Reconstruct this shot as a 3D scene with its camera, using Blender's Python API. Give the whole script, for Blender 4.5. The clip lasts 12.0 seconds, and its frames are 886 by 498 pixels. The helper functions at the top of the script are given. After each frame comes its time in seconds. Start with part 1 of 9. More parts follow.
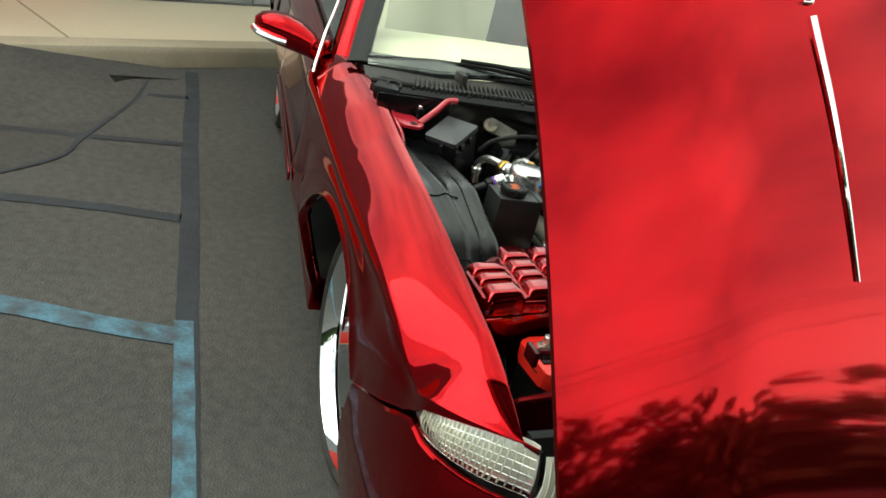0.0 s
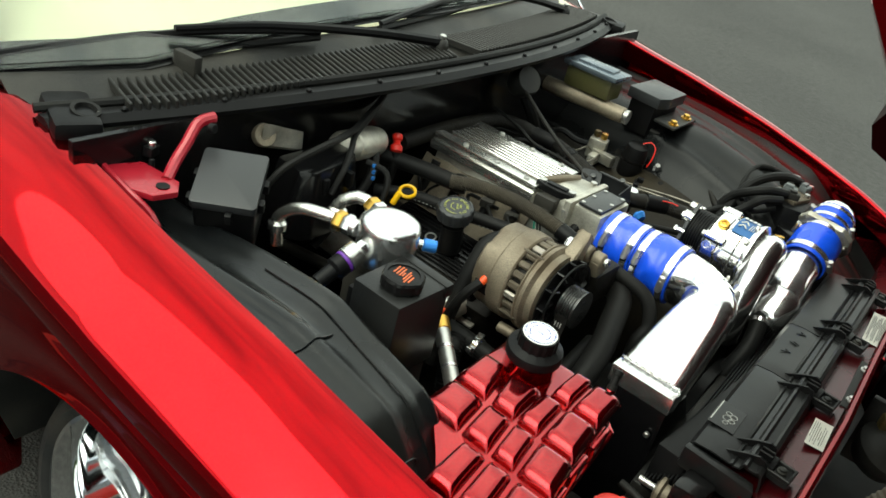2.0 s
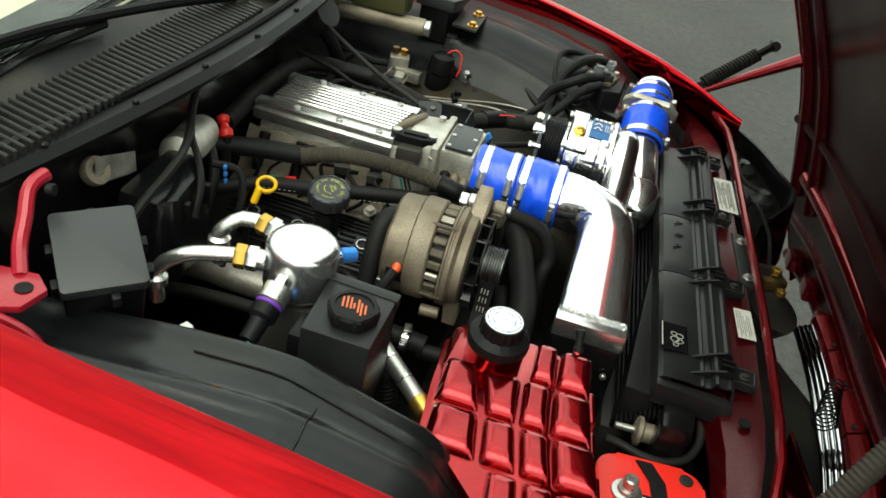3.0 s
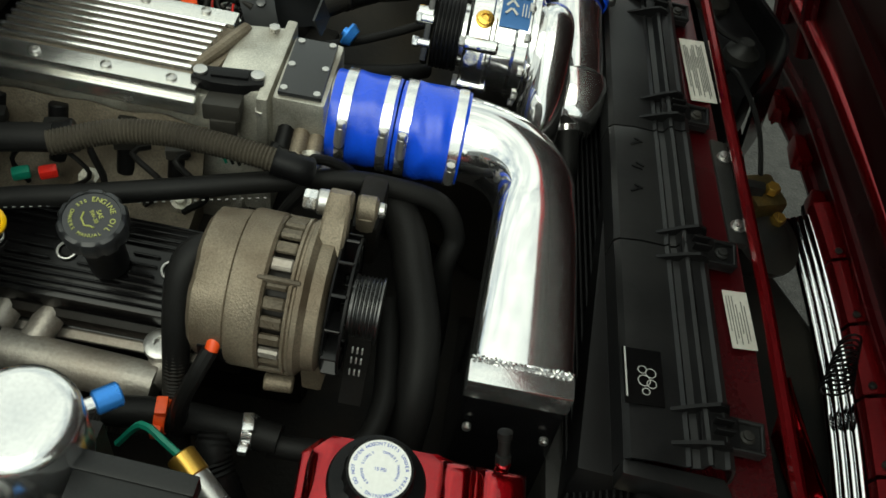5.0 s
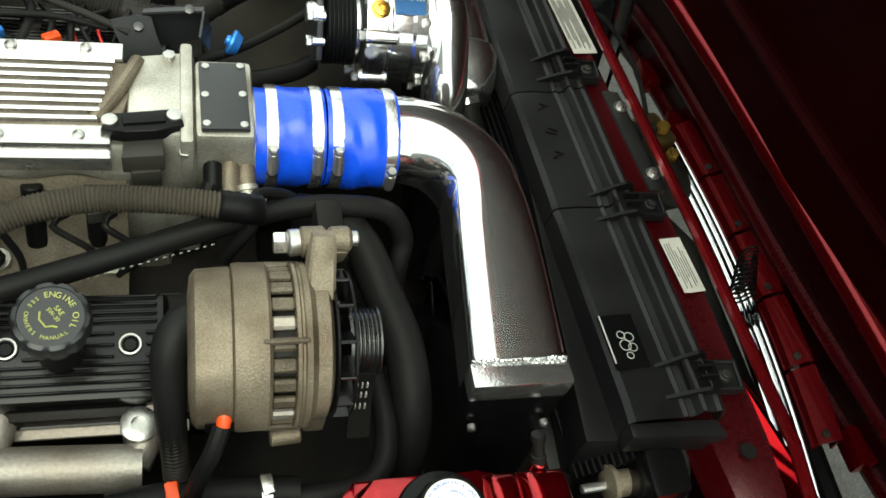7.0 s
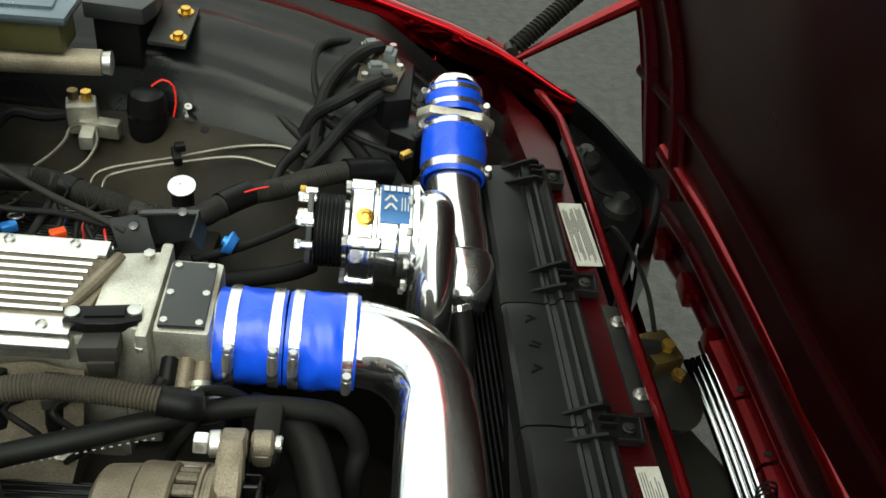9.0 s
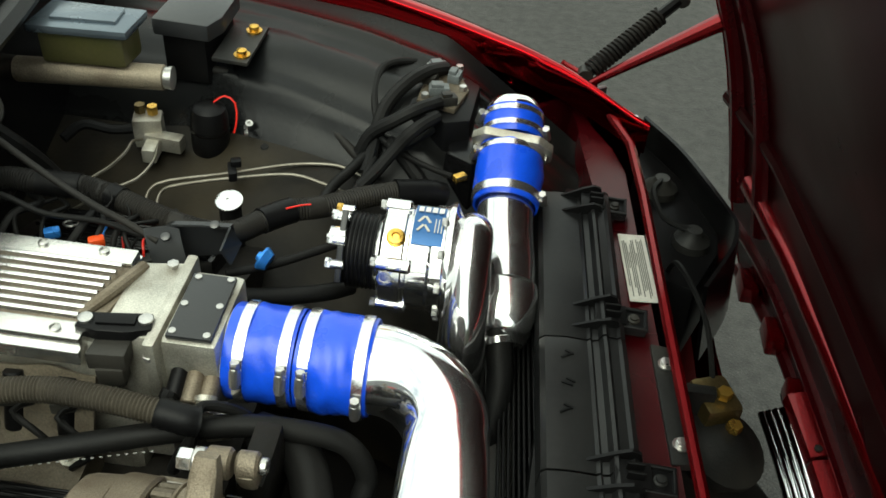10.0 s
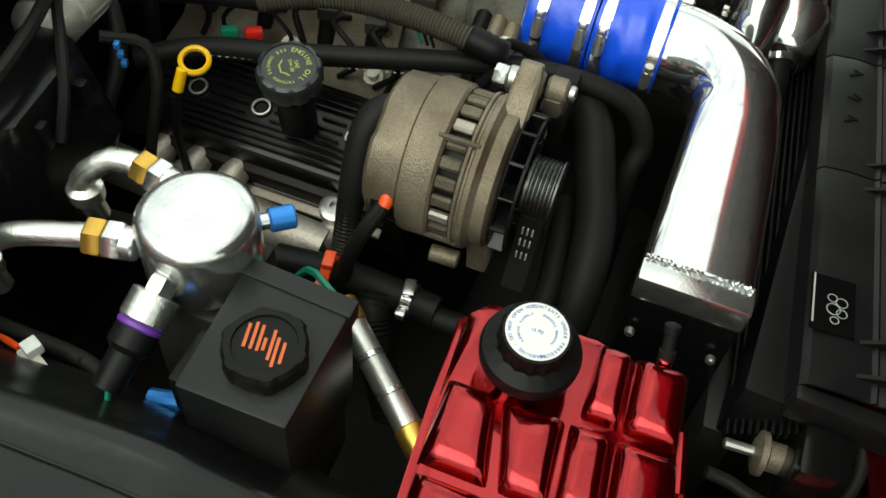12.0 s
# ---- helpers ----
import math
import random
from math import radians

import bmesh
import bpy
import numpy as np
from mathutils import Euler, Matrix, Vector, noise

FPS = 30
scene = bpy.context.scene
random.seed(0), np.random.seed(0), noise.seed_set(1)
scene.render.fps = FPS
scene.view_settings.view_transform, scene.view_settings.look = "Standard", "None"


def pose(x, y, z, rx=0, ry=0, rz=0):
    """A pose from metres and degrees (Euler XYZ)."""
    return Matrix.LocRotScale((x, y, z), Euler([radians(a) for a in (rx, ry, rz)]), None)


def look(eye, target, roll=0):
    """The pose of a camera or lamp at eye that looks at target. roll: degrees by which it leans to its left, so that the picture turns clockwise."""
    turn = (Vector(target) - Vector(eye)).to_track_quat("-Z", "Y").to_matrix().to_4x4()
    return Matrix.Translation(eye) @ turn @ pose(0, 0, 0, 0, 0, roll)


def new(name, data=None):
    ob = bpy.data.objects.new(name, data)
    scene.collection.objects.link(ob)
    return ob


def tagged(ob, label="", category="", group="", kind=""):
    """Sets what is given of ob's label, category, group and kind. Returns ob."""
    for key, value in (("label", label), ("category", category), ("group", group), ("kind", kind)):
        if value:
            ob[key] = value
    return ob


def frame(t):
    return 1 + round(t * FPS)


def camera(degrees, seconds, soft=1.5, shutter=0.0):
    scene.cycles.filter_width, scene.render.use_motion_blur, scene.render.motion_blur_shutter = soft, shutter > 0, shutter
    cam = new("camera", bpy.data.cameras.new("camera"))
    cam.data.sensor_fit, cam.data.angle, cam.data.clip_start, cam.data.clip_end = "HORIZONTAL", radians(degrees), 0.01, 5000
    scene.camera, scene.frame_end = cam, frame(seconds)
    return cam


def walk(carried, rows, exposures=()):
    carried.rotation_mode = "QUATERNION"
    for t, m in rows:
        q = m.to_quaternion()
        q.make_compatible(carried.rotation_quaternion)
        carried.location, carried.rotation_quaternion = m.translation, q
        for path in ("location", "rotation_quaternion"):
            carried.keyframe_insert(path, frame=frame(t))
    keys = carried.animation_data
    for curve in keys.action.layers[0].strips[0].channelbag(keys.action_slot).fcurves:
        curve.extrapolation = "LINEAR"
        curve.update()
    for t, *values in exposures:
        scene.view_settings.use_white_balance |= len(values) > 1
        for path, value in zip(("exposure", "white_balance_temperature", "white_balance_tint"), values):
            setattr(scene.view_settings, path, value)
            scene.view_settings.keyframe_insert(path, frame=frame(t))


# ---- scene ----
# the carried camera, whose exposure drifts as it goes
EXPOSURES = [(0.0, 0.72, 6600, -8), (1.5, 0.55, 6600, -8), (3.0, 0.55, 6600, -8), (5.0, -0.2, 6600, -8), (5.5, -0.22, 6600, -8), (6.0, -0.05, 6600, -8), (7.0, 0.6, 6600, -8), (7.5, 0.65, 6600, -8), (9.5, 0.4, 6600, -8), (11.5, 0.22, 6600, -8), (12.0, 0.15, 6600, -8)]
cam = camera(53.0, 12.0, soft=1.6)
PATH = [
    (0, (1.894, -1.532, 1.641), (0.223, -0.8, 0.822), 14.1),
    (0.5, (1.586, -1.592, 1.616), (-0.01, -0.696, 0.81), 17.0),
    (1, (1.267, -1.708, 1.628), (-0.06, -0.465, 0.794), 16.4),
    (1.5, (0.97, -1.672, 1.62), (-0.099, -0.26, 0.689), 16.2),
    (2, (0.681, -1.473, 1.598), (-0.239, -0.001, 0.605), 14.9),
    (2.5, (0.474, -1.419, 1.571), (-0.111, 0.185, 0.529), 13.1),
    (3, (0.28, -1.424, 1.604), (0.061, 0.23, 0.5), 12.9),
    (3.2, (0.255, -1.396, 1.604), (0.131, 0.256, 0.484), 14.4),
    (4.8, (0.28, -0.828, 1.577), (0.259, 0.517, 0.097), 12.1),
    (5, (0.256, -0.805, 1.574), (0.3, 0.481, 0.043), 12.6),
    (5.5, (0.139, -0.762, 1.524), (0.436, 0.384, -0.087), 13.0),
    (6, (0.026, -0.742, 1.494), (0.521, 0.259, -0.165), 21.8),
    (6.5, (0.0, -0.719, 1.538), (0.516, 0.282, -0.114), 21.8),
    (7, (0.053, -0.72, 1.592), (0.593, 0.412, 0.034), 19.5),
    (7.5, (0.075, -0.736, 1.625), (0.566, 0.576, 0.198), 15.3),
    (7.7, (0.072, -0.734, 1.646), (0.534, 0.613, 0.242), 14.4),
    (9.3, (0.341, -0.707, 1.621), (0.433, 0.797, 0.306), 9.9),
    (9.5, (0.382, -0.689, 1.614), (0.392, 0.821, 0.304), 9.3),
    (10, (0.387, -0.68, 1.596), (0.291, 0.842, 0.302), 5.1),
    (10.5, (0.335, -0.697, 1.577), (0.145, 0.802, 0.268), 7.0),
    (11, (0.246, -0.756, 1.54), (-0.042, 0.659, 0.156), 11.1),
    (11.5, (0.229, -0.827, 1.491), (-0.198, 0.445, 0.008), 12.2),
    (12, (0.277, -0.875, 1.484), (-0.04, 0.309, -0.096), 7.2),
]
walk(cam, [(t, look(eye, target, roll)) for t, eye, target, roll in PATH], EXPOSURES)

# ---- world and sun: bright, mostly clouded sky ----
SUN_ELEV, SUN_ROT = radians(58), radians(200)
world = bpy.data.worlds.new("sky")
scene.world = world
world.use_nodes = True
wn, wl = world.node_tree.nodes, world.node_tree.links
wn.clear()
sky = wn.new("ShaderNodeTexSky")
sky.sky_type, sky.sun_disc, sky.sun_elevation, sky.sun_rotation = "NISHITA", False, SUN_ELEV, SUN_ROT
sky.air_density, sky.dust_density = 1.2, 2.5
tex = wn.new("ShaderNodeTexCoord")
clouds = wn.new("ShaderNodeTexNoise")
clouds.inputs["Scale"].default_value, clouds.inputs["Detail"].default_value = 3.4, 8
clouds.inputs["Roughness"].default_value = 0.58
ramp = wn.new("ShaderNodeValToRGB")
ramp.color_ramp.elements[0].position, ramp.color_ramp.elements[1].position = 0.31, 0.62
ramp.color_ramp.elements[0].color = (0.14, 0.14, 0.14, 1)
white = wn.new("ShaderNodeMix")
white.data_type = "RGBA"
white.inputs[7].default_value = (13.2, 12.9, 12.4, 1)
back = wn.new("ShaderNodeBackground")
back.inputs["Strength"].default_value = 0.12
wout = wn.new("ShaderNodeOutputWorld")
wl.new(tex.outputs["Generated"], clouds.inputs["Vector"])
wl.new(clouds.outputs["Fac"], ramp.inputs["Fac"])
wl.new(ramp.outputs["Color"], white.inputs[0])
wl.new(sky.outputs["Color"], white.inputs[6])
wl.new(white.outputs[2], back.inputs["Color"])
wl.new(back.outputs["Background"], wout.inputs["Surface"])
sun_data = bpy.data.lights.new("sun", "SUN")
sun_data.energy, sun_data.angle, sun_data.color = 1.3, radians(50), (1.0, 0.96, 0.9)
sun = new("sun", sun_data)
sun.matrix_world = look((6 * math.cos(SUN_ELEV) * math.sin(SUN_ROT), 6 * math.cos(SUN_ELEV) * math.cos(SUN_ROT), 6 * math.sin(SUN_ELEV)), (0, 0, 0))


# ---- materials ----
def mat(name, color, rough=0.5, metal=0.0, coat=0.0, coat_rough=0.03, var=0.25, scale=12.0, fine=160.0, bump=0.15, dirt=0.0,
        dirt_color=(0.16, 0.13, 0.10), spec=0.5, rough_var=0.15, haze=0.0):
    """A principled surface with colour and gloss that vary at two scales, fine relief, and dust in patches."""
    m = bpy.data.materials.new(name)
    m.use_nodes = True
    n, k = m.node_tree.nodes, m.node_tree.links
    p = n["Principled BSDF"]
    p.inputs["Metallic"].default_value = metal
    p.inputs["Coat Weight"].default_value = coat
    p.inputs["Coat Roughness"].default_value = coat_rough
    p.inputs["Specular IOR Level"].default_value = spec
    co = n.new("ShaderNodeTexCoord")
    big = n.new("ShaderNodeTexNoise")
    big.inputs["Scale"].default_value, big.inputs["Detail"].default_value = scale, 5
    small = n.new("ShaderNodeTexNoise")
    small.inputs["Scale"].default_value, small.inputs["Detail"].default_value = fine, 3
    k.new(co.outputs["Object"], big.inputs["Vector"])
    k.new(co.outputs["Object"], small.inputs["Vector"])
    add = n.new("ShaderNodeMath")
    add.operation = "ADD"
    k.new(big.outputs["Fac"], add.inputs[0])
    k.new(small.outputs["Fac"], add.inputs[1])
    rng = n.new("ShaderNodeMapRange")
    rng.inputs["From Min"].default_value, rng.inputs["From Max"].default_value = 0.6, 1.4
    rng.inputs["To Min"].default_value, rng.inputs["To Max"].default_value = 1 - var, 1 + var
    k.new(add.outputs[0], rng.inputs["Value"])
    mul = n.new("ShaderNodeVectorMath")
    mul.operation = "SCALE"
    mul.inputs[0].default_value = color
    k.new(rng.outputs["Result"], mul.inputs["Scale"])
    base = mul.outputs[0]
    if dirt > 0:
        spots = n.new("ShaderNodeTexNoise")
        spots.inputs["Scale"].default_value, spots.inputs["Detail"].default_value = scale * 0.8, 8
        k.new(co.outputs["Object"], spots.inputs["Vector"])
        dr = n.new("ShaderNodeMapRange")
        dr.inputs["From Min"].default_value, dr.inputs["From Max"].default_value = 0.42, 0.68
        dr.inputs["To Max"].default_value = dirt
        k.new(spots.outputs["Fac"], dr.inputs["Value"])
        mix = n.new("ShaderNodeMix")
        mix.data_type = "RGBA"
        mix.inputs[7].default_value = (*dirt_color, 1)
        k.new(dr.outputs["Result"], mix.inputs[0])
        k.new(base, mix.inputs[6])
        base = mix.outputs[2]
    k.new(base, p.inputs["Base Color"])
    rr = n.new("ShaderNodeMapRange")
    rr.inputs["From Min"].default_value, rr.inputs["From Max"].default_value = 0.3, 0.7
    rr.inputs["To Min"].default_value, rr.inputs["To Max"].default_value = max(rough * (1 - rough_var), 0.01), min(rough * (1 + rough_var), 1)
    k.new(big.outputs["Fac"], rr.inputs["Value"])
    k.new(rr.outputs["Result"], p.inputs["Roughness"])
    if bump > 0:
        b = n.new("ShaderNodeBump")
        b.inputs["Strength"].default_value, b.inputs["Distance"].default_value = bump, 0.002
        k.new(small.outputs["Fac"], b.inputs["Height"])
        k.new(b.outputs["Normal"], p.inputs["Normal"])
    if haze > 0:
        # fine scratches or metal flakes spread a share of the reflection widely
        wide = n.new("ShaderNodeBsdfPrincipled")
        wide.inputs["Metallic"].default_value, wide.inputs["Roughness"].default_value = metal, 0.42
        k.new(base, wide.inputs["Base Color"])
        blend = n.new("ShaderNodeMixShader")
        blend.inputs[0].default_value = haze
        k.new(p.outputs["BSDF"], blend.inputs[1])
        k.new(wide.outputs["BSDF"], blend.inputs[2])
        k.new(blend.outputs["Shader"], n["Material Output"].inputs["Surface"])
    return m


PAINT = mat("candy_red_paint", (0.345, 0.0012, 0.006), 0.05, 1.0, 0.12, 0.012, 0.06, 3, 900, 0.0, 0, (0, 0, 0), 0.5, 0.15, 0.06)
# the body's candy red in two darker steps, shade put into the base colour
PAINT_SHADED = mat("candy_red_shaded_paint", (0.050, 0.0008, 0.0028), 0.26, 0.3, 0.05, 0.15, 0.2, 6, 200, 0.05, 0.06, (0.05, 0.03, 0.03))
PAINT_MID = mat("candy_red_half_shaded_paint", (0.21, 0.002, 0.006), 0.22, 0.75, 0.4, 0.05, 0.2, 6, 200, 0.04, 0.1, (0.05, 0.02, 0.02))
# near-black red: the shade under the open bonnet is in this base colour
HOOD_SHADED = mat("shaded_red_inner_skin", (0.018, 0.0005, 0.001), 0.30, 0.3, 0.02, 0.15, 0.12, 3, 14, 0.0, 0, (0, 0, 0), 0.06)
BRACE_RED = mat("red_painted_brace", (0.34, 0.010, 0.024), 0.30, 0.1, 0.3, 0.1, 0.15, 8, 200, 0.05, 0.08, (0.06, 0.02, 0.02))
TANK_RED = mat("candy_red_tank_paint", (0.34, 0.0015, 0.008), 0.16, 0.95, 0.8, 0.03, 0.15, 10, 300, 0.03)
BLACK = mat("black_plastic", (0.005, 0.005, 0.0055), 0.40, 0, 0, 0.1, 0.3, 9, 400, 0.12, 0.08, (0.03, 0.027, 0.024), 0.16)
BLACK_DUSTY = mat("dusty_black_plastic", (0.015, 0.015, 0.0145), 0.46, 0, 0, 0.1, 0.35, 7, 260, 0.2, 0.6, (0.060, 0.055, 0.046), 0.25)
COVER_BLACK = mat("oily_black_cover_plastic", (0.008, 0.008, 0.0085), 0.34, 0, 0, 0.1, 0.4, 6, 160, 0.03, 0.55, (0.032, 0.032, 0.031), 0.26)
TANK_BLACK = mat("black_reservoir_plastic", (0.010, 0.0105, 0.011), 0.36, 0, 0, 0.1, 0.3, 9, 300, 0.15, 0.2, (0.03, 0.028, 0.024), 0.30)
BLACK_GLOSS = mat("gloss_black_enamel", (0.004, 0.004, 0.0045), 0.22, 0, 0.1, 0.1, 0.3, 9, 300, 0.04, 0.06, (0.02, 0.015, 0.01), 0.25)
BLACK_SATIN = mat("satin_black_powder_coat", (0.024, 0.025, 0.027), 0.34, 0, 0, 0.1, 0.2, 9, 700, 0.15, 0, (0, 0, 0), 0.5)
LINER = mat("black_inner_fender", (0.006, 0.0065, 0.007), 0.30, 0, 0, 0.1, 0.3, 6, 110, 0.12, 0.35, (0.020, 0.018, 0.014), 0.22, 0.4)
LINER_GLOSS = mat("worn_black_inner_fender", (0.006, 0.007, 0.0078), 0.30, 0, 0, 0.1, 0.35, 5, 90, 0.07, 0.30, (0.022, 0.020, 0.016), 0.34, 0.4)
LINER_DUSTY = mat("dusty_inner_fender", (0.009, 0.008, 0.007), 0.5, 0, 0, 0.1, 0.4, 5, 120, 0.3, 0.9, (0.040, 0.032, 0.019), 0.14, 0.3)
GREASE = mat("oily_dark_metal", (0.008, 0.007, 0.006), 0.5, 0.1, 0, 0.1, 0.4, 14, 150, 0.4, 0.4, (0.025, 0.018, 0.012), 0.2)
RUBBER = mat("black_rubber", (0.008, 0.008, 0.008), 0.52, 0, 0, 0.1, 0.3, 10, 300, 0.15, 0.18, (0.03, 0.027, 0.023), 0.15)
CONDUIT_GREY = mat("dusty_grey_conduit", (0.045, 0.039, 0.031), 0.6, 0, 0, 0.1, 0.3, 10, 300, 0.15, 0.5, (0.10, 0.085, 0.06), 0.2)
CONDUIT = mat("grey_black_conduit", (0.015, 0.014, 0.013), 0.55, 0, 0, 0.1, 0.3, 10, 300, 0.15, 0.4, (0.045, 0.038, 0.028), 0.18)
CAST = mat("cast_aluminium", (0.62, 0.60, 0.53), 0.40, 0.75, 0, 0.1, 0.4, 18, 600, 0.4, 0.7, (0.16, 0.13, 0.09))
CAST_DARK = mat("dull_cast_aluminium", (0.25, 0.21, 0.155), 0.5, 0.5, 0, 0.1, 0.5, 16, 500, 0.45, 0.85, (0.10, 0.072, 0.045))
CAST_GRIMY = mat("grimy_cast_manifold", (0.135, 0.112, 0.080), 0.55, 0.3, 0, 0.1, 0.5, 22, 400, 0.5, 0.85, (0.055, 0.040, 0.025))
MACHINED = mat("machined_aluminium", (0.78, 0.77, 0.73), 0.24, 0.95, 0, 0.1, 0.12, 20, 600, 0.2)
POLISHED = mat("polished_aluminium", (0.86, 0.86, 0.86), 0.07, 1.0, 0, 0.1, 0.08, 9, 70, 0.0, 0.25, (0.66, 0.64, 0.62), 0.5, 0.3, 0.18)
POLISHED_SOFT = mat("hand_polished_aluminium", (0.86, 0.86, 0.865), 0.065, 1.0, 0, 0.1, 0.08, 8, 50, 0.0, 0.3, (0.66, 0.64, 0.62), 0.5, 0.3, 0.12)
BRUSHED = mat("bright_aluminium", (0.80, 0.80, 0.80), 0.2, 0.95, 0, 0.1, 0.08, 10, 300, 0.08)
SPOKE = mat("polished_spoke", (0.62, 0.63, 0.65), 0.26, 1.0, 0, 0.1, 0.05, 5, 60, 0.0)
CHROME = mat("chrome", (0.86, 0.87, 0.88), 0.04, 1.0, 0, 0.1, 0.05, 5, 60, 0.006)
STEEL = mat("bare_steel", (0.55, 0.54, 0.52), 0.3, 0.9, 0, 0.1, 0.2, 30, 500, 0.15)
DULL_STEEL = mat("dull_brake_line_steel", (0.26, 0.24, 0.20), 0.42, 0.7, 0, 0.1, 0.25, 30, 300, 0.15, 0.4, (0.10, 0.08, 0.055))
PULLEY_STEEL = mat("dark_worn_steel", (0.10, 0.10, 0.10), 0.3, 0.9, 0, 0.1, 0.2, 30, 500, 0.15)
RUSTY = mat("heat_stained_steel", (0.40, 0.37, 0.33), 0.45, 0.7, 0, 0.1, 0.25, 12, 260, 0.3, 0.4, (0.22, 0.14, 0.08))
GOLD = mat("gold_anodised_nut", (0.70, 0.43, 0.09), 0.28, 0.9, 0, 0.1, 0.1, 20, 400, 0.1)
BRASS = mat("yellow_zinc", (0.19, 0.14, 0.055), 0.40, 0.85, 0, 0.1, 0.3, 20, 300, 0.2, 0.3)
SILICONE = mat("blue_silicone", (0.010, 0.085, 0.82), 0.30, 0, 0.3, 0.2, 0.12, 14, 260, 0.12)
BLUE_CAP = mat("blue_anodised_cap", (0.05, 0.25, 0.75), 0.3, 0.5, 0, 0.1, 0.1, 20, 300, 0.05)
YELLOW = mat("yellow_plastic", (0.78, 0.45, 0.006), 0.35, 0, 0, 0.1, 0.1, 20, 300, 0.05)
ORANGE = mat("orange_plastic", (0.85, 0.09, 0.015), 0.4, 0, 0, 0.1, 0.1, 20, 300, 0.05)
RED_PLASTIC = mat("red_plastic", (0.80, 0.025, 0.018), 0.33, 0, 0, 0.1, 0.1, 9, 300, 0.06)
WHITE = mat("white_print", (0.80, 0.80, 0.78), 0.45, 0, 0, 0.1, 0.06, 20, 300, 0.0)
LABEL = mat("aged_paper_label", (0.62, 0.60, 0.54), 0.4, 0, 0, 0.1, 0.12, 20, 200, 0.0, 0.2)
PRINT_BLUE = mat("blue_print", (0.05, 0.10, 0.45), 0.5, 0, 0, 0.1, 0.1, 20, 200, 0.0)
PRINT_DARK = mat("dark_print", (0.10, 0.10, 0.09), 0.5, 0, 0, 0.1, 0.1, 20, 200, 0.0)
PRINT_GREEN = mat("yellow_green_print", (0.42, 0.44, 0.12), 0.5, 0, 0, 0.1, 0.1, 20, 200, 0.0)
PRINT_ORANGE = mat("orange_print", (0.60, 0.12, 0.03), 0.5, 0, 0, 0.1, 0.1, 20, 200, 0.0)
PRINT_GREY = mat("grey_print", (0.45, 0.45, 0.43), 0.5, 0, 0, 0.1, 0.1, 20, 200, 0.0)
PURPLE = mat("purple_ring", (0.12, 0.03, 0.30), 0.4, 0, 0, 0.1, 0.1, 20, 200, 0.0)
GREEN = mat("green_wire", (0.02, 0.25, 0.16), 0.4, 0, 0, 0.1, 0.1, 20, 200, 0.0)
FLUID = mat("yellowed_reservoir_plastic", (0.060, 0.058, 0.018), 0.35, 0, 0, 0.1, 0.2, 12, 200, 0.05, 0.2)
PLUG_GREY = mat("weathered_grey_plug", (0.13, 0.145, 0.15), 0.45, 0, 0, 0.1, 0.3, 20, 300, 0.1, 0.4, (0.06, 0.05, 0.04))
LID_GREY = mat("grey_plated_lid", (0.14, 0.17, 0.20), 0.25, 0.6, 0, 0.1, 0.1, 10, 200, 0.04)
TYRE = mat("tyre_rubber", (0.014, 0.014, 0.014), 0.6, 0, 0, 0.1, 0.3, 8, 200, 0.2, 0.15)
CREAM = mat("cream_interior_trim", (0.62, 0.60, 0.44), 0.6, 0, 0, 0.1, 0.1, 5, 200, 0.1)
LENS_BACK = mat("lamp_reflector", (0.80, 0.80, 0.74), 0.22, 0.25, 0, 0.1, 0.1, 20, 80, 0.3)
AMBER = mat("pale_lamp_lens", (0.72, 0.70, 0.56), 0.18, 0.25, 0.8, 0.05, 0.1, 20, 80, 0.1)
PLATE = mat("blue_maker_plate", (0.04, 0.13, 0.33), 0.3, 0.4, 0, 0.1, 0.1, 20, 200, 0.0)
STONE = mat("grey_wall_stone", (0.24, 0.25, 0.26), 0.8, 0, 0, 0.1, 0.35, 4, 60, 0.6)
DOOR_RED = mat("red_door_paint", (0.62, 0.02, 0.012), 0.45, 0, 0, 0.1, 0.1, 3, 60, 0.1)
KERB = mat("kerb_concrete", (0.30, 0.26, 0.19), 0.85, 0, 0, 0.1, 0.2, 3, 90, 0.5, 0.4, (0.14, 0.12, 0.07))
SLAB = mat("pavement_concrete", (0.42, 0.36, 0.26), 0.85, 0, 0, 0.1, 0.10, 1.2, 90, 0.4, 0.15, (0.30, 0.25, 0.17))
TAR = mat("old_black_line_paint", (0.020, 0.024, 0.029), 0.75, 0, 0, 0.1, 0.5, 9, 120, 0.5, 0.5, (0.030, 0.038, 0.046), 0.3)
BLUE_LINE = mat("worn_blue_line_paint", (0.055, 0.125, 0.175), 0.75, 0, 0, 0.1, 0.5, 14, 110, 0.6, 1.0, (0.030, 0.036, 0.042))
LEAF = mat("leaves", (0.045, 0.085, 0.020), 0.7, 0, 0, 0.1, 0.5, 0.3, 9, 0.0)
BARK = mat("wood_pole", (0.12, 0.09, 0.06), 0.85, 0, 0, 0.1, 0.3, 2, 30, 0.4)


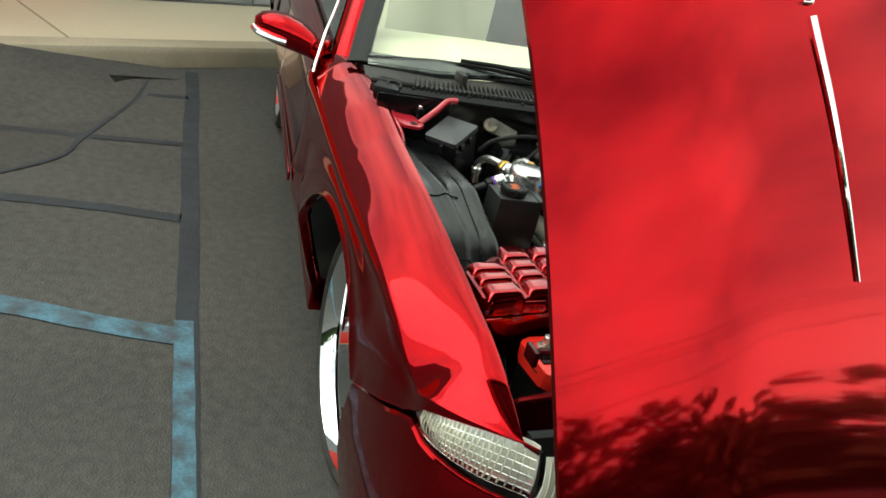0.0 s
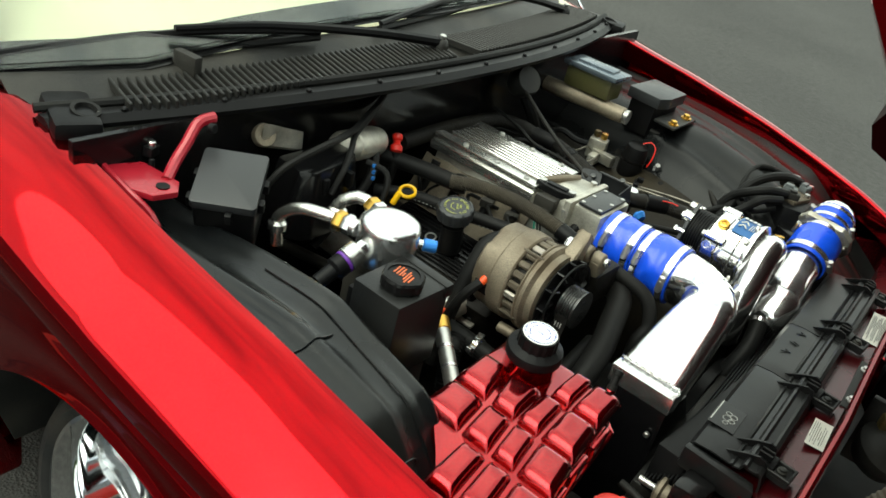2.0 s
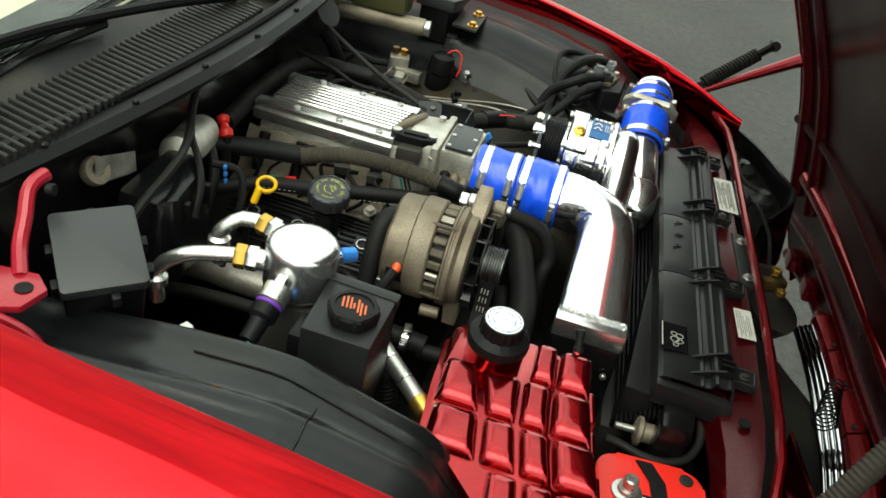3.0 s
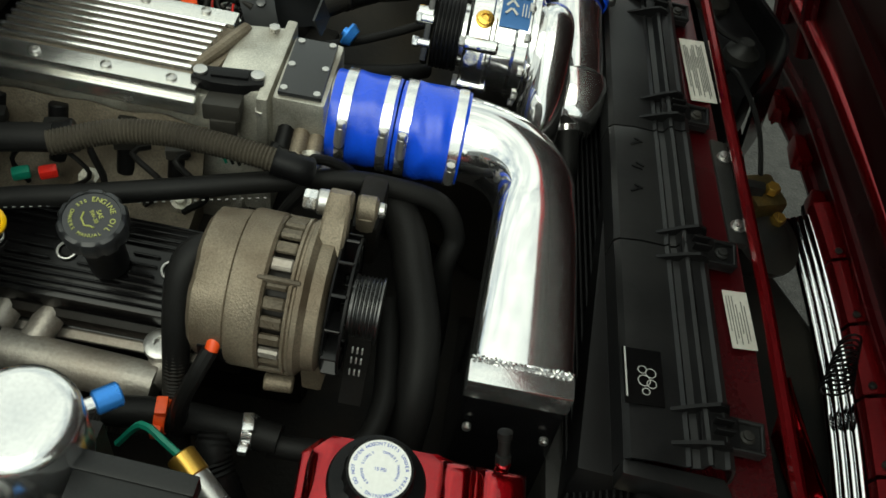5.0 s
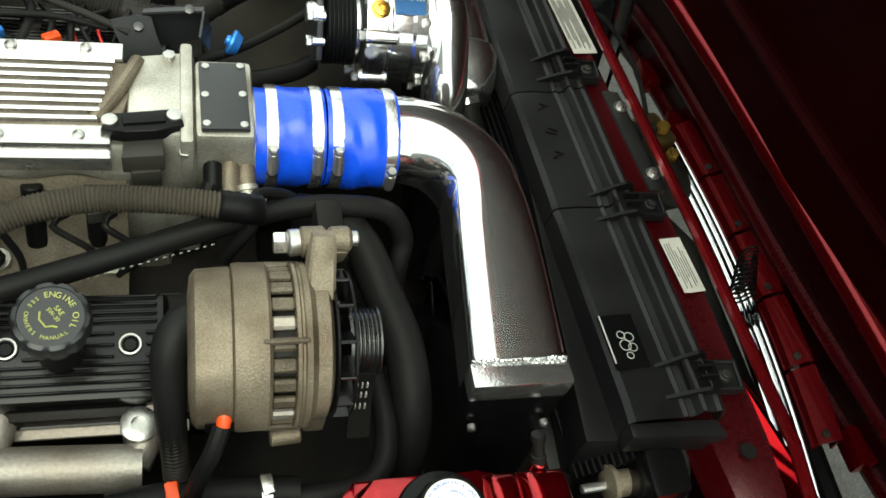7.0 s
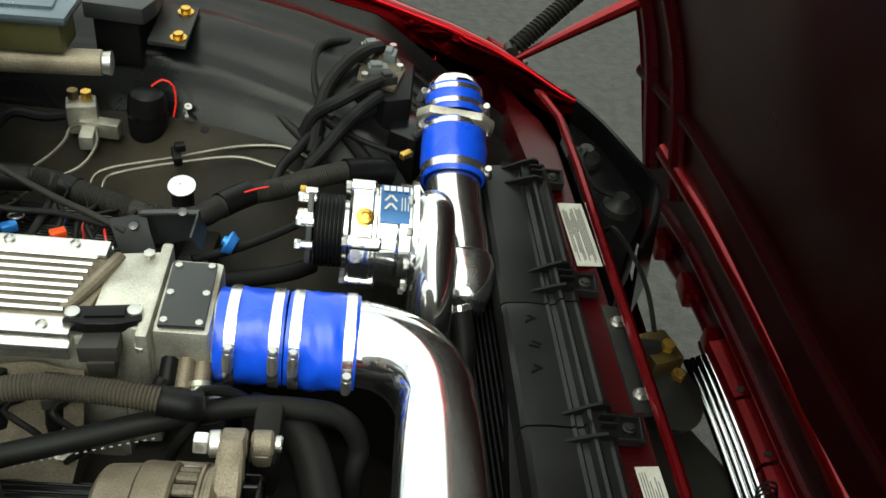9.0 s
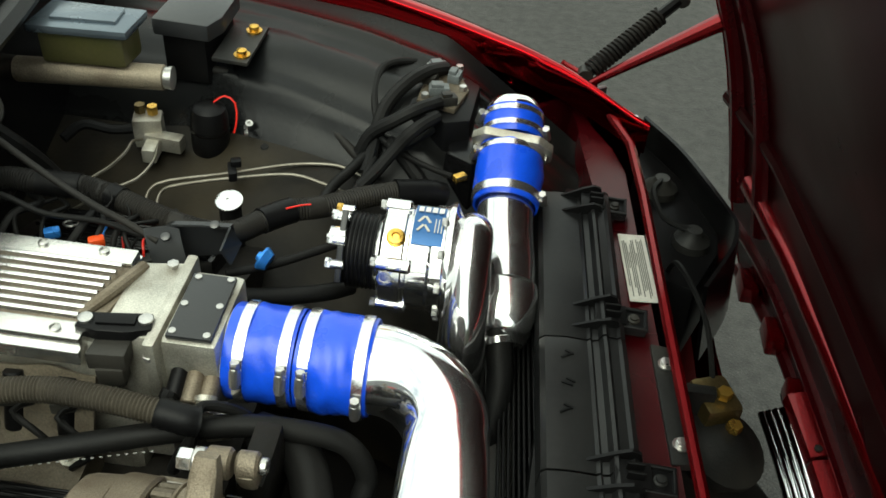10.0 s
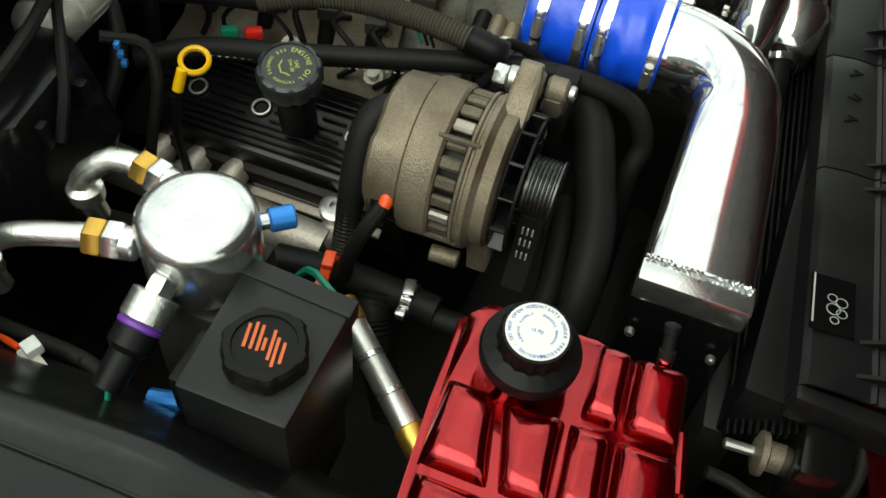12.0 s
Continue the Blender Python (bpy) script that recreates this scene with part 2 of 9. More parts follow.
def asphalt(name="asphalt", shade=1.0):
    m = bpy.data.materials.new(name)
    m.use_nodes = True
    n, k = m.node_tree.nodes, m.node_tree.links
    p = n["Principled BSDF"]
    co = n.new("ShaderNodeTexCoord")
    a, b, c = (n.new("ShaderNodeTexNoise") for _ in range(3))
    for t, sc, de in ((a, 0.7, 6), (b, 26, 5), (c, 210, 2)):
        t.inputs["Scale"].default_value, t.inputs["Detail"].default_value = sc, de
        k.new(co.outputs["Object"], t.inputs["Vector"])
    v = n.new("ShaderNodeTexVoronoi")
    v.inputs["Scale"].default_value = 150
    k.new(co.outputs["Object"], v.inputs["Vector"])
    s1 = n.new("ShaderNodeMath"); s1.operation = "ADD"
    k.new(a.outputs["Fac"], s1.inputs[0]); k.new(b.outputs["Fac"], s1.inputs[1])
    r = n.new("ShaderNodeValToRGB")
    r.color_ramp.elements[0].position, r.color_ramp.elements[0].color = 0.40, (0.030 * shade, 0.0295 * shade, 0.0275 * shade, 1)
    r.color_ramp.elements[1].position, r.color_ramp.elements[1].color = 0.62, (0.056 * shade, 0.055 * shade, 0.051 * shade, 1)
    h = n.new("ShaderNodeMath"); h.operation = "MULTIPLY"; h.inputs[1].default_value = 0.5
    k.new(s1.outputs[0], h.inputs[0]); k.new(h.outputs[0], r.inputs["Fac"])
    g = n.new("ShaderNodeMapRange")
    g.inputs["From Min"].default_value, g.inputs["From Max"].default_value, g.inputs["To Max"].default_value = 0.60, 0.80, 0.55
    k.new(c.outputs["Fac"], g.inputs["Value"])
    mx = n.new("ShaderNodeMix"); mx.data_type = "RGBA"; mx.inputs[7].default_value = (0.19, 0.18, 0.16, 1)
    k.new(g.outputs["Result"], mx.inputs[0]); k.new(r.outputs["Color"], mx.inputs[6])
    k.new(mx.outputs[2], p.inputs["Base Color"])
    p.inputs["Roughness"].default_value = 0.85
    bu = n.new("ShaderNodeBump"); bu.inputs["Strength"].default_value, bu.inputs["Distance"].default_value = 0.8, 0.004
    k.new(v.outputs["Distance"], bu.inputs["Height"]); k.new(bu.outputs["Normal"], p.inputs["Normal"])
    return m


ASPHALT = asphalt()
ASPHALT_DARK = asphalt("asphalt_repair", 0.72)


def glass_mat(name, tint, rough=0.0):
    m = bpy.data.materials.new(name)
    m.use_nodes = True
    p = m.node_tree.nodes["Principled BSDF"]
    p.inputs["Base Color"].default_value = (*tint, 1)
    p.inputs["Transmission Weight"].default_value = 1.0
    p.inputs["Roughness"].default_value, p.inputs["IOR"].default_value = rough, 1.45
    return m


GLASS = glass_mat("windscreen_glass", (0.93, 0.98, 0.93))
CLEAR = glass_mat("clear_lens", (0.97, 0.97, 0.95), 0.05)


# ---- building helpers ----
V = Vector


def base_of(ob):
    p = V((0, 0, 0))
    while ob is not None:
        p = p + ob.location
        ob = ob.parent
    return p


def link_mesh(name, bm, material, parent=None, label="", angle=35):
    """One mesh object in world measures under its thing or part."""
    bmesh.ops.recalc_face_normals(bm, faces=bm.faces)
    me = bpy.data.meshes.new(name)
    bm.to_mesh(me)
    bm.free()
    me.materials.append(material)
    me.polygons.foreach_set("use_smooth", [True] * len(me.polygons))
    me.set_sharp_from_angle(angle=radians(angle))
    ob = new(name, me)
    if parent is not None:
        ob.location = -base_of(parent)
        ob.parent = parent
    if label:
        tagged(ob, label)
    return ob


part = link_mesh


def thing(name, at, label, category, group="", kind=""):
    e = new(name)
    e.empty_display_size = 0.02
    e.location = at
    return tagged(e, label, category, group, kind)


def solo(name, bm, material, label, category, group="", kind="", angle=35):
    return tagged(link_mesh(name, bm, material, None, "", angle), label, category, group, kind)


def B():
    return bmesh.new()


def box(bm, c, s, rz=0, bev=0.003, m=None, seg=2):
    mm = (m if m is not None else Matrix.Translation(c) @ Matrix.Rotation(radians(rz), 4, "Z")) @ Matrix.Diagonal((*s, 1))
    r = bmesh.ops.create_cube(bm, size=1.0, matrix=mm)
    if bev > 0:
        es = list({e for v in r["verts"] for e in v.link_edges})
        bmesh.ops.bevel(bm, geom=es, offset=bev, segments=seg, profile=0.6, affect="EDGES")
    return bm


def frame_of(d):
    d = V(d).normalized()
    u = d.orthogonal().normalized() if abs(d.z) > 0.98 else V((0, 0, 1)).cross(d).normalized()
    return u, d.cross(u)


def rings(bm, rs, cap0=True, cap1=True, closed=False):
    """Bridges rings of points, each as many."""
    vs = [[bm.verts.new(p) for p in r] for r in rs]
    n = len(vs[0])
    for a, b in zip(vs, vs[1:] + ([vs[0]] if closed else [])):
        for i in range(n):
            bm.faces.new((a[i], a[(i + 1) % n], b[(i + 1) % n], b[i]))
    if not closed:
        if cap0:
            bm.faces.new(vs[0][::-1])
        if cap1:
            bm.faces.new(vs[-1])
    return bm


def lathe(bm, o, axis, prof, n=24, cap0=True, cap1=True):
    """prof: rows of (radius, height along the axis)."""
    u, w = frame_of(axis)
    d, o = V(axis).normalized(), V(o)
    rs = [[o + d * h + (u * math.cos(2 * math.pi * i / n) + w * math.sin(2 * math.pi * i / n)) * max(r, 1e-4) for i in range(n)] for r, h in prof]
    return rings(bm, rs, cap0, cap1)


def cyl(bm, a, b, r, n=20, bev=0.0015):
    a, b = V(a), V(b)
    h = (b - a).length
    bev = min(bev, r * 0.4, h * 0.3)
    return lathe(bm, a, b - a, [(r - bev, 0), (r, bev), (r, h - bev), (r - bev, h)], n)


def hexnut(bm, a, b, r):
    a, b = V(a), V(b)
    h = (b - a).length
    return lathe(bm, a, b - a, [(r * 0.92, 0), (r, h * 0.12), (r, h * 0.88), (r * 0.92, h)], 6)


def spline(pts, step=0.01):
    """A smooth line through the points."""
    p = [V(q) for q in pts]
    p = [p[0] * 2 - p[1]] + p + [p[-1] * 2 - p[-2]]
    out = []
    for i in range(1, len(p) - 2):
        n = max(2, int((p[i + 1] - p[i]).length / step))
        for j in range(n):
            t = j / n
            out.append(0.5 * ((2 * p[i]) + (p[i + 1] - p[i - 1]) * t + (2 * p[i - 1] - 5 * p[i] + 4 * p[i + 1] - p[i + 2]) * t * t
                              + (3 * p[i] - p[i - 1] - 3 * p[i + 1] + p[i + 2]) * t ** 3))
    return out + [p[-2]]


def tube(bm, pts, r, n=10, step=0.01, ribs=0.0, pitch=0.004, smooth=True):
    """A hose or wire through the points; r a number or a radius for each end; ribs: depth of a conduit's corrugation."""
    line = spline(pts, pitch / 2 if ribs else step) if smooth else [V(q) for q in pts]
    r0, r1 = r if isinstance(r, tuple) else (r, r)
    rs, u = [], None
    for i, c in enumerate(line):
        d = (line[min(i + 1, len(line) - 1)] - line[max(i - 1, 0)]).normalized()
        u = frame_of(d)[0] if u is None else (u - d * u.dot(d)).normalized()
        w = d.cross(u)
        rad = r0 + (r1 - r0) * i / max(len(line) - 1, 1) - (ribs if i % 2 else 0)
        rs.append([c + (u * math.cos(2 * math.pi * k / n) + w * math.sin(2 * math.pi * k / n)) * rad for k in range(n)])
    return rings(bm, rs)


def prism(bm, poly, z0, z1, bev=0.0, m=None, top=None):
    """Extrudes a plan outline from z0 to z1; top: an outline of its own at z1."""
    mm = m or Matrix.Identity(4)
    a = [bm.verts.new(mm @ V((x, y, z0))) for x, y in poly]
    b = [bm.verts.new(mm @ V((x, y, z1))) for x, y in (top or poly)]
    n = len(a)
    fs = [bm.faces.new(a[::-1]), bm.faces.new(b)] + [bm.faces.new((a[i], a[(i + 1) % n], b[(i + 1) % n], b[i])) for i in range(n)]
    if bev > 0:
        bmesh.ops.bevel(bm, geom=list({e for f in fs for e in f.edges}), offset=bev, segments=2, profile=0.6, affect="EDGES")
    return bm


def sheet(bm, grid, thick=0.0):
    """A surface through rows of points; thick: its depth, downwards along the normal."""
    vs = [[bm.verts.new(p) for p in row] for row in grid]
    fs = [bm.faces.new((a[i], a[i + 1], b[i + 1], b[i])) for a, b in zip(vs, vs[1:]) for i in range(len(a) - 1)]
    if thick:
        bmesh.ops.recalc_face_normals(bm, faces=bm.faces)
        bmesh.ops.solidify(bm, geom=fs, thickness=thick)
    return bm


def lerp(tab, x):
    """A value from a table of (x, value...) rows, straight between them."""
    if x <= tab[0][0]:
        return tab[0][1:]
    for p, q in zip(tab, tab[1:]):
        if x <= q[0]:
            t = (x - p[0]) / (q[0] - p[0])
            return tuple(a + (b - a) * t for a, b in zip(p[1:], q[1:]))
    return tab[-1][1:]


def smooth_tab(tab, x):
    x = min(max(x, tab[0][0]), tab[-1][0])
    xs = [r[0] for r in tab]
    i = max(k for k in range(len(xs) - 1) if xs[k] <= x + 1e-9)
    t = (x - xs[i]) / (xs[i + 1] - xs[i])
    g = lambda k: tab[min(max(k, 0), len(tab) - 1)][1:]
    return tuple(0.5 * (2 * b + (c - a) * t + (2 * a - 5 * b + 4 * c - d) * t * t + (3 * b - a - 3 * c + d) * t ** 3)
                 for a, b, c, d in zip(g(i - 1), g(i), g(i + 1), g(i + 2)))


def flat_text(words, size, m, material, name, parent, extrude=0.0003, spacing=1.0):
    cu = bpy.data.curves.new(name, "FONT")
    cu.body, cu.size, cu.extrude, cu.space_character = words, size, extrude, spacing
    cu.align_x, cu.align_y = "CENTER", "CENTER"
    tmp = bpy.data.objects.new("lettering", cu)
    scene.collection.objects.link(tmp)
    bpy.context.view_layer.update()
    me = bpy.data.meshes.new_from_object(tmp.evaluated_get(bpy.context.evaluated_depsgraph_get()))
    bpy.data.objects.remove(tmp)
    me.transform(m)
    me.materials.append(material)
    ob = new(name, me)
    ob.location, ob.parent = -base_of(parent), parent
    return ob


# ================= setting =================
def ground_and_kerb():
    bm = B()
    bmesh.ops.create_grid(bm, x_segments=8, y_segments=8, size=220)
    solo("ground", bm, ASPHALT, "grey worn asphalt of a parking lot", "asphalt", kind="structure")

    def strip(name, material, pts, w, label, z=0.004):
        """A painted or tarred line with ragged edges along the points."""
        bm = B()
        line = spline([(x, y, z) for x, y in pts], 0.05)
        row = []
        for i, c in enumerate(line):
            d = (line[min(i + 1, len(line) - 1)] - line[max(i - 1, 0)]).normalized()
            q = V((-d.y, d.x, 0))
            jit = lambda k: (noise.noise((c.x * 6 + k, c.y * 6, k * 3.7)) * 0.12 + 1) * w / 2
            row.append([c + q * jit(1), c - q * jit(9)])
        sheet(bm, row)
        return solo(name, bm, material, label, "line", kind="structure")

    strip("parking_line", TAR, [(-3.70, -1.03), (-3.18, -1.055), (-2.42, -1.115), (-1.56, -1.165), (-0.655, -1.228), (0.6, -1.30), (2.6, -1.40)], 0.078, "blacked-out parking bay line with blue remains")
    strip("parking_line_bay", BLUE_LINE, [(-0.76, -1.232), (-0.3, -1.255), (0.6, -1.30), (2.4, -1.385)], 0.064, "worn blue parking bay line", 0.006)
    strip("parking_line_cross", BLUE_LINE, [(-0.665, -1.26), (-0.75, -1.565), (-0.83, -1.80), (-1.0, -2.5), (-1.2, -3.6)], 0.10, "worn pale blue cross line", 0.005)
    strip("parking_line_cross", TAR, [(-1.565, -1.20), (-1.60, -1.40), (-1.63, -1.60), (-1.72, -2.8)], 0.07, "faded blacked-out cross line with blue remains", 0.004)
    strip("parking_line_cross", TAR, [(-2.43, -1.15), (-2.42, -1.40), (-2.41, -1.61), (-2.40, -3.0)], 0.055, "faded blacked-out cross line", 0.004)
    strip("parking_line_cross", TAR, [(-3.18, -1.08), (-3.16, -1.22), (-3.145, -1.36)], 0.05, "faded blacked-out cross line", 0.004)
    # darker repair patch with a tarred edge, over the lot's corner by the pavement
    edge = [(-1.75, -2.05), (-2.10, -1.707), (-2.38, -1.611), (-3.01, -1.377), (-3.45, -1.29), (-3.70, -1.225)]
    bm = B()
    line = spline([(x, y, 0.003) for x, y in edge], 0.06)
    line = [q + V((0.02 * noise.noise((q.x * 9, q.y * 9, 1.0)), 0.02 * noise.noise((q.x * 9, q.y * 9, 5.0)), 0)) for q in line]
    sheet(bm, [[q, V((q.x - 0.35, q.y - 1.2, 0.003)), V((q.x - 0.7, q.y - 3.0, 0.003))] for q in line])
    solo("asphalt_patch", bm, ASPHALT_DARK, "darker asphalt repair patch", "asphalt", kind="structure")
    strip("asphalt_joint", TAR, edge, 0.022, "tarred joint of an asphalt patch", 0.006)
    # kerb and pavement run along one slanted line behind the car
    a, b = V((-3.27, -2.147, 0)), V((-3.985, -0.65, 0))
    d = (b - a).normalized()
    n = V((-d.y, d.x, 0))
    if n.x > 0:
        n = -n
    start = V((-3.70, -1.25, 0))
    P = lambda s, o, z: a + d * s + n * o + V((0, 0, z))
    bm = B()
    rows = []
    for s in (-9, 12):
        rows.append([P(s, 0.0, -0.05), P(s, 0.0, 0.09), P(s, 0.02, 0.125), P(s, 0.045, 0.13), P(s, 0.16, 0.13), P(s, 0.16, -0.05)])
    rings(bm, rows)
    solo("kerb", bm, KERB, "weathered concrete kerb at the end of the bay", "kerb", kind="structure")
    for i, (s0, s1) in enumerate(((-9, 0.52), (0.535, 3.0), (3.015, 12))):
        bm = B()
        prism(bm, [P(s0, 0.165, 0)[:2], P(s1, 0.165, 0)[:2], P(s1, 1.12, 0)[:2], P(s0, 1.12, 0)[:2]], -0.05, 0.13, 0.006)
        solo("pavement", bm, SLAB, "tan concrete pavement slab along the building", "pavement", kind="structure")
    # asphalt apron ramped up over the kerb
    bm = B()
    sheet(bm, [[P(s, -0.9 + 0.9 * v + (0.5 * max(0, s - 0.3) if v < 0.6 else 0), 0.0012 + 0.132 * v * v * min(1, max(0, 1.05 - s))) for v in (0, 0.25, 0.5, 0.75, 1.0, 1.03)] for s in (-6, -3, -1, 0, 0.3, 0.6, 0.9, 1.05)])
    solo("asphalt_apron", bm, ASPHALT, "dark asphalt apron ramped up to the pavement", "asphalt", kind="structure")
    # building front
    w = thing("wall_south", tuple(P(0, 1.2, 0)), "grey stone building front with red doors", "wall", kind="structure")
    bm = B()
    prism(bm, [P(-8, 1.14, 0)[:2], P(12, 1.14, 0)[:2], P(12, 1.4, 0)[:2], P(-8, 1.4, 0)[:2]], 0, 3.6, 0.0)
    part("stone_wall", bm, STONE, w)
    for s0, s1 in ((-1.75, -0.6), (-0.58, 0.42), (0.44, 1.02)):
        bm = B()
        prism(bm, [P(s0, 1.10, 0)[:2], P(s1, 1.10, 0)[:2], P(s1, 1.138, 0)[:2], P(s0, 1.138, 0)[:2]], 0.16, 2.25, 0.004)
        part("door", bm, DOOR_RED, w, "red painted panel door")
    rng = random.Random(3)
    for i in range(26):
        s, z = 1.12 + (i % 13) * 0.42 + rng.uniform(-0.03, 0.03), 0.145 + (i // 13) * 0.24
        bm = B()
        prism(bm, [P(s, 1.115, 0)[:2], P(s + 0.38, 1.115, 0)[:2], P(s + 0.38, 1.15, 0)[:2], P(s, 1.15, 0)[:2]], z, z + 0.21, 0.012)
        part("stone", bm, STONE, w)


ground_and_kerb()


def far_woods():
    """Tree line, utility pole and wires that the lot looks out on."""
    rng = random.Random(11)
    # taller trees stand on one side of the lot, low ones beyond its far corner
    TALL = [(-180, 1.0), (20, 1.4), (36, 1.85), (47, 1.85), (54, 1.2), (60, 0.78), (70, 0.62), (84, 0.6), (110, 0.9), (180, 1.0)]
    vs, fs = [], []
    for k in range(210):
        ang = radians(-180 + 360 * (k + rng.random()) / 210)
        dist = rng.uniform(36, 44)
        cx, cy, h = dist * math.cos(ang), dist * math.sin(ang), rng.uniform(4.2, 7.2) * (1.25 if k % 9 == 0 else 1) * lerp(TALL, math.degrees(ang))[0]
        for c in range(9):
            bx, by, bz = cx + rng.uniform(-2.4, 2.4), cy + rng.uniform(-2.4, 2.4), rng.uniform(0.10, 0.88) * h
            r = rng.uniform(0.7, 1.5)
            for q in range(26):
                o = V((rng.gauss(0, 1), rng.gauss(0, 1), rng.gauss(0, 1))).normalized() * r * rng.uniform(0.5, 1.0) + V((bx, by, max(bz, r * 0.6)))
                u = V((rng.gauss(0, 1), rng.gauss(0, 1), rng.gauss(0, 1))).normalized() * rng.uniform(0.25, 0.5)
                w = u.orthogonal().normalized() * rng.uniform(0.25, 0.5)
                i = len(vs)
                vs += [o + u, o + w, o - u, o - w]
                fs.append((i, i + 1, i + 2, i + 3))
    # the solid depth of the wood behind the leaves
    for k in range(361):
        a = radians(k)
        top = (3.6 + 1.6 * noise.noise((math.cos(a) * 9, math.sin(a) * 9, 1.3)) + 0.8 * noise.noise((math.cos(a) * 34, math.sin(a) * 34, 4.1))) * lerp(TALL, k - 360 * (k > 180))[0]
        i = len(vs)
        vs += [V((45 * math.cos(a), 45 * math.sin(a), 0)), V((45 * math.cos(a), 45 * math.sin(a), top))]
        if k:
            fs.append((i - 2, i, i + 1, i - 1))
    me = bpy.data.meshes.new("far_woods")
    me.from_pydata(vs, [], fs)
    me.materials.append(LEAF)
    tagged(new("far_woods", me), "dark green tree line across the road", "trees", kind="stuff")
    p = thing("utility_pole", (17, -7.5, 0), "weathered wooden utility pole with wires", "pole")
    bm = B()
    lathe(bm, (17, -7.5, 0), (0, 0, 1), [(0.16, 0), (0.13, 5), (0.10, 9.5)], 12)
    part("post", bm, BARK, p)
    bm = B()
    box(bm, (17, -7.5, 8.9), (0.12, 2.0, 0.12), 20, 0.01)
    part("crossarm", bm, BARK, p)
    for dy, z in ((-0.9, 9.0), (0.0, 9.6), (0.9, 9.0), (0.0, 7.4)):
        bm = B()
        tube(bm, [(17 + 9 * t + dy * 0.3, -7.5 + dy + 60 * t, z + 6 * t * t - 1.2 * (1 - t * t)) if t else (17 + dy * 0.3, -7.5 + dy, z) for t in (-0.9, -0.5, 0, 0.3, 0.6, 0.9)], 0.02, 5, 4)
        part("wire", bm, RUBBER, p)


far_woods()

# ================= the car's body =================
CAR = thing("car", (-1.4, 0, 0), "lowered candy red saloon car with its bonnet tilted forward", "car")
Z_IN = [(-0.62, 1.005), (-0.14, 0.965), (0.15, 0.940), (0.41, 0.905), (0.58, 0.862), (0.72, 0.828), (0.87, 0.788)]
Z_IN_R = [(-0.62, 1.004), (-0.34, 0.980), (-0.14, 0.948), (0.10, 0.920), (0.30, 0.890), (0.46, 0.862), (0.60, 0.836), (0.70, 0.806), (0.77, 0.778), (0.84, 0.748)]
# upper edge of the lamp opening in the wing, from its outer end forward
LAMP_TOP = [(0.640, 0.957, 0.690), (0.665, 0.955, 0.712), (0.69, 0.946, 0.724), (0.75, 0.906, 0.743), (0.80, 0.852, 0.753), (0.84, 0.800, 0.752)]
LAMP_LOW = [(0.640, 0.957, 0.684), (0.665, 0.950, 0.664), (0.69, 0.941, 0.658), (0.75, 0.914, 0.660), (0.80, 0.862, 0.655), (0.84, 0.790, 0.646)]
Z_SH = [(-0.62, 0.945), (-0.10, 0.872), (0.21, 0.842), (0.40, 0.818), (0.54, 0.774), (0.64, 0.735), (0.72, 0.752), (0.87, 0.765)]
Y_OUT = [(-0.62, 0.985), (0.2, 0.99), (0.45, 0.985), (0.62, 0.968), (0.75, 0.935), (0.87, 0.858)]
WHEEL_X, WHEEL_Z, ARCH = -0.03, 0.36, 0.425


Y_IN_L = [(-0.62, 0.80), (-0.1, 0.775), (0.1, 0.738), (0.26, 0.700), (0.40, 0.660), (0.50, 0.630), (0.62, 0.560)]
Y_OUT_L = [(-0.62, 0.985), (-0.1, 0.96), (0.1, 0.90), (0.28, 0.835), (0.43, 0.765), (0.52, 0.705), (0.62, 0.590)]


def rounded(pr, sub=4):
    """The same profile as a smooth curve, with as many points for every row."""
    p = [pr[0]] + pr + [pr[-1]]
    out = []
    for i in range(1, len(p) - 2):
        for j in range(sub):
            t = j / sub
            out.append(tuple(0.5 * (2 * b + (c - a) * t + (2 * a - 5 * b + 4 * c - d) * t * t + (3 * b - a - 3 * c + d) * t ** 3) for a, b, c, d in zip(p[i - 1], p[i], p[i + 1], p[i + 2])))
    return out + [pr[-1]]


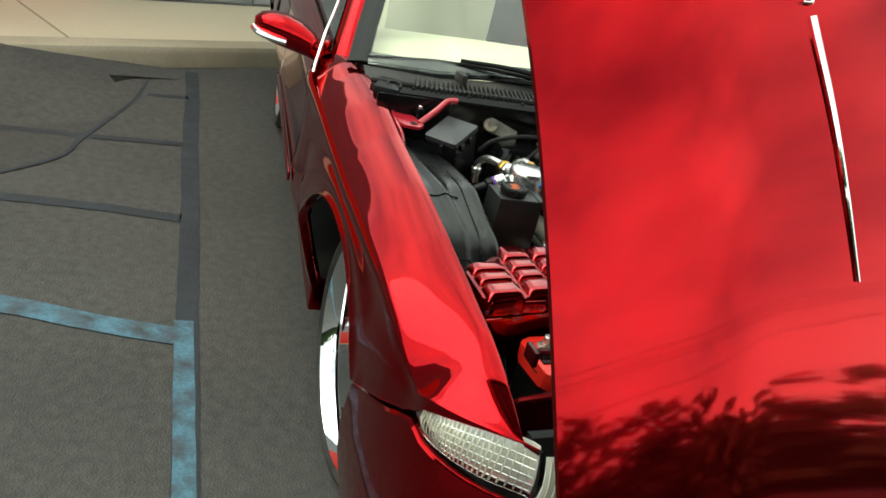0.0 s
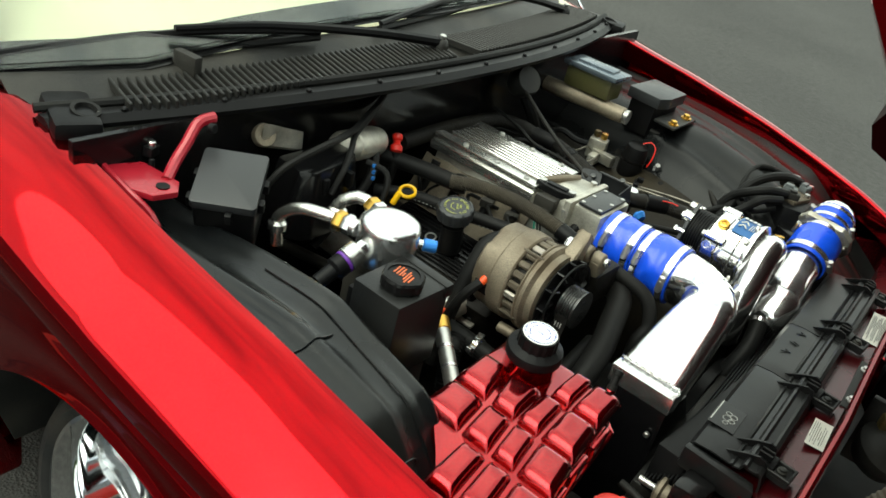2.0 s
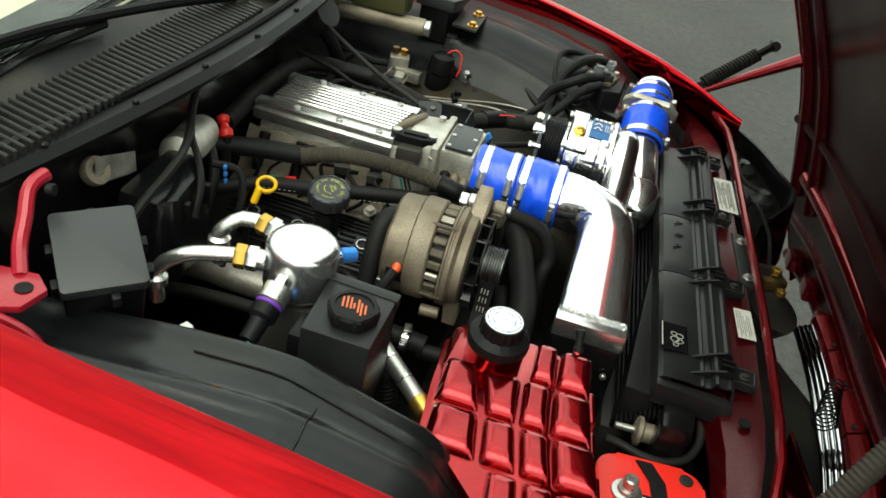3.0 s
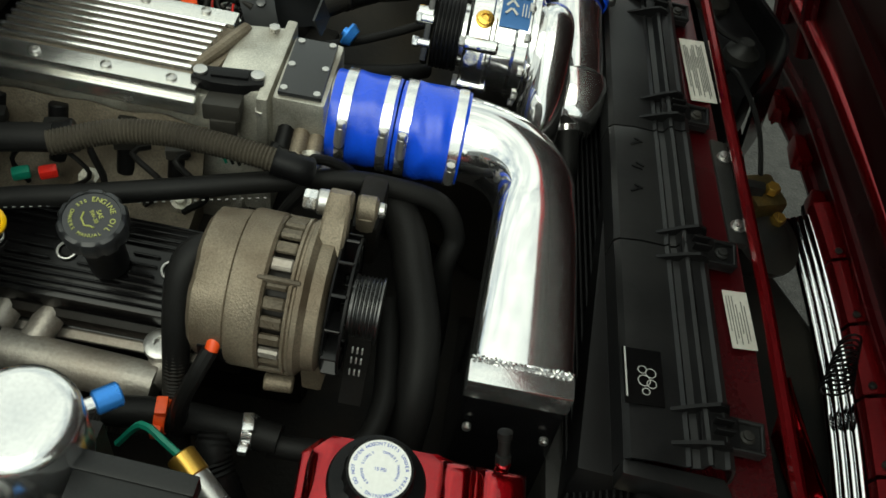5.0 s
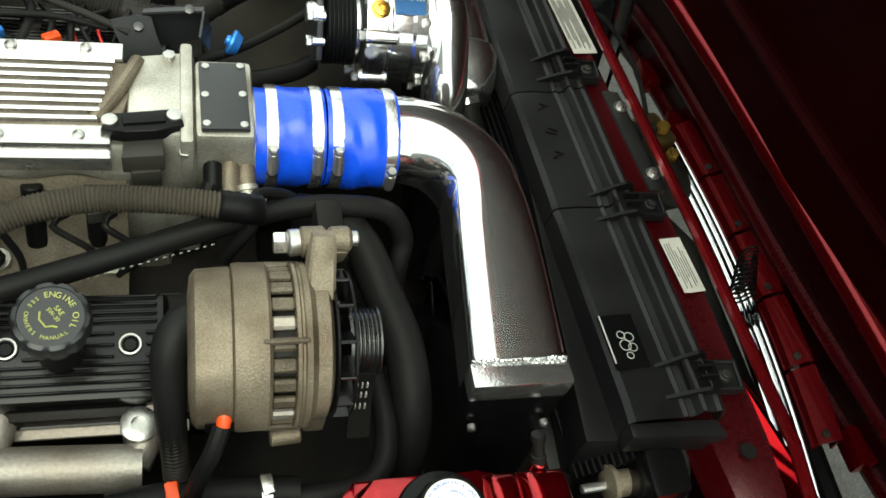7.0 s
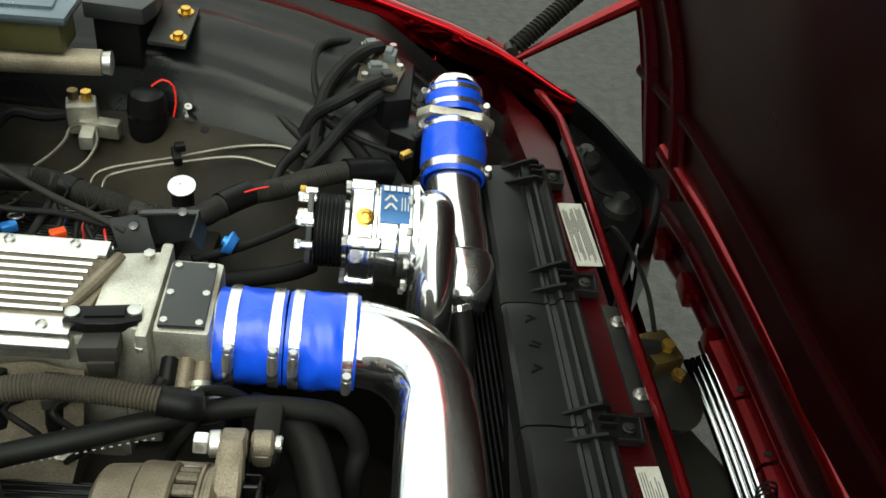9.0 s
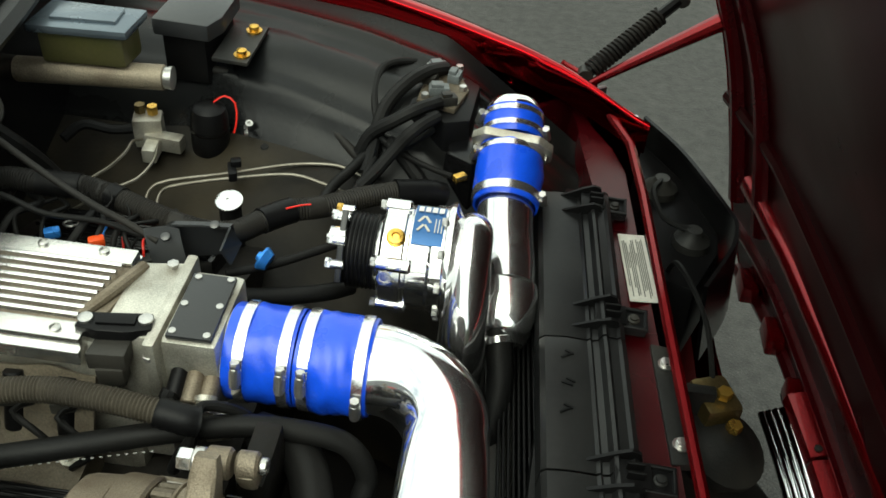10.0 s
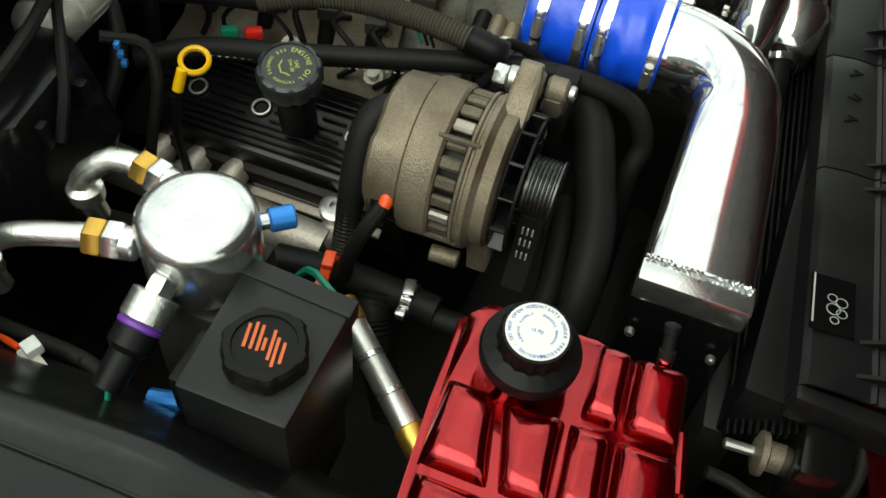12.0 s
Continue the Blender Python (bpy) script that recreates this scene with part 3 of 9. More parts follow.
def fender(s):
    """A front wing: flange, crown, shoulder crease, side and wheel arch. s: -1 or 1, its side of the car."""
    rows = []
    n = 80 if s < 0 else 50
    for i in range(n + 1):
        x = -0.725 + i * 1.562 / n if s < 0 else -0.605 + i * 0.0245
        zi, zs = smooth_tab(Z_IN_R if s < 0 else Z_IN, x)[0], smooth_tab(Z_SH, x)[0]
        yo = smooth_tab(Y_OUT if s < 0 else Y_OUT_L, x)[0]
        yi = 0.826 if s < 0 else smooth_tab(Y_IN_L, x)[0]
        if s < 0 and x < -0.5:
            yi += 0.30 * (-0.5 - x)
        if s < 0 and x < -0.668:
            yo, zs = yo - 0.55 * (-0.668 - x), zs - 0.3 * (-0.668 - x)
        dx = abs(x - WHEEL_X)
        zb = WHEEL_Z + math.sqrt(max(ARCH ** 2 - dx ** 2, 0)) if dx < ARCH else 0.30
        zb = max(zb, 0.30)
        side = 1.0
        if s < 0 and x > 0.33:
            zb = max(zb, lerp([(0.33, 0.545), (0.46, 0.60), (0.645, 0.682)], x)[0])
        if s < 0 and x > 0.50:
            # the side closes onto the lamp opening
            k = min(1.0, (x - 0.50) / 0.145)
            k = k * k * (3 - 2 * k)
            ty, tz = smooth_tab(LAMP_TOP, max(x, 0.64))
            yo += (ty + 0.002 - yo) * k
            zs += (tz + 0.28 * max(zi - tz, 0.01) - zs) * k
            zb += (tz - zb) * min(1.0, max(0.0, (x - 0.605) / 0.04))
            side = 1 - k
            yi = min(yi, yo - 0.004)
        pr = [(yi - 0.004, zi - 0.05 * max(side, 0.2)), (yi, zi - 0.006), (yi + 0.006 * side, zi)]
        pr += [(yi + (yo - 0.004 - yi) * f, zi + (zs - zi) * g) for f, g in ((0.18, 0.0), (0.34, 0.08), (0.52, 0.24), (0.70, 0.47), (0.86, 0.73), (0.96, 0.92))]
        pr += [(yo - 0.003, zs - 0.008 * side), (yo - 0.002, zs - 0.03 * side)]
        for f in (0.12, 0.3, 0.55, 0.8, 0.97, 1.0):
            z = zs - (zs - zb) * f
            y = yo - (0.004 + 0.010 * math.sin(min(1, f * 2.2) * math.pi) - 0.008 * f) * side + (0.005 if f > 0.9 and dx < ARCH else 0)
            if z < 0.6:
                y -= (0.6 - z) * (0.10 if x > 0 else 0.34)
            pr.append((y, z))
        pr.append((pr[-1][0] - 0.022 * max(side, 0.4), pr[-1][1] + 0.003 * side - 0.004 * (1 - side)))
        rows.append([(x, s * y, z) for y, z in rounded(pr)])
    bm = B()
    sheet(bm, rows, 0.0)
    return part("fender", bm, PAINT, CAR, "glossy candy red front fender", 62)


fender(-1)
fender(1)


def side_panels(s):
    """Doors and rear quarter with shut lines between them, sill below."""
    def panel(x0, x1, name, arch=None):
        rows = []
        n = max(6, int((x0 - x1) / 0.05))
        for i in range(n + 1):
            x = x0 + (x1 - x0) * i / n
            zt = 1.0
            zb = 0.30
            if arch is not None and abs(x - arch) < 0.41:
                zb = max(zb, 0.36 + math.sqrt(0.41 ** 2 - (x - arch) ** 2) - 0.06)
            pr = [(0.905, zt - 0.02), (0.915, zt), (0.930, zt), (0.950, zt - 0.014), (0.968, zt - 0.036), (0.982, 0.938), (0.983, 0.915)]
            for f in (0.12, 0.3, 0.55, 0.8, 0.97, 1.0):
                z = 0.945 - (0.945 - zb) * f
                pr.append((0.981 - 0.010 * math.sin(min(1, f * 2.2) * math.pi) + 0.008 * f - max(0, 0.6 - z) * 0.34, z))
            rows.append([(x, s * y, z) for y, z in rounded(pr, 3)])
        bm = B()
        sheet(bm, rows, 0.0)
        return part(name, bm, PAINT, CAR, "glossy candy red " + name.replace("_", " "), 62)
    d = panel(-0.672, -1.70, "front_door")
    for z in (0.62,):
        bm = B()
        box(bm, (-1.15, s * 0.992, z), (1.06, 0.008, 0.03), 0, 0.003)
        part("side_moulding", bm, PAINT, d)
    panel(-1.708, -2.55, "rear_door")
    panel(-2.558, -4.05, "rear_quarter", -2.92)
    bm = B()
    box(bm, (-1.48, s * 0.85, 0.25), (1.9, 0.06, 0.10), 0, 0.01)
    part("sill", bm, PAINT, CAR)


side_panels(-1)
side_panels(1)


def wheel(x, s):
    """A wide chromed wheel with five twin spokes set deep behind its lip, in a low tyre."""
    y0 = 0.64
    o = V((x, s * y0, WHEEL_Z + 0.006))
    ax = (0, s, 0)
    w = part("wheel", lathe(B(), o, ax, [(0.06, 0), (0.09, 0.02), (0.09, 0.05), (0.05, 0.07)], 24), STEEL, CAR, "large chromed five-spoke wheel")
    bm = B()
    lathe(bm, o, ax, [(0.285, 0.0), (0.33, -0.01), (0.358, 0.02), (0.366, 0.06), (0.366, 0.19), (0.360, 0.225), (0.345, 0.246), (0.330, 0.250), (0.318, 0.243), (0.312, 0.232)], 72, False, False)
    part("tyre", bm, TYRE, w)
    bm = B()
    lathe(bm, o, ax, [(0.262, 0.0), (0.266, 0.06), (0.282, 0.10), (0.286, 0.19), (0.291, 0.214), (0.300, 0.232), (0.309, 0.244), (0.316, 0.243), (0.316, 0.232), (0.306, 0.21), (0.305, 0.0)], 72, False, False)
    part("rim", bm, CHROME, w, "polished deep chrome rim lip", 50)
    for k in range(5):
        a = radians(72 * k + 41)
        rd, tg = V((math.cos(a), 0, math.sin(a))), V((-math.sin(a), 0, math.cos(a)))
        sp = None
        for q in (-1, 1):
            # each spoke is a pair of flat-faced blades that spread to the rim
            rs = []
            for r, c0, hw, yy in ((0.035, 0.012, 0.018, 0.098), (0.09, 0.020, 0.017, 0.100), (0.16, 0.026, 0.015, 0.098), (0.23, 0.033, 0.014, 0.092), (0.268, 0.038, 0.014, 0.086)):
                c = o + rd * r + tg * q * c0 + V((0, s * yy, 0))
                rs.append([c + tg * p * hw + V((0, s * d, 0)) for p, d in ((-1, -0.016), (-1, -0.005), (-0.6, 0.0), (0.6, 0.0), (1, -0.005), (1, -0.016))])
            bm = B()
            rings(bm, rs)
            if sp is None:
                sp = part("spoke", bm, SPOKE, w)
            else:
                part("spoke_blade", bm, SPOKE, sp)
        bm = B()
        lathe(bm, o + rd * 0.062 + V((0, s * 0.094, 0)), ax, [(0.010, 0), (0.010, 0.010), (0.006, 0.012)], 8)
        part("wheel_nut", bm, CHROME, sp)
    bm = B()
    lathe(bm, o, ax, [(0.080, 0.05), (0.080, 0.092), (0.074, 0.097), (0.040, 0.099), (0.037, 0.108), (0.030, 0.112), (0.001, 0.113)], 32)
    part("hub_cap", bm, CHROME, w)
    # disc coloured near black to stand for the shade behind the spokes
    bm = B()
    lathe(bm, o + V((0, -s * 0.02, 0)), ax, [(0.17, 0), (0.17, 0.03)], 36)
    part("brake_disc", bm, GREASE, w)


for wx in (WHEEL_X + 0.015, -2.92):
    wheel(wx, -1)
    wheel(wx, 1)


def wheel_well(x, s):
    bm = B()
    rows = []
    for i in range(17):
        a = math.pi * i / 16
        px, pz = x + 0.46 * math.cos(a), WHEEL_Z + 0.44 * math.sin(a)
        px = x + 0.434 * math.cos(a)
        rows.append([(px, s * (0.960 - 0.36 * max(0, 0.6 - pz)), min(pz, 0.80)), (px, s * 0.62, min(pz, 0.80))])
    sheet(bm, rows, 0.006)
    part("wheel_well", bm, BLACK_DUSTY, CAR)


for wx in (WHEEL_X, -2.92):
    wheel_well(wx, -1)
    wheel_well(wx, 1)


def greenhouse():
    """Windscreen, pillars, roof, side glass, dashboard and the plain rear."""
    rows = []
    for v in range(7):
        f = v / 6
        xb, z = -0.462 - 0.80 * f, 1.055 + 0.40 * f
        hw = 0.86 - 0.20 * f
        rows.append([(xb - (0.10 * max(0, abs(u) - 0.75) / 0.25 if u < 0 else 0.17 * u ** 1.6) * (1 - 0.3 * f), hw * u, z + 0.02 * (1 - u * u) - 0.040 * (hw * u / 0.85) ** 2 * (1 - f)) for u in [k / 8 - 1 for k in range(17)]])
    bm = B()
    sheet(bm, rows, 0.005)
    g = part("windscreen", bm, GLASS, CAR, "raked windscreen reflecting the clouded sky")
    g.visible_shadow = False
    bm = B()
    sheet(bm, [[(x - 0.002, y, z + 0.006) for x, y, z in rows[0]], [(p[0], p[1], p[2] + 0.006) for p in [tuple(V(a) * 0.98 + V(b) * 0.02) for a, b in zip(rows[0], rows[1])]]], 0.004)
    part("windscreen_seal", bm, RUBBER, CAR)
    # black printed band along the foot of the glass
    bm = B()
    sheet(bm, [[V(a).lerp(V(b), g) + V((0.004, 0, -0.010)) for a, b in zip(rows[0], rows[1])] for g in (0.0, 0.2, 0.42)], 0.002)
    part("screen_band", bm, BLACK_GLOSS, CAR)
    for s in (-1, 1):
        line = [V(r[0 if s < 0 else -1]) for r in rows]
        foot = V((-0.655, s * 0.885, 0.990)) if s < 0 else line[0] + V((-0.04, 0.02, -0.03))
        bm = B()
        rs = []
        for k, c in enumerate([foot + V((0.03, 0, -0.03)), foot] + [foot.lerp(line[-1] + V((-0.03, s * 0.03, 0.02)), f) for f in (0.12, 0.3, 0.5, 0.75, 1.0)]):
            w = 0.030 + 0.004 * k
            rs.append([c + V((0.006, -s * w, -0.012)), c + V((0.010, -s * w * 0.8, 0.006)), c + V((0.0, -s * 0.006, 0.014)), c + V((-0.012, s * w * 0.5, 0.012)), c + V((-0.024, s * w, -0.004)), c + V((-0.03, s * w, -0.03)), c + V((-0.02, -s * w * 0.5, -0.03))])
        rings(bm, rs)
        part("pillar", bm, PAINT, CAR, "", 60)
        bm = B()
        rings(bm, [[p + V((0.004, s * 0.030, 0.004)), p + V((0.006, -s * 0.010, 0.010)), p + V((0.002, -s * 0.034, 0.009)), p + V((0.0, -s * 0.034, 0.004)), p + V((-0.01, s * 0.03, -0.006))] for p in line])
        part("screen_border", bm, BLACK_GLOSS, CAR)
        bm = B()
        sheet(bm, [[(-0.80, s * 0.905, 1.0), (-1.0, s * 0.85, 1.17), (-1.42, s * 0.72, 1.44)], [(-2.7, s * 0.905, 1.0), (-2.6, s * 0.85, 1.17), (-2.45, s * 0.72, 1.44)]], 0.005)
        sg = part("side_window", bm, GLASS, CAR, "tinted side glass")
        sg.visible_shadow = False
        bm = B()
        tube(bm, [(-0.585, s * 0.976, 0.962), (-0.62, s * 0.966, 0.995), (-0.70, s * 0.944, 1.058), (-0.85, s * 0.900, 1.150), (-1.05, s * 0.86, 1.28), (-1.3, s * 0.80, 1.42)], 0.0042, 8)
        part("window_trim", bm, CHROME, CAR, "bright chrome window trim")
        # mirror
        bm = B()
        rs = []
        for y, x0, hx, z0, hz in ((0.935, -0.728, 0.042, 0.975, 0.026), (0.952, -0.722, 0.050, 0.992, 0.032), (0.985, -0.722, 0.060, 1.012, 0.040), (1.02, -0.742, 0.062, 1.022, 0.046), (1.06, -0.758, 0.064, 1.030, 0.048), (1.10, -0.770, 0.058, 1.034, 0.044), (1.132, -0.780, 0.044, 1.035, 0.034), (1.150, -0.786, 0.020, 1.034, 0.018)):
            rs.append([(x0 + hx * math.copysign(abs(math.cos(a)) ** 0.8, math.cos(a)), s * y, z0 + hz * math.copysign(abs(math.sin(a)) ** 0.8, math.sin(a))) for a in [2 * math.pi * k / 24 for k in range(24)]])
        rings(bm, rs)
        mi = part("wing_mirror", bm, PAINT, CAR, "candy red door mirror with a clear lamp strip")
        bm = B()
        tube(bm, [(-0.692, s * 1.055, 1.010), (-0.705, s * 1.10, 1.014), (-0.730, s * 1.135, 1.018), (-0.770, s * 1.152, 1.024)], 0.0095, 8)
        part("lamp_strip", bm, CHROME, mi)
        bm = B()
        prism(bm, [(-0.685, s * 0.935), (-0.74, s * 0.912), (-0.79, s * 0.915), (-0.78, s * 0.945), (-0.70, s * 0.955)], 0.955, 1.03, 0.010)
        part("mirror_foot", bm, PAINT, mi)
    for s in (-1, 1):
        bm = B()
        sheet(bm, [[(-2.44, s * 0.715, 1.445), (-2.58, s * 0.85, 1.18), (-2.69, s * 0.908, 1.0)], [(-2.75, s * 0.69, 1.36), (-2.9, s * 0.84, 1.15), (-3.0, s * 0.91, 1.0)], [(-3.15, s * 0.72, 1.11), (-3.25, s * 0.84, 1.06), (-3.35, s * 0.91, 1.0)], [(-4.04, s * 0.88, 1.0), (-4.05, s * 0.90, 0.99), (-4.05, s * 0.91, 0.98)]], 0.006)
        part("rear_pillar", bm, PAINT, CAR)
    bm = B()
    sheet(bm, [[(-4.05, y, z) for z in (0.98, 0.6, 0.30)] for y in (-0.93, -0.5, 0, 0.5, 0.93)], 0.02)
    part("rear_panel", bm, PAINT, CAR)
    bm = B()
    rf = []
    for x, z, hw in ((-1.28, 1.455, 0.64), (-1.5, 1.50, 0.66), (-2.0, 1.52, 0.66), (-2.45, 1.49, 0.65), (-2.8, 1.36, 0.66), (-3.15, 1.12, 0.72)):
        rf.append([(x, hw * u, z + 0.035 * (1 - u * u)) for u in [k / 6 - 1 for k in range(13)]])
    sheet(bm, rf, 0.02)
    part("roof", bm, PAINT, CAR)
    bm = B()
    sheet(bm, [[(x, u * 0.91, z + 0.03 * (1 - u * u)) for u in (-1, -0.6, 0, 0.6, 1)] for x, z in ((-3.12, 1.10), (-3.5, 1.06), (-4.0, 1.0), (-4.06, 0.6), (-4.05, 0.3))], 0.02)
    part("boot_lid", bm, PAINT, CAR)
    bm = B()
    sheet(bm, [[(x, u * 0.80, z + 0.02 * (1 - u * u)) for u in (-1, -0.5, 0, 0.5, 1)] for x, z in ((-0.50, 1.0), (-0.75, 1.04), (-0.98, 1.03), (-1.05, 0.95), (-1.1, 0.6))], 0.01)
    part("dashboard", bm, CREAM, CAR, "pale cream dashboard behind the glass")
    for s in (-1, 1):
        bm = B()
        box(bm, (-1.75, s * 0.36, 0.85), (0.16, 0.48, 0.62), 0, 0.05)
        part("seat", bm, CREAM, CAR)
    bm = B()
    box(bm, (-2.3, 0, 0.36), (3.2, 1.7, 0.05), 0, 0.01)
    part("floor_pan", bm, BLACK_DUSTY, CAR)


greenhouse()

# ---- bonnet, hinged at the nose and tilted forward ----
def hood_curve(v):
    """Where the side edge runs: forward place, height and half width, from the nose (0) to the top (1)."""
    return 1.010 - 0.430 * v - 0.122 * v * v, 0.47 + 1.08 * v, 0.694 + 0.408 * v - 0.441 * v * v + 0.224 * v ** 3


def hood_point(u, v, lift=0.0):
    v = v * (1 + 0.05 * (1 - u * u))
    x, z, hw = hood_curve(v)
    crown = (0.046 + 0.012 * v) * (1 - abs(u) ** 2.8)
    ridge = 0.003 * (math.exp(-((u + 0.62) / 0.14) ** 2) + math.exp(-((u - 0.62) / 0.14) ** 2))
    nrm = V((1.08, 0, 0.430 + 0.244 * v)).normalized()
    if u > 0:
        hw -= 0.05 * u * u
        return V((x - 0.06 * u * hw, u * hw, z)) + nrm * (crown + ridge + lift)
    w = (z - 1.05) / 0.5
    x += (0.081 - 0.037 * w - 0.012 * w * w) * u * u
    y = u * (hw + 0.079 - 0.007 * w + 0.018 * w * w)
    return V((x - 0.095 * u * hw, y, z)) + nrm * (crown + ridge + lift)


def hood_depth(v):
    """How deep the inner skin lies under the outer one: deep at the nose."""
    t = min(1.0, max(0.0, (0.5 - v) / 0.4))
    return -0.022 - 0.06 * t * t * (3 - 2 * t)


bm = B()
us, vs_ = [k / 32 - 1 for k in range(65)], [k / 40 for k in range(41)]
sheet(bm, [[hood_point(u, v) for u in us] for v in vs_], 0.010)
hood = part("hood", bm, PAINT, CAR, "candy red bonnet hinged at the nose, standing open", 30)
# skin and ribs take reds darkened to carry the shade under the bonnet
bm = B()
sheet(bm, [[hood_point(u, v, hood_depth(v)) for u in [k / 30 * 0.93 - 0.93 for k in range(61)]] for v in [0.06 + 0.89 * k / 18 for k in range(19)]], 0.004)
part("hood_liner", bm, HOOD_SHADED, hood, "inner bonnet skin, its red darkened for shade")
for v, r, mt in ((0.08, 0.016, PAINT_SHADED), (0.17, 0.012, PAINT_SHADED), (0.36, 0.012, HOOD_SHADED), (0.91, 0.02, HOOD_SHADED)):
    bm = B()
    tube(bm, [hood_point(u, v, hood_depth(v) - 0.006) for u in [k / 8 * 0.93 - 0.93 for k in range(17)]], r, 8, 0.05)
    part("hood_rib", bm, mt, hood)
# pressed ribs that run up along each edge, in the shade-darkened red
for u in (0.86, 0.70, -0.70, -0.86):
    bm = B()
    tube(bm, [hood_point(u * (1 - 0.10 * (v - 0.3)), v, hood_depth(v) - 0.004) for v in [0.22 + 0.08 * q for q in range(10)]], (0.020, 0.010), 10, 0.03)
    part("hood_rib", bm, PAINT_SHADED, hood)
# the folded cross member above the nose
bm = B()
sheet(bm, [[(x + dx, y, 0.752 + dz) for dx, dz in ((0.030, 0.020), (0.012, 0.018), (0.003, 0.014), (0.0, 0.006), (0.001, -0.008), (0.006, -0.013), (0.030, -0.014))] for x, y in [(smooth_tab([(-0.50, 0.893), (-0.32, 0.886), (-0.05, 0.870), (0.20, 0.850), (0.38, 0.830), (0.52, 0.808), (0.58, 0.795)], -0.50 + 0.036 * q)[0], -0.50 + 0.036 * q) for q in range(31)]], 0.002)
part("cross_member", bm, PAINT_MID, hood, "glossy red folded cross member", 50)
for u in (-1, 1):
    bm = B()
    sheet(bm, [[hood_point(u * 0.992, v, -0.006), hood_point(u * 0.975, v, hood_depth(v) * 0.6), hood_point(u * 0.93, v, hood_depth(v) - 0.004)] for v in [0.02 + 0.96 * k / 20 for k in range(21)]], 0.004)
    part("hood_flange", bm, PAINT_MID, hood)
for k in range(9):
    u = -0.8 + 0.2 * k
    bm = B()
    box(bm, hood_point(u, 0.10, -0.10), (0.03, 0.06, 0.035), 0, 0.005)
    part("hood_tab", bm, PAINT_MID, hood)
bm = B()
tube(bm, [hood_point(u, v, 0.004) for u, v in ((-0.275, 0.535), (-0.312, 0.65), (-0.352, 0.77), (-0.398, 0.895))], (0.003, 0.008), 8)
part("centre_strip", bm, CHROME, hood, "slim chrome centre strip")
for u, v in ((-0.408, 0.925), (-0.420, 0.955)):
    bm = B()
    tube(bm, [hood_point(u + du, v + dv, 0.004) for du, dv in ((0.016, 0.010), (-0.004, 0.012), (-0.012, 0.004), (0.010, -0.003), (0.012, -0.011), (-0.012, -0.012))], (0.0045, 0.003), 8, 0.004)
    part("badge", bm, CHROME, hood, "small chrome badge shape")
# grille on the bonnet's nose, seen from behind: flat chrome strips and the bolted red flange
bm = B()
tube(bm, [(0.925 - 0.09 * y * y, y - 0.06, 0.515) for y in (-0.40, -0.2, 0.0, 0.2, 0.40)], 0.018, 8, 0.05)
gr = part("grille", bm, BLACK, hood, "chrome grille strips along the bonnet's nose")
for k in range(4):
    bm = B()
    sheet(bm, [[(0.852 + 0.0088 * k - 0.22 * (y + 0.03) ** 2 + dx, y, 0.556 + 0.0055 * k + dz) for dx, dz in ((-0.0008, -0.004), (0.0, 0.0), (0.0025, 0.0026), (0.0055, 0.0042), (0.0072, 0.0036), (0.0076, -0.002))] for y in [-0.50 + 0.0445 * q for q in range(18)]], 0.0012)
    part("grille_bar", bm, CHROME, gr)
for k in range(5):
    y0 = -0.335 + 0.122 * k
    bm = B()
    sheet(bm, [[(0.900 - 0.20 * (y + 0.06) ** 2 + dx, y, 0.592 + dz) for dx, dz in ((-0.013, -0.016), (-0.010, 0.0), (0.006, 0.008), (0.020, 0.014), (0.024, -0.02))] for y in [y0 + 0.0144 * q for q in range(9)]], 0.003)
    fl = part("flange_plate", bm, PAINT_MID, hood, "bright red bolted flange plate")
    bm = B()
    lathe(bm, (0.902 - 0.20 * (y0 + 0.07) ** 2, y0 + 0.012, 0.597), (0, 0, 1), [(0.006, 0), (0.006, 0.004), (0.004, 0.005)], 8)
    part("flange_bolt", bm, BLACK_DUSTY, fl)


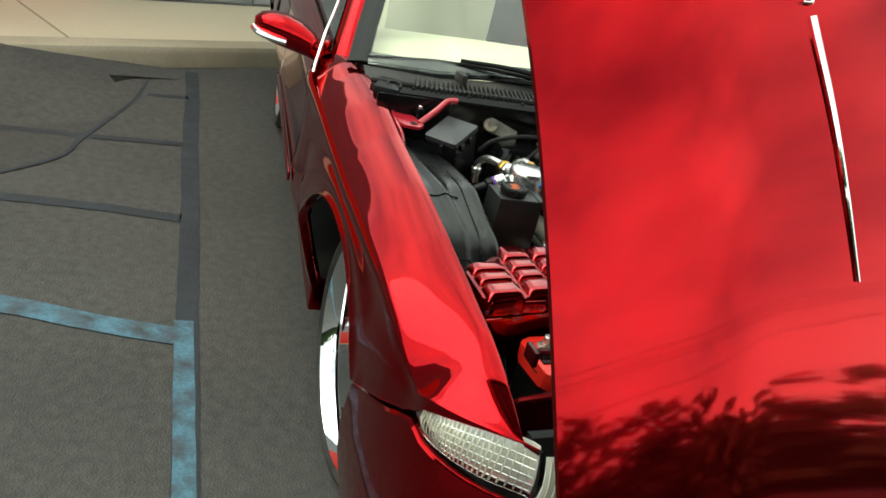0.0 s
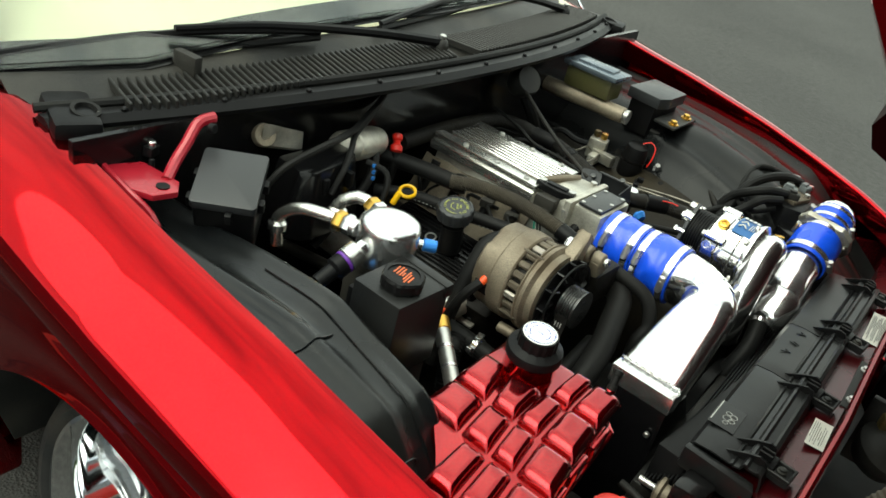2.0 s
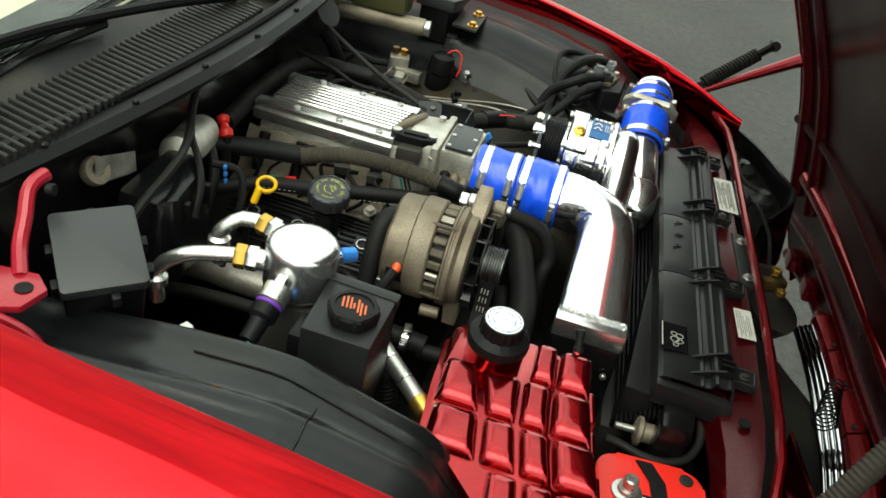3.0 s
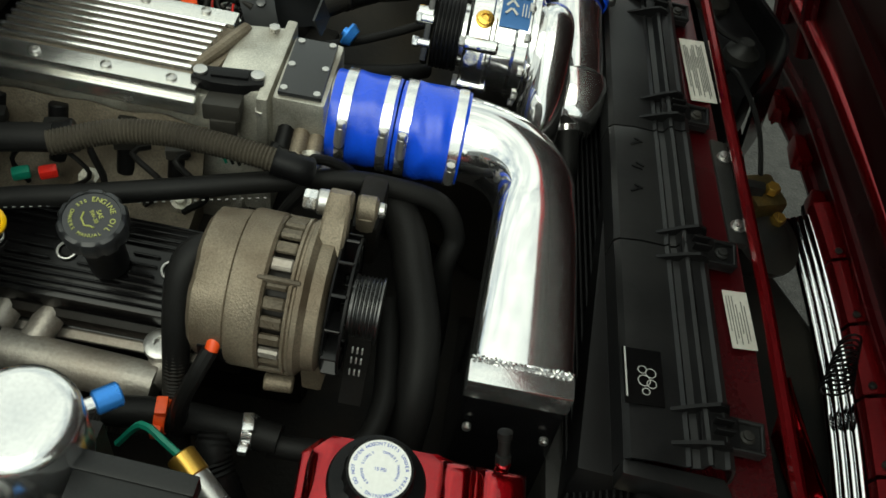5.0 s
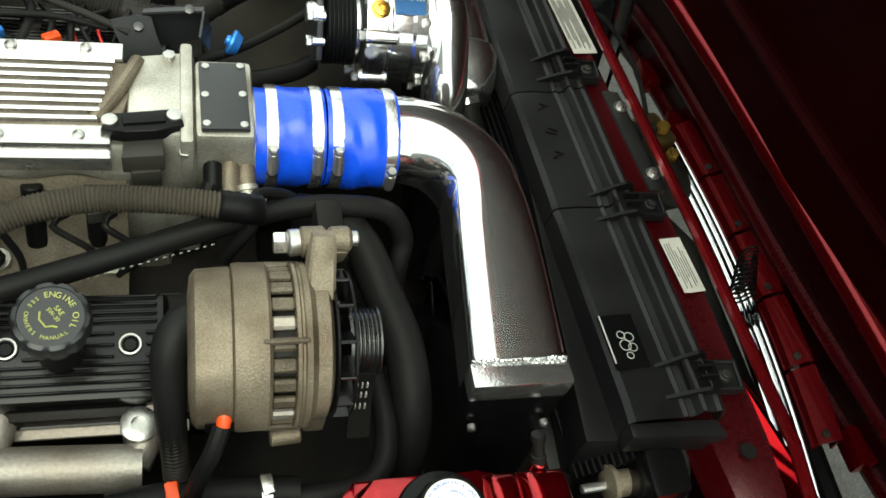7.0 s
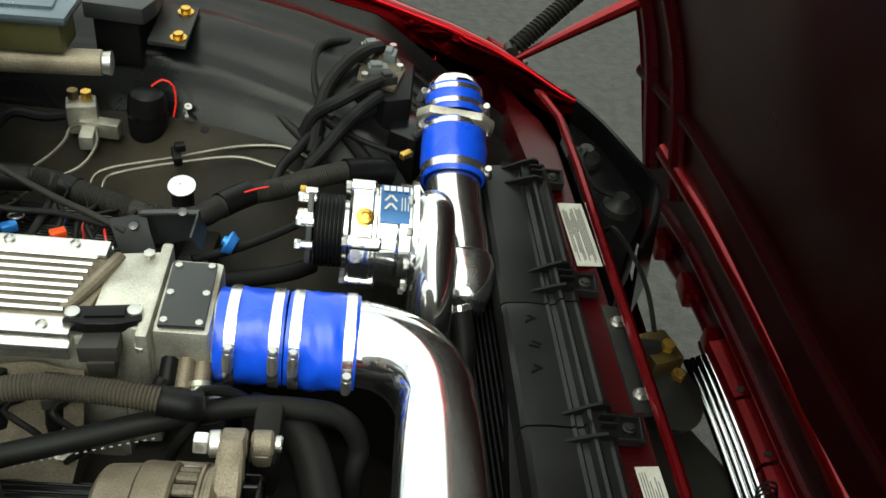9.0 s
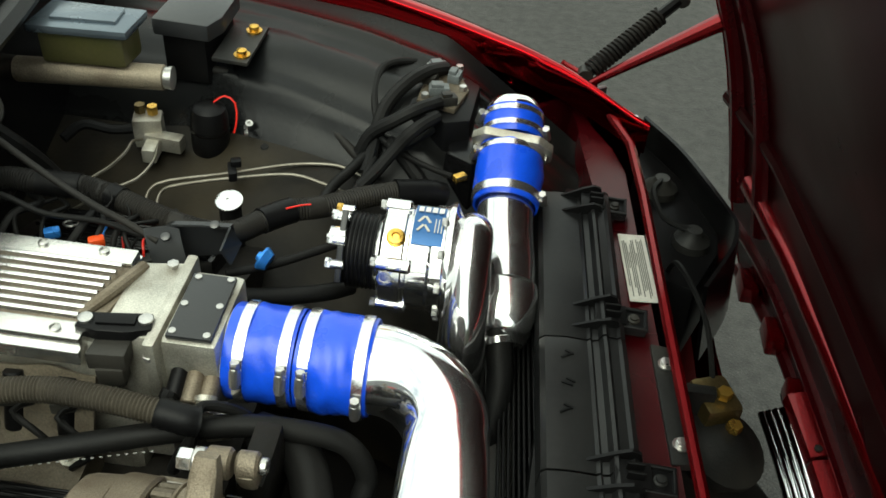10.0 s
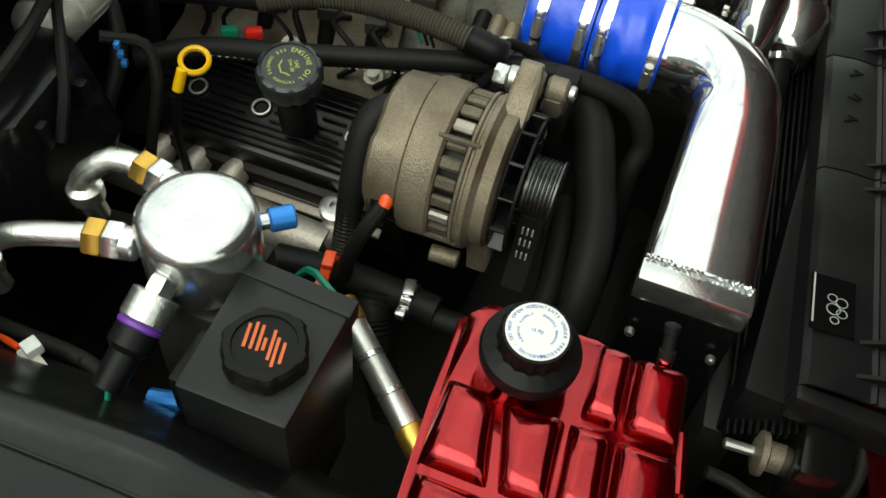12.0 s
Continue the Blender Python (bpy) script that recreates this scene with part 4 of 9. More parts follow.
def headlight(s):
    """A wrap-round lamp: bright reflector behind a clear lens with moulded ribs both ways."""
    n = 30
    def at(f, t, off):
        x = 0.640 + 0.20 * f
        a, b = V((x, *smooth_tab(LAMP_TOP, x))), V((x, *smooth_tab(LAMP_LOW, x)))
        if f > 0.999:
            a, b = a + V((0.004, 0, 0)), b + V((0.004, 0, 0))
        out = V((0.35 + 0.6 * f, 0.9 - 0.6 * f, 0.15)).normalized()
        p = b.lerp(a, t) + out * (off + 0.014 * math.sin(math.pi * t) * min(1, f * 6) - 0.003)
        return (p.x, s * p.y, p.z)
    ts = [k / 8 for k in range(9)]
    fs = [(k / n) ** 1.25 for k in range(n + 1)]
    bm = B()
    sheet(bm, [[at(f, t, -0.022) for t in ts] for f in fs], 0.003)
    h = part("headlight", bm, LENS_BACK, CAR, "clear wrap-round headlight with a ribbed lens")
    bm = B()
    sheet(bm, [[at(f, t, 0.0) for t in ts] for f in fs], 0.003)
    ln = part("lens", bm, CLEAR, h)
    ln.visible_shadow = False
    for k in range(2, 26):
        f = 0.06 + 0.92 * k / 26
        bm = B()
        tube(bm, [at(f, t, -0.006) for t in (0.04, 0.3, 0.6, 0.96)], 0.0013 if k < 8 else 0.0022, 6, 0.01)
        part("lens_rib", bm, AMBER, h)
    for t in (0.16, 0.32, 0.48, 0.64, 0.80):
        bm = B()
        tube(bm, [at(0.30 + 0.68 * q / 6, t, -0.006) for q in range(7)], 0.0012, 6, 0.02)
        part("lens_bar", bm, CHROME, h)
    bm = B()
    tube(bm, [at(f, 1.0, -0.002) for f in fs[::3]] , 0.0028, 6, 0.02)
    part("lamp_seal", bm, RUBBER, h)
    # inner lamp beside it, with a plain upright-ribbed lens
    bm = B()
    sheet(bm, [[(0.846 + 0.016 * math.sin(math.pi * v) + 0.02 * u, s * (0.790 - 0.22 * u), 0.640 + 0.106 * v) for v in (0, 0.25, 0.5, 0.75, 1)] for u in [k / 12 for k in range(13)]], 0.004)
    inner = part("inner_lamp", bm, LENS_BACK, h, "ribbed clear inner lamp")
    for k in range(16):
        u = 0.03 + 0.06 * k
        bm = B()
        tube(bm, [(0.852 + 0.016 * math.sin(math.pi * v) + 0.02 * u, s * (0.790 - 0.22 * u), 0.640 + 0.106 * v) for v in (0.03, 0.3, 0.6, 0.97)], 0.0024, 6, 0.02)
        part("lens_rib", bm, AMBER, inner)
    bm = B()
    sheet(bm, [[(0.80 - 0.02 * u, s * (0.80 - 0.24 * u), 0.640 + 0.11 * v) for v in (0, 1)] for u in (0, 0.5, 1)], 0.02)
    part("lamp_shell", bm, BLACK, h)
    return h


headlight(-1)


def lamp_from_behind():
    """The other headlight, of which the black back shell and the edge of the lens show."""
    out = [(0.600, 0.745), (0.645, 0.712), (0.705, 0.60), (0.758, 0.452), (0.752, 0.40), (0.700, 0.292), (0.640, 0.315), (0.650, 0.42), (0.640, 0.54), (0.600, 0.655)]
    bm = B()
    prism(bm, out, 0.61, 0.735, 0.010, None, [(0.67 + (x - 0.67) * 0.9, 0.5 + (y - 0.5) * 0.9) for x, y in out])
    h = part("headlight", bm, BLACK, CAR, "black back shell of a headlight")
    bm = B()
    edge = [(0.640, 0.722), (0.700, 0.622), (0.757, 0.475), (0.766, 0.43), (0.752, 0.375), (0.702, 0.278)]
    line = spline([(x, y, 0) for x, y in edge], 0.02)
    sheet(bm, [[(p.x + 0.01 * k, p.y + 0.006 * k, 0.775 - 0.055 * k) for k in (0, 0.5, 1, 2, 3)] for p in line], 0.006)
    part("lens_edge", bm, BLACK_GLOSS, h)
    bm = B()
    box(bm, (0.618, 0.70, 0.765), (0.025, 0.03, 0.02), 30, 0.003)
    part("adjuster", bm, BLACK, h)
    bm = B()
    cyl(bm, (0.618, 0.70, 0.775), (0.618, 0.70, 0.785), 0.006, 10)
    part("adjuster_screw", bm, BRUSHED, h)
    for p in ((0.66, 0.55, 0.735), (0.70, 0.42, 0.735)):
        bm = B()
        lathe(bm, p, (0, 0, 1), [(0.03, 0), (0.028, 0.012), (0.016, 0.02), (0.012, 0.03)], 16)
        part("bulb_holder", bm, BLACK_DUSTY, h)
    bm = B()
    tube(bm, [(0.66, 0.55, 0.76), (0.64, 0.50, 0.77), (0.655, 0.44, 0.765), (0.70, 0.42, 0.76)], 0.005, 6)
    part("lamp_cable", bm, RUBBER, h)


lamp_from_behind()

# bumper cover and nose
bm = B()
plan = spline([(0.345, -0.988, 0.545), (0.46, -0.991, 0.598), (0.56, -0.985, 0.640), (0.642, -0.968, 0.678), (0.685, -0.956, 0.660), (0.75, -0.926, 0.654), (0.81, -0.868, 0.646), (0.852, -0.79, 0.638), (0.868, -0.70, 0.63), (0.845, -0.4, 0.59), (0.84, 0.0, 0.50), (0.82, 0.25, 0.50), (0.80, 0.42, 0.52), (0.77, 0.53, 0.56), (0.66, 0.66, 0.56), (0.52, 0.76, 0.55)], 0.04)
rows = []
for c in plan:
    k = V((c.x - 0.45, c.y * 0.9, 0)).normalized()
    rows.append([(c.x - k.x * 0.05, c.y - k.y * 0.05, c.z - 0.03), (c.x - k.x * 0.012, c.y - k.y * 0.012, c.z - 0.004), (c.x - k.x * 0.004, c.y - k.y * 0.004, c.z - 0.003), (c.x, c.y, c.z - 0.010), (c.x + 0.008 * k.x, c.y + 0.008 * k.y, c.z - 0.10), (c.x, c.y, 0.36), (c.x - 0.03 * k.x, c.y - 0.03 * k.y, 0.22)])
sheet(bm, rows, 0.0)
part("bumper_cover", bm, PAINT, CAR, "candy red front bumper cover", 24)
bm = B()
prism(bm, [(0.55, -0.86), (0.84, -0.78), (0.885, -0.35), (0.885, 0.08), (0.76, 0.30), (0.62, 0.56), (0.50, 0.60)], 0.46, 0.50, 0.005)
part("nose_tray", bm, BLACK_DUSTY, CAR)

# behind the front wings the body stands at a slight angle to the bay
for ob in CAR.children_recursive:
    off = base_of(ob)
    if ob.type == "MESH":
        for v in ob.data.vertices:
            wx = v.co.x + off.x
            if wx < -0.60:
                v.co.y += 0.112 * (-0.60 - wx)


# ================= engine bay: shell =================
def inner_fender(s, prof, x0, x1, material, name, label, ribs=()):
    """Moulded liner; ribs: (where across, height, width) of long raised ridges."""
    bm = B()
    n = 48
    rows = []
    for i in range(n + 1):
        x = x0 + (x1 - x0) * i / n
        hump = 0.03 * math.exp(-((x - 0.0) / 0.22) ** 2)
        drop = 0.10 * max(0, x - 0.15) + 0.45 * max(0, x - 0.28) if s > 0 else 0.16 * max(0, x - 0.05) + 0.85 * max(0, x - 0.22)
        lean = 0 if s < 0 else 0.826 - smooth_tab(Y_IN_L, x)[0]
        row = []
        fine = rounded(list(prof), 6)
        for k, (y, z, w) in enumerate(fine):
            f = k / (len(fine) - 1)
            up = sum(h * math.exp(-((f - c - 0.04 * math.sin(x * 4)) / wd) ** 2) for c, h, wd in ribs)
            up += 0.0015 * math.sin(x * 38) * (1 if 0.3 < f < 0.75 and ribs else 0) * (0.5 + noise.noise((x * 3, f * 4, 2)))
            row.append((x, s * (y - lean), z + hump * w - drop + up + 0.003 * noise.noise((x * 5, y * 5, s))))
        rows.append(row)
    sheet(bm, rows, 0.006)
    liner = part(name, bm, material, CAR, label, 60)
    if s < 0:
        up = V((0, 0, 0.0015))
        m = len(rows[0])
        seams = [[V(r[int(m * 0.34)]) + up for r in rows[14:46:2]]]
        for i in (22, 31, 38):
            seams.append([V(q) + up for q in rows[i][int(m * 0.10):int(m * 0.34):2]])
        for pts in seams:
            bm = B()
            tube(bm, pts, 0.0016, 6)
            part("seam_rib", bm, material, liner)
    return liner


inner_fender(-1, [(0.822, 0.90, 0), (0.80, 0.895, 0.2), (0.755, 0.885, 0.5), (0.70, 0.87, 1), (0.655, 0.84, 1), (0.61, 0.78, 0.8), (0.585, 0.70, 0.3), (0.56, 0.55, 0), (0.50, 0.42, 0)], -0.34, 0.60, LINER_GLOSS, "inner_fender", "black plastic inner fender, slightly dusty", ((0.20, 0.009, 0.035), (0.42, 0.012, 0.035)))
inner_fender(1, [(0.822, 0.91, 0), (0.79, 0.895, 0.2), (0.73, 0.885, 0.6), (0.66, 0.87, 1), (0.61, 0.84, 1), (0.56, 0.80, 0.7), (0.525, 0.755, 0.6), (0.50, 0.70, 0.4)], -0.34, 0.58, LINER, "inner_fender", "black plastic inner fender, slightly dusty", ((0.20, 0.010, 0.03), (0.32, -0.006, 0.015), (0.62, 0.012, 0.04), (0.85, 0.008, 0.02)))
inner_fender(1, [(0.60, 0.800, 0.7), (0.555, 0.783, 0.65), (0.50, 0.762, 0.5), (0.42, 0.735, 0.3), (0.33, 0.70, 0.1), (0.28, 0.64, 0), (0.26, 0.48, 0)], -0.34, 0.36, LINER_DUSTY, "apron", "brown dusty wheelhouse apron")

# firewall and floor of the bay
bm = B()
sheet(bm, [[(-0.345, y, 1.0) for y in (-0.85, 0, 0.85)], [(-0.335, y, 0.86) for y in (-0.85, 0, 0.85)], [(-0.36, y, 0.40) for y in (-0.85, 0, 0.85)]], 0.012)
part("firewall", bm, BLACK_GLOSS, CAR, "black firewall behind the engine")
bm = B()
box(bm, (0.12, 0, 0.40), (1.05, 1.3, 0.04), 0, 0.01)
part("subframe", bm, GREASE, CAR)


def cowl():
    """The black air-intake panel below the windscreen with its row of fins, lip and seal."""
    front = lambda y: -0.250 - (0.165 * (y / 0.85) ** 2 if y < 0 else 0.17 * (y / 0.85) ** 2)
    rear = lambda y: -0.464 - (0.10 * max(0, -y - 0.66) / 0.21 if y < 0 else 0.17 * (y / 0.85) ** 1.6)
    sag = lambda y: -0.040 * (abs(y) / 0.85) ** 2
    ys = [-0.845 + 1.69 * k / 36 for k in range(37)]
    c = thing("cowl_panel", (-0.35, 0, 1.0), "black plastic cowl panel with a row of intake fins", "cowl")
    bm = B()
    sheet(bm, [[(front(y) - (0.012 if f == 0 else 0) + (rear(y) - front(y)) * f, y, 1.035 + sag(y) + 0.018 * f - (0.012 if 0.2 < f < 0.7 else 0)) for f in (0, 0.12, 0.22, 0.3, 0.6, 0.68, 0.85, 1)] for y in ys], 0.006)
    body = part("panel", bm, BLACK_DUSTY, c)
    bm = B()
    rings(bm, [[(front(y) - 0.018, y, 1.040 + sag(y)), (front(y), y, 1.040 + sag(y)), (front(y) + 0.012, y, 1.030 + sag(y)), (front(y) + 0.010, y, 1.022 + sag(y)), (front(y) - 0.018, y, 1.022 + sag(y))] for y in ys])
    part("front_lip", bm, BLACK, c)
    bm = B()
    tube(bm, [(front(y) - 0.03, y, 1.043 + sag(y)) for y in ys[::3]], 0.008, 8, 0.03)
    part("seal", bm, RUBBER, c)
    fin_m = bpy.data.meshes.new("fin")
    fb = B()
    box(fb, (0, 0, 0), (0.098, 0.0055, 0.014), 0, 0.0015, None, 1)
    fb.to_mesh(fin_m)
    fb.free()
    fin_m.materials.append(BLACK_DUSTY)
    y = -0.72
    while y < 0.76:
        if not -0.035 < y < 0.02:
            f = new("fin", fin_m)
            xm = front(y) + (rear(y) - front(y)) * 0.42
            f.parent = c
            f.matrix_basis = Matrix.Translation(V((xm, y, 1.044 + sag(y))) - V(c.location)) @ Matrix.Rotation(radians(-14 if y < 0 else 14), 4, "Z")
        y += 0.0128
    for y in [-0.74 + 0.148 * k for k in range(11)]:
        bm = B()
        lathe(bm, (front(y) - 0.003, y, 1.040 + sag(y)), (0, 0, 1), [(0.005, 0), (0.005, 0.004), (0.003, 0.006)], 8)
        part("push_pin", bm, BLACK, c)
    # corner ducts beside the bonnet hinges
    for s in (-1, 1):
        bm = B()
        box(bm, (-0.42, s * 0.80, 0.992), (0.12, 0.07, 0.035), s * 20, 0.012)
        part("corner_piece", bm, BLACK, c)
        bm = B()
        lathe(bm, (-0.40, s * 0.79, 1.005), (0.2, 0, 1), [(0.022, 0), (0.022, 0.008), (0.016, 0.008), (0.014, 0.0)], 16)
        part("grommet", bm, RUBBER, c)


cowl()


def wiper(pivot, blade0, blade1, meet):
    w = thing("windscreen_wiper", pivot, "black windscreen wiper resting on the glass", "wiper", "windscreen wipers")
    bm = B()
    lathe(bm, pivot, (0.1, 0, 1), [(0.016, -0.01), (0.017, 0.012), (0.012, 0.022), (0.006, 0.026)], 14)
    part("pivot", bm, BLACK_DUSTY, w)
    bm = B()
    a, b = V(pivot) + V((0, 0, 0.016)), V(meet)
    tube(bm, [a, a.lerp(b, 0.3) + V((0, 0, 0.012)), a.lerp(b, 0.7) + V((0, 0, 0.014)), b], (0.011, 0.006), 8)
    part("arm", bm, BLACK, w)
    bm = B()
    c0, c1 = V(blade0), V(blade1)
    tube(bm, [c0, c0.lerp(c1, 0.25) + V((0.004, 0, 0.012)), c0.lerp(c1, 0.5) + V((0.006, 0, 0.018)), c0.lerp(c1, 0.75) + V((0.004, 0, 0.012)), c1], 0.006, 6)
    part("bow", bm, BLACK, w)
    bm = B()
    tube(bm, [c0 - V((0, 0, 0.01)), c0.lerp(c1, 0.5) + V((0.008, 0, -0.012)), c1 - V((0, 0, 0.01))], 0.007, 6)
    part("rubber_blade", bm, RUBBER, w)
    bm = B()
    lathe(bm, pivot, (0.1, 0, 1), [(0.007, 0.024), (0.007, 0.032), (0.003, 0.034)], 8)
    part("nut", bm, STEEL, w)


wiper((-0.338, -0.052, 1.044), (-0.580, -0.83, 1.030), (-0.432, -0.30, 1.070), (-0.485, -0.58, 1.083))
wiper((-0.455, 0.62, 1.02), (-0.435, -0.13, 1.070), (-0.555, 0.46, 1.062), (-0.490, 0.21, 1.088))
# washer nozzle stub between them
bm = B()
box(bm, (-0.440, -0.585, 1.042), (0.05, 0.018, 0.034), 8, 0.004)
solo("washer_nozzle", bm, BLACK_DUSTY, "small black washer nozzle on the cowl", "nozzle")


# ---- radiator support, lip bar, cover and labels ----
def skew(x, y):
    return x - 0.058 * y


def front_support():
    t = thing("radiator_support", (0.62, 0, 0.6), "candy red radiator support panel, coloured dark for shade, with a raised lip", "panel")
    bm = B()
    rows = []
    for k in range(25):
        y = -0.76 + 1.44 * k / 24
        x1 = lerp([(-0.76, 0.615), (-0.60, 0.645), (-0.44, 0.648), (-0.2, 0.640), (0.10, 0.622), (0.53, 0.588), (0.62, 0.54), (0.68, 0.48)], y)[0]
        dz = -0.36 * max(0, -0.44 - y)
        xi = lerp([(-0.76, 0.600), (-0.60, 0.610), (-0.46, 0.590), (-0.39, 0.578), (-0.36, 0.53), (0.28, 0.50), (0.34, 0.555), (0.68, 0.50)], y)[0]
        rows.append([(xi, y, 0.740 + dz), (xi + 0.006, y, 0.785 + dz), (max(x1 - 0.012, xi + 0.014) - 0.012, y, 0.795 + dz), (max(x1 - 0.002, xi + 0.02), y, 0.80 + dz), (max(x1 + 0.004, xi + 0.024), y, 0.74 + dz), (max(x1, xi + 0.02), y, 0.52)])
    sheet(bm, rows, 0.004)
    # panel red is darkened to hold the shade of the bay
    part("panel", bm, PAINT_SHADED, t)
    bm = B()
    tube(bm, [(0.475, 0.715, 0.862), (0.505, 0.70, 0.855), (0.552, 0.615, 0.842), (0.592, 0.53, 0.832), (0.606, 0.40, 0.830), (0.624, 0.13, 0.828), (0.645, -0.15, 0.824), (0.655, -0.42, 0.824), (0.660, -0.48, 0.806), (0.655, -0.56, 0.770), (0.642, -0.66, 0.728), (0.625, -0.74, 0.700)], 0.0075, 8, 0.02, smooth=False)
    part("lip_bar", bm, PAINT_MID, t, "bright red rolled lip")
    bm = B()
    prism(bm, [(0.606, 0.125), (0.630, 0.122), (0.645, -0.055), (0.620, -0.058)], 0.790, 0.802, 0.003)
    part("latch_plate", bm, BLACK_DUSTY, t)
    for p in ((0.6225, 0.090, 0.803), (0.6315, -0.031, 0.803)):
        bm = B()
        lathe(bm, p, (0, 0, 1), [(0.010, 0), (0.010, 0.002), (0.0065, 0.002), (0.0065, 0.007), (0.004, 0.008)], 12)
        part("bolt", bm, STEEL, t)
    for p in ((0.616, -0.415, 0.7975),):
        bm = B()
        lathe(bm, p, (0, 0, 1), [(0.009, 0), (0.009, 0.003)], 14)
        part("plug_hole", bm, RUBBER, t)
    # underside skirt towards the lamps
    for s in (1,):
        bm = B()
        box(bm, (0.50, s * 0.70, 0.68), (0.16, 0.012, 0.26), s * 40, 0.003)
        part("side_brace", bm, PAINT_SHADED, t)
    return t


SUPPORT = front_support()


def radiator_cover():
    t = thing("radiator_cover", (0.53, 0.05, 0.76), "dusty black plastic radiator top cover with clip tabs", "cover")
    lef, ral, rar = (lambda y: 0.474 - 0.045 * y), (lambda y: 0.545 - 0.05 * y), (lambda y: 0.577 - 0.05 * y)
    for y0, y1 in ((-0.375, -0.092), (-0.089, 0.108), (0.111, 0.412)):
        rows = []
        for k in range(13):
            y = y0 + (y1 - y0) * k / 12
            a, b, c = lef(y), ral(y), rar(y)
            edge = 0.002 if k in (0, 12) else 0.0
            rows.append([(a - 0.004, y, 0.770), (a - 0.002, y, 0.802 - edge), (a + 0.004, y, 0.808 - edge), (a + 0.03, y, 0.811 - edge), (b - 0.014, y, 0.810 - edge), (b - 0.010, y, 0.813 - edge), (b - 0.007, y, 0.810 - edge), (b, y, 0.812 - edge),
                         (b + 0.004, y, 0.822 - edge), (b + 0.008, y, 0.8235 - edge), (b + 0.012, y, 0.819 - edge), (c - 0.010, y, 0.819 - edge), (c - 0.006, y, 0.822 - edge), (c, y, 0.819 - edge), (c + 0.004, y, 0.80), (c + 0.005, y, 0.785)])
        bm = B()
        sheet(bm, rows, 0.003)
        part("panel_section", bm, COVER_BLACK, t)
    for yc, xs in ((-0.333, 0.612), (-0.092, 0.602), (0.150, 0.584), (0.385, 0.566)):
        x0 = xs - 0.080
        bm = B()
        for dy, q in ((0.019, 1), (-0.019, -1)):
            # a thin fin that rises towards the rail and falls again to the tab
            pts = [(x0, yc + dy, 0.809), (x0 + 0.032, yc + dy + q * 0.002, 0.826), (x0 + 0.048, yc + dy + q * 0.003, 0.832), (xs - 0.022, yc + dy + q * 0.003, 0.829), (xs - 0.014, yc + dy + q * 0.002, 0.806)]
            lo = [(x, y, 0.800) for x, y, z in pts]
            rings(bm, [[V(p) + V((0, o, 0)) for p in (pts + lo[::-1])] for o in (-0.0022, 0.0022)])
        for o in (-0.006, 0.006):
            box(bm, (xs - 0.028, yc + o, 0.826), (0.020, 0.003, 0.012), 0, 0.0008, None, 1)
        box(bm, (xs - 0.030, yc, 0.817), (0.040, 0.034, 0.008), 0, 0.002)
        cl = part("clip_tab", bm, BLACK, t)
        bm = B()
        box(bm, (xs, yc, 0.808), (0.034, 0.036, 0.010), -3, 0.0025)
        for dx, dy, sx, sy in ((0.0155, 0, 0.004, 0.036), (-0.0155, 0, 0.004, 0.036), (0, 0.0165, 0.034, 0.004), (0, -0.0165, 0.034, 0.004)):
            box(bm, (xs + dx, yc + dy, 0.815), (sx, sy, 0.007), -3, 0.001, None, 1)
        part("tab_frame", bm, COVER_BLACK, t)
        bm = B()
        lathe(bm, (xs, yc, 0.813), (0, 0, 1), [(0.008, 0), (0.008, 0.003), (0.0055, 0.004), (0.0055, 0.007), (0.002, 0.0075)], 12)
        part("clip_screw", bm, BLACK_DUSTY, cl)
    # moulded arrows and marks
    for k, (x, y) in enumerate(((0.500, 0.075), (0.502, 0.030), (0.500, -0.010))):
        bm = B()
        box(bm, (x, y, 0.8122), (0.014, 0.0025, 0.0012), 35 - 50 * (k % 2), 0)
        box(bm, (x + 0.004, y + 0.006, 0.8122), (0.012, 0.0025, 0.0012), -25, 0)
        part("moulded_mark", bm, BLACK, t)
    # routing sticker
    bm = B()
    box(bm, (0.506, -0.283, 0.8124), (0.042, 0.068, 0.0008), 3, 0)
    st = part("belt_sticker", bm, BLACK_GLOSS, t, "black belt routing sticker")
    for cx, cy, r in ((0.507, -0.288, 0.0065), (0.514, -0.278, 0.0055), (0.505, -0.275, 0.0045), (0.515, -0.291, 0.005), (0.509, -0.301, 0.004)):
        bm = B()
        tube(bm, [(cx + r * math.cos(a), cy + r * math.sin(a), 0.8133) for a in [k * math.pi / 8 for k in range(17)]], 0.0005, 4, smooth=False)
        part("belt_drawing", bm, PRINT_GREY, st)
    bm = B()
    box(bm, (0.4875, -0.280, 0.8131), (0.0016, 0.060, 0.0006), 3, 0)
    part("print", bm, PRINT_GREY, st)
    # lower end with its moulded boss towards the coolant tank
    bm = B()
    prism(bm, [(0.487, -0.392), (0.60, -0.398), (0.592, -0.376), (0.487, -0.374)], 0.765, 0.803, 0.006)
    part("end_section", bm, COVER_BLACK, t)
    bm = B()
    prism(bm, [(0.505, -0.450), (0.552, -0.445), (0.556, -0.395), (0.507, -0.393)], 0.70, 0.780, 0.010)
    part("end_boss", bm, BLACK_GLOSS, t)


radiator_cover()


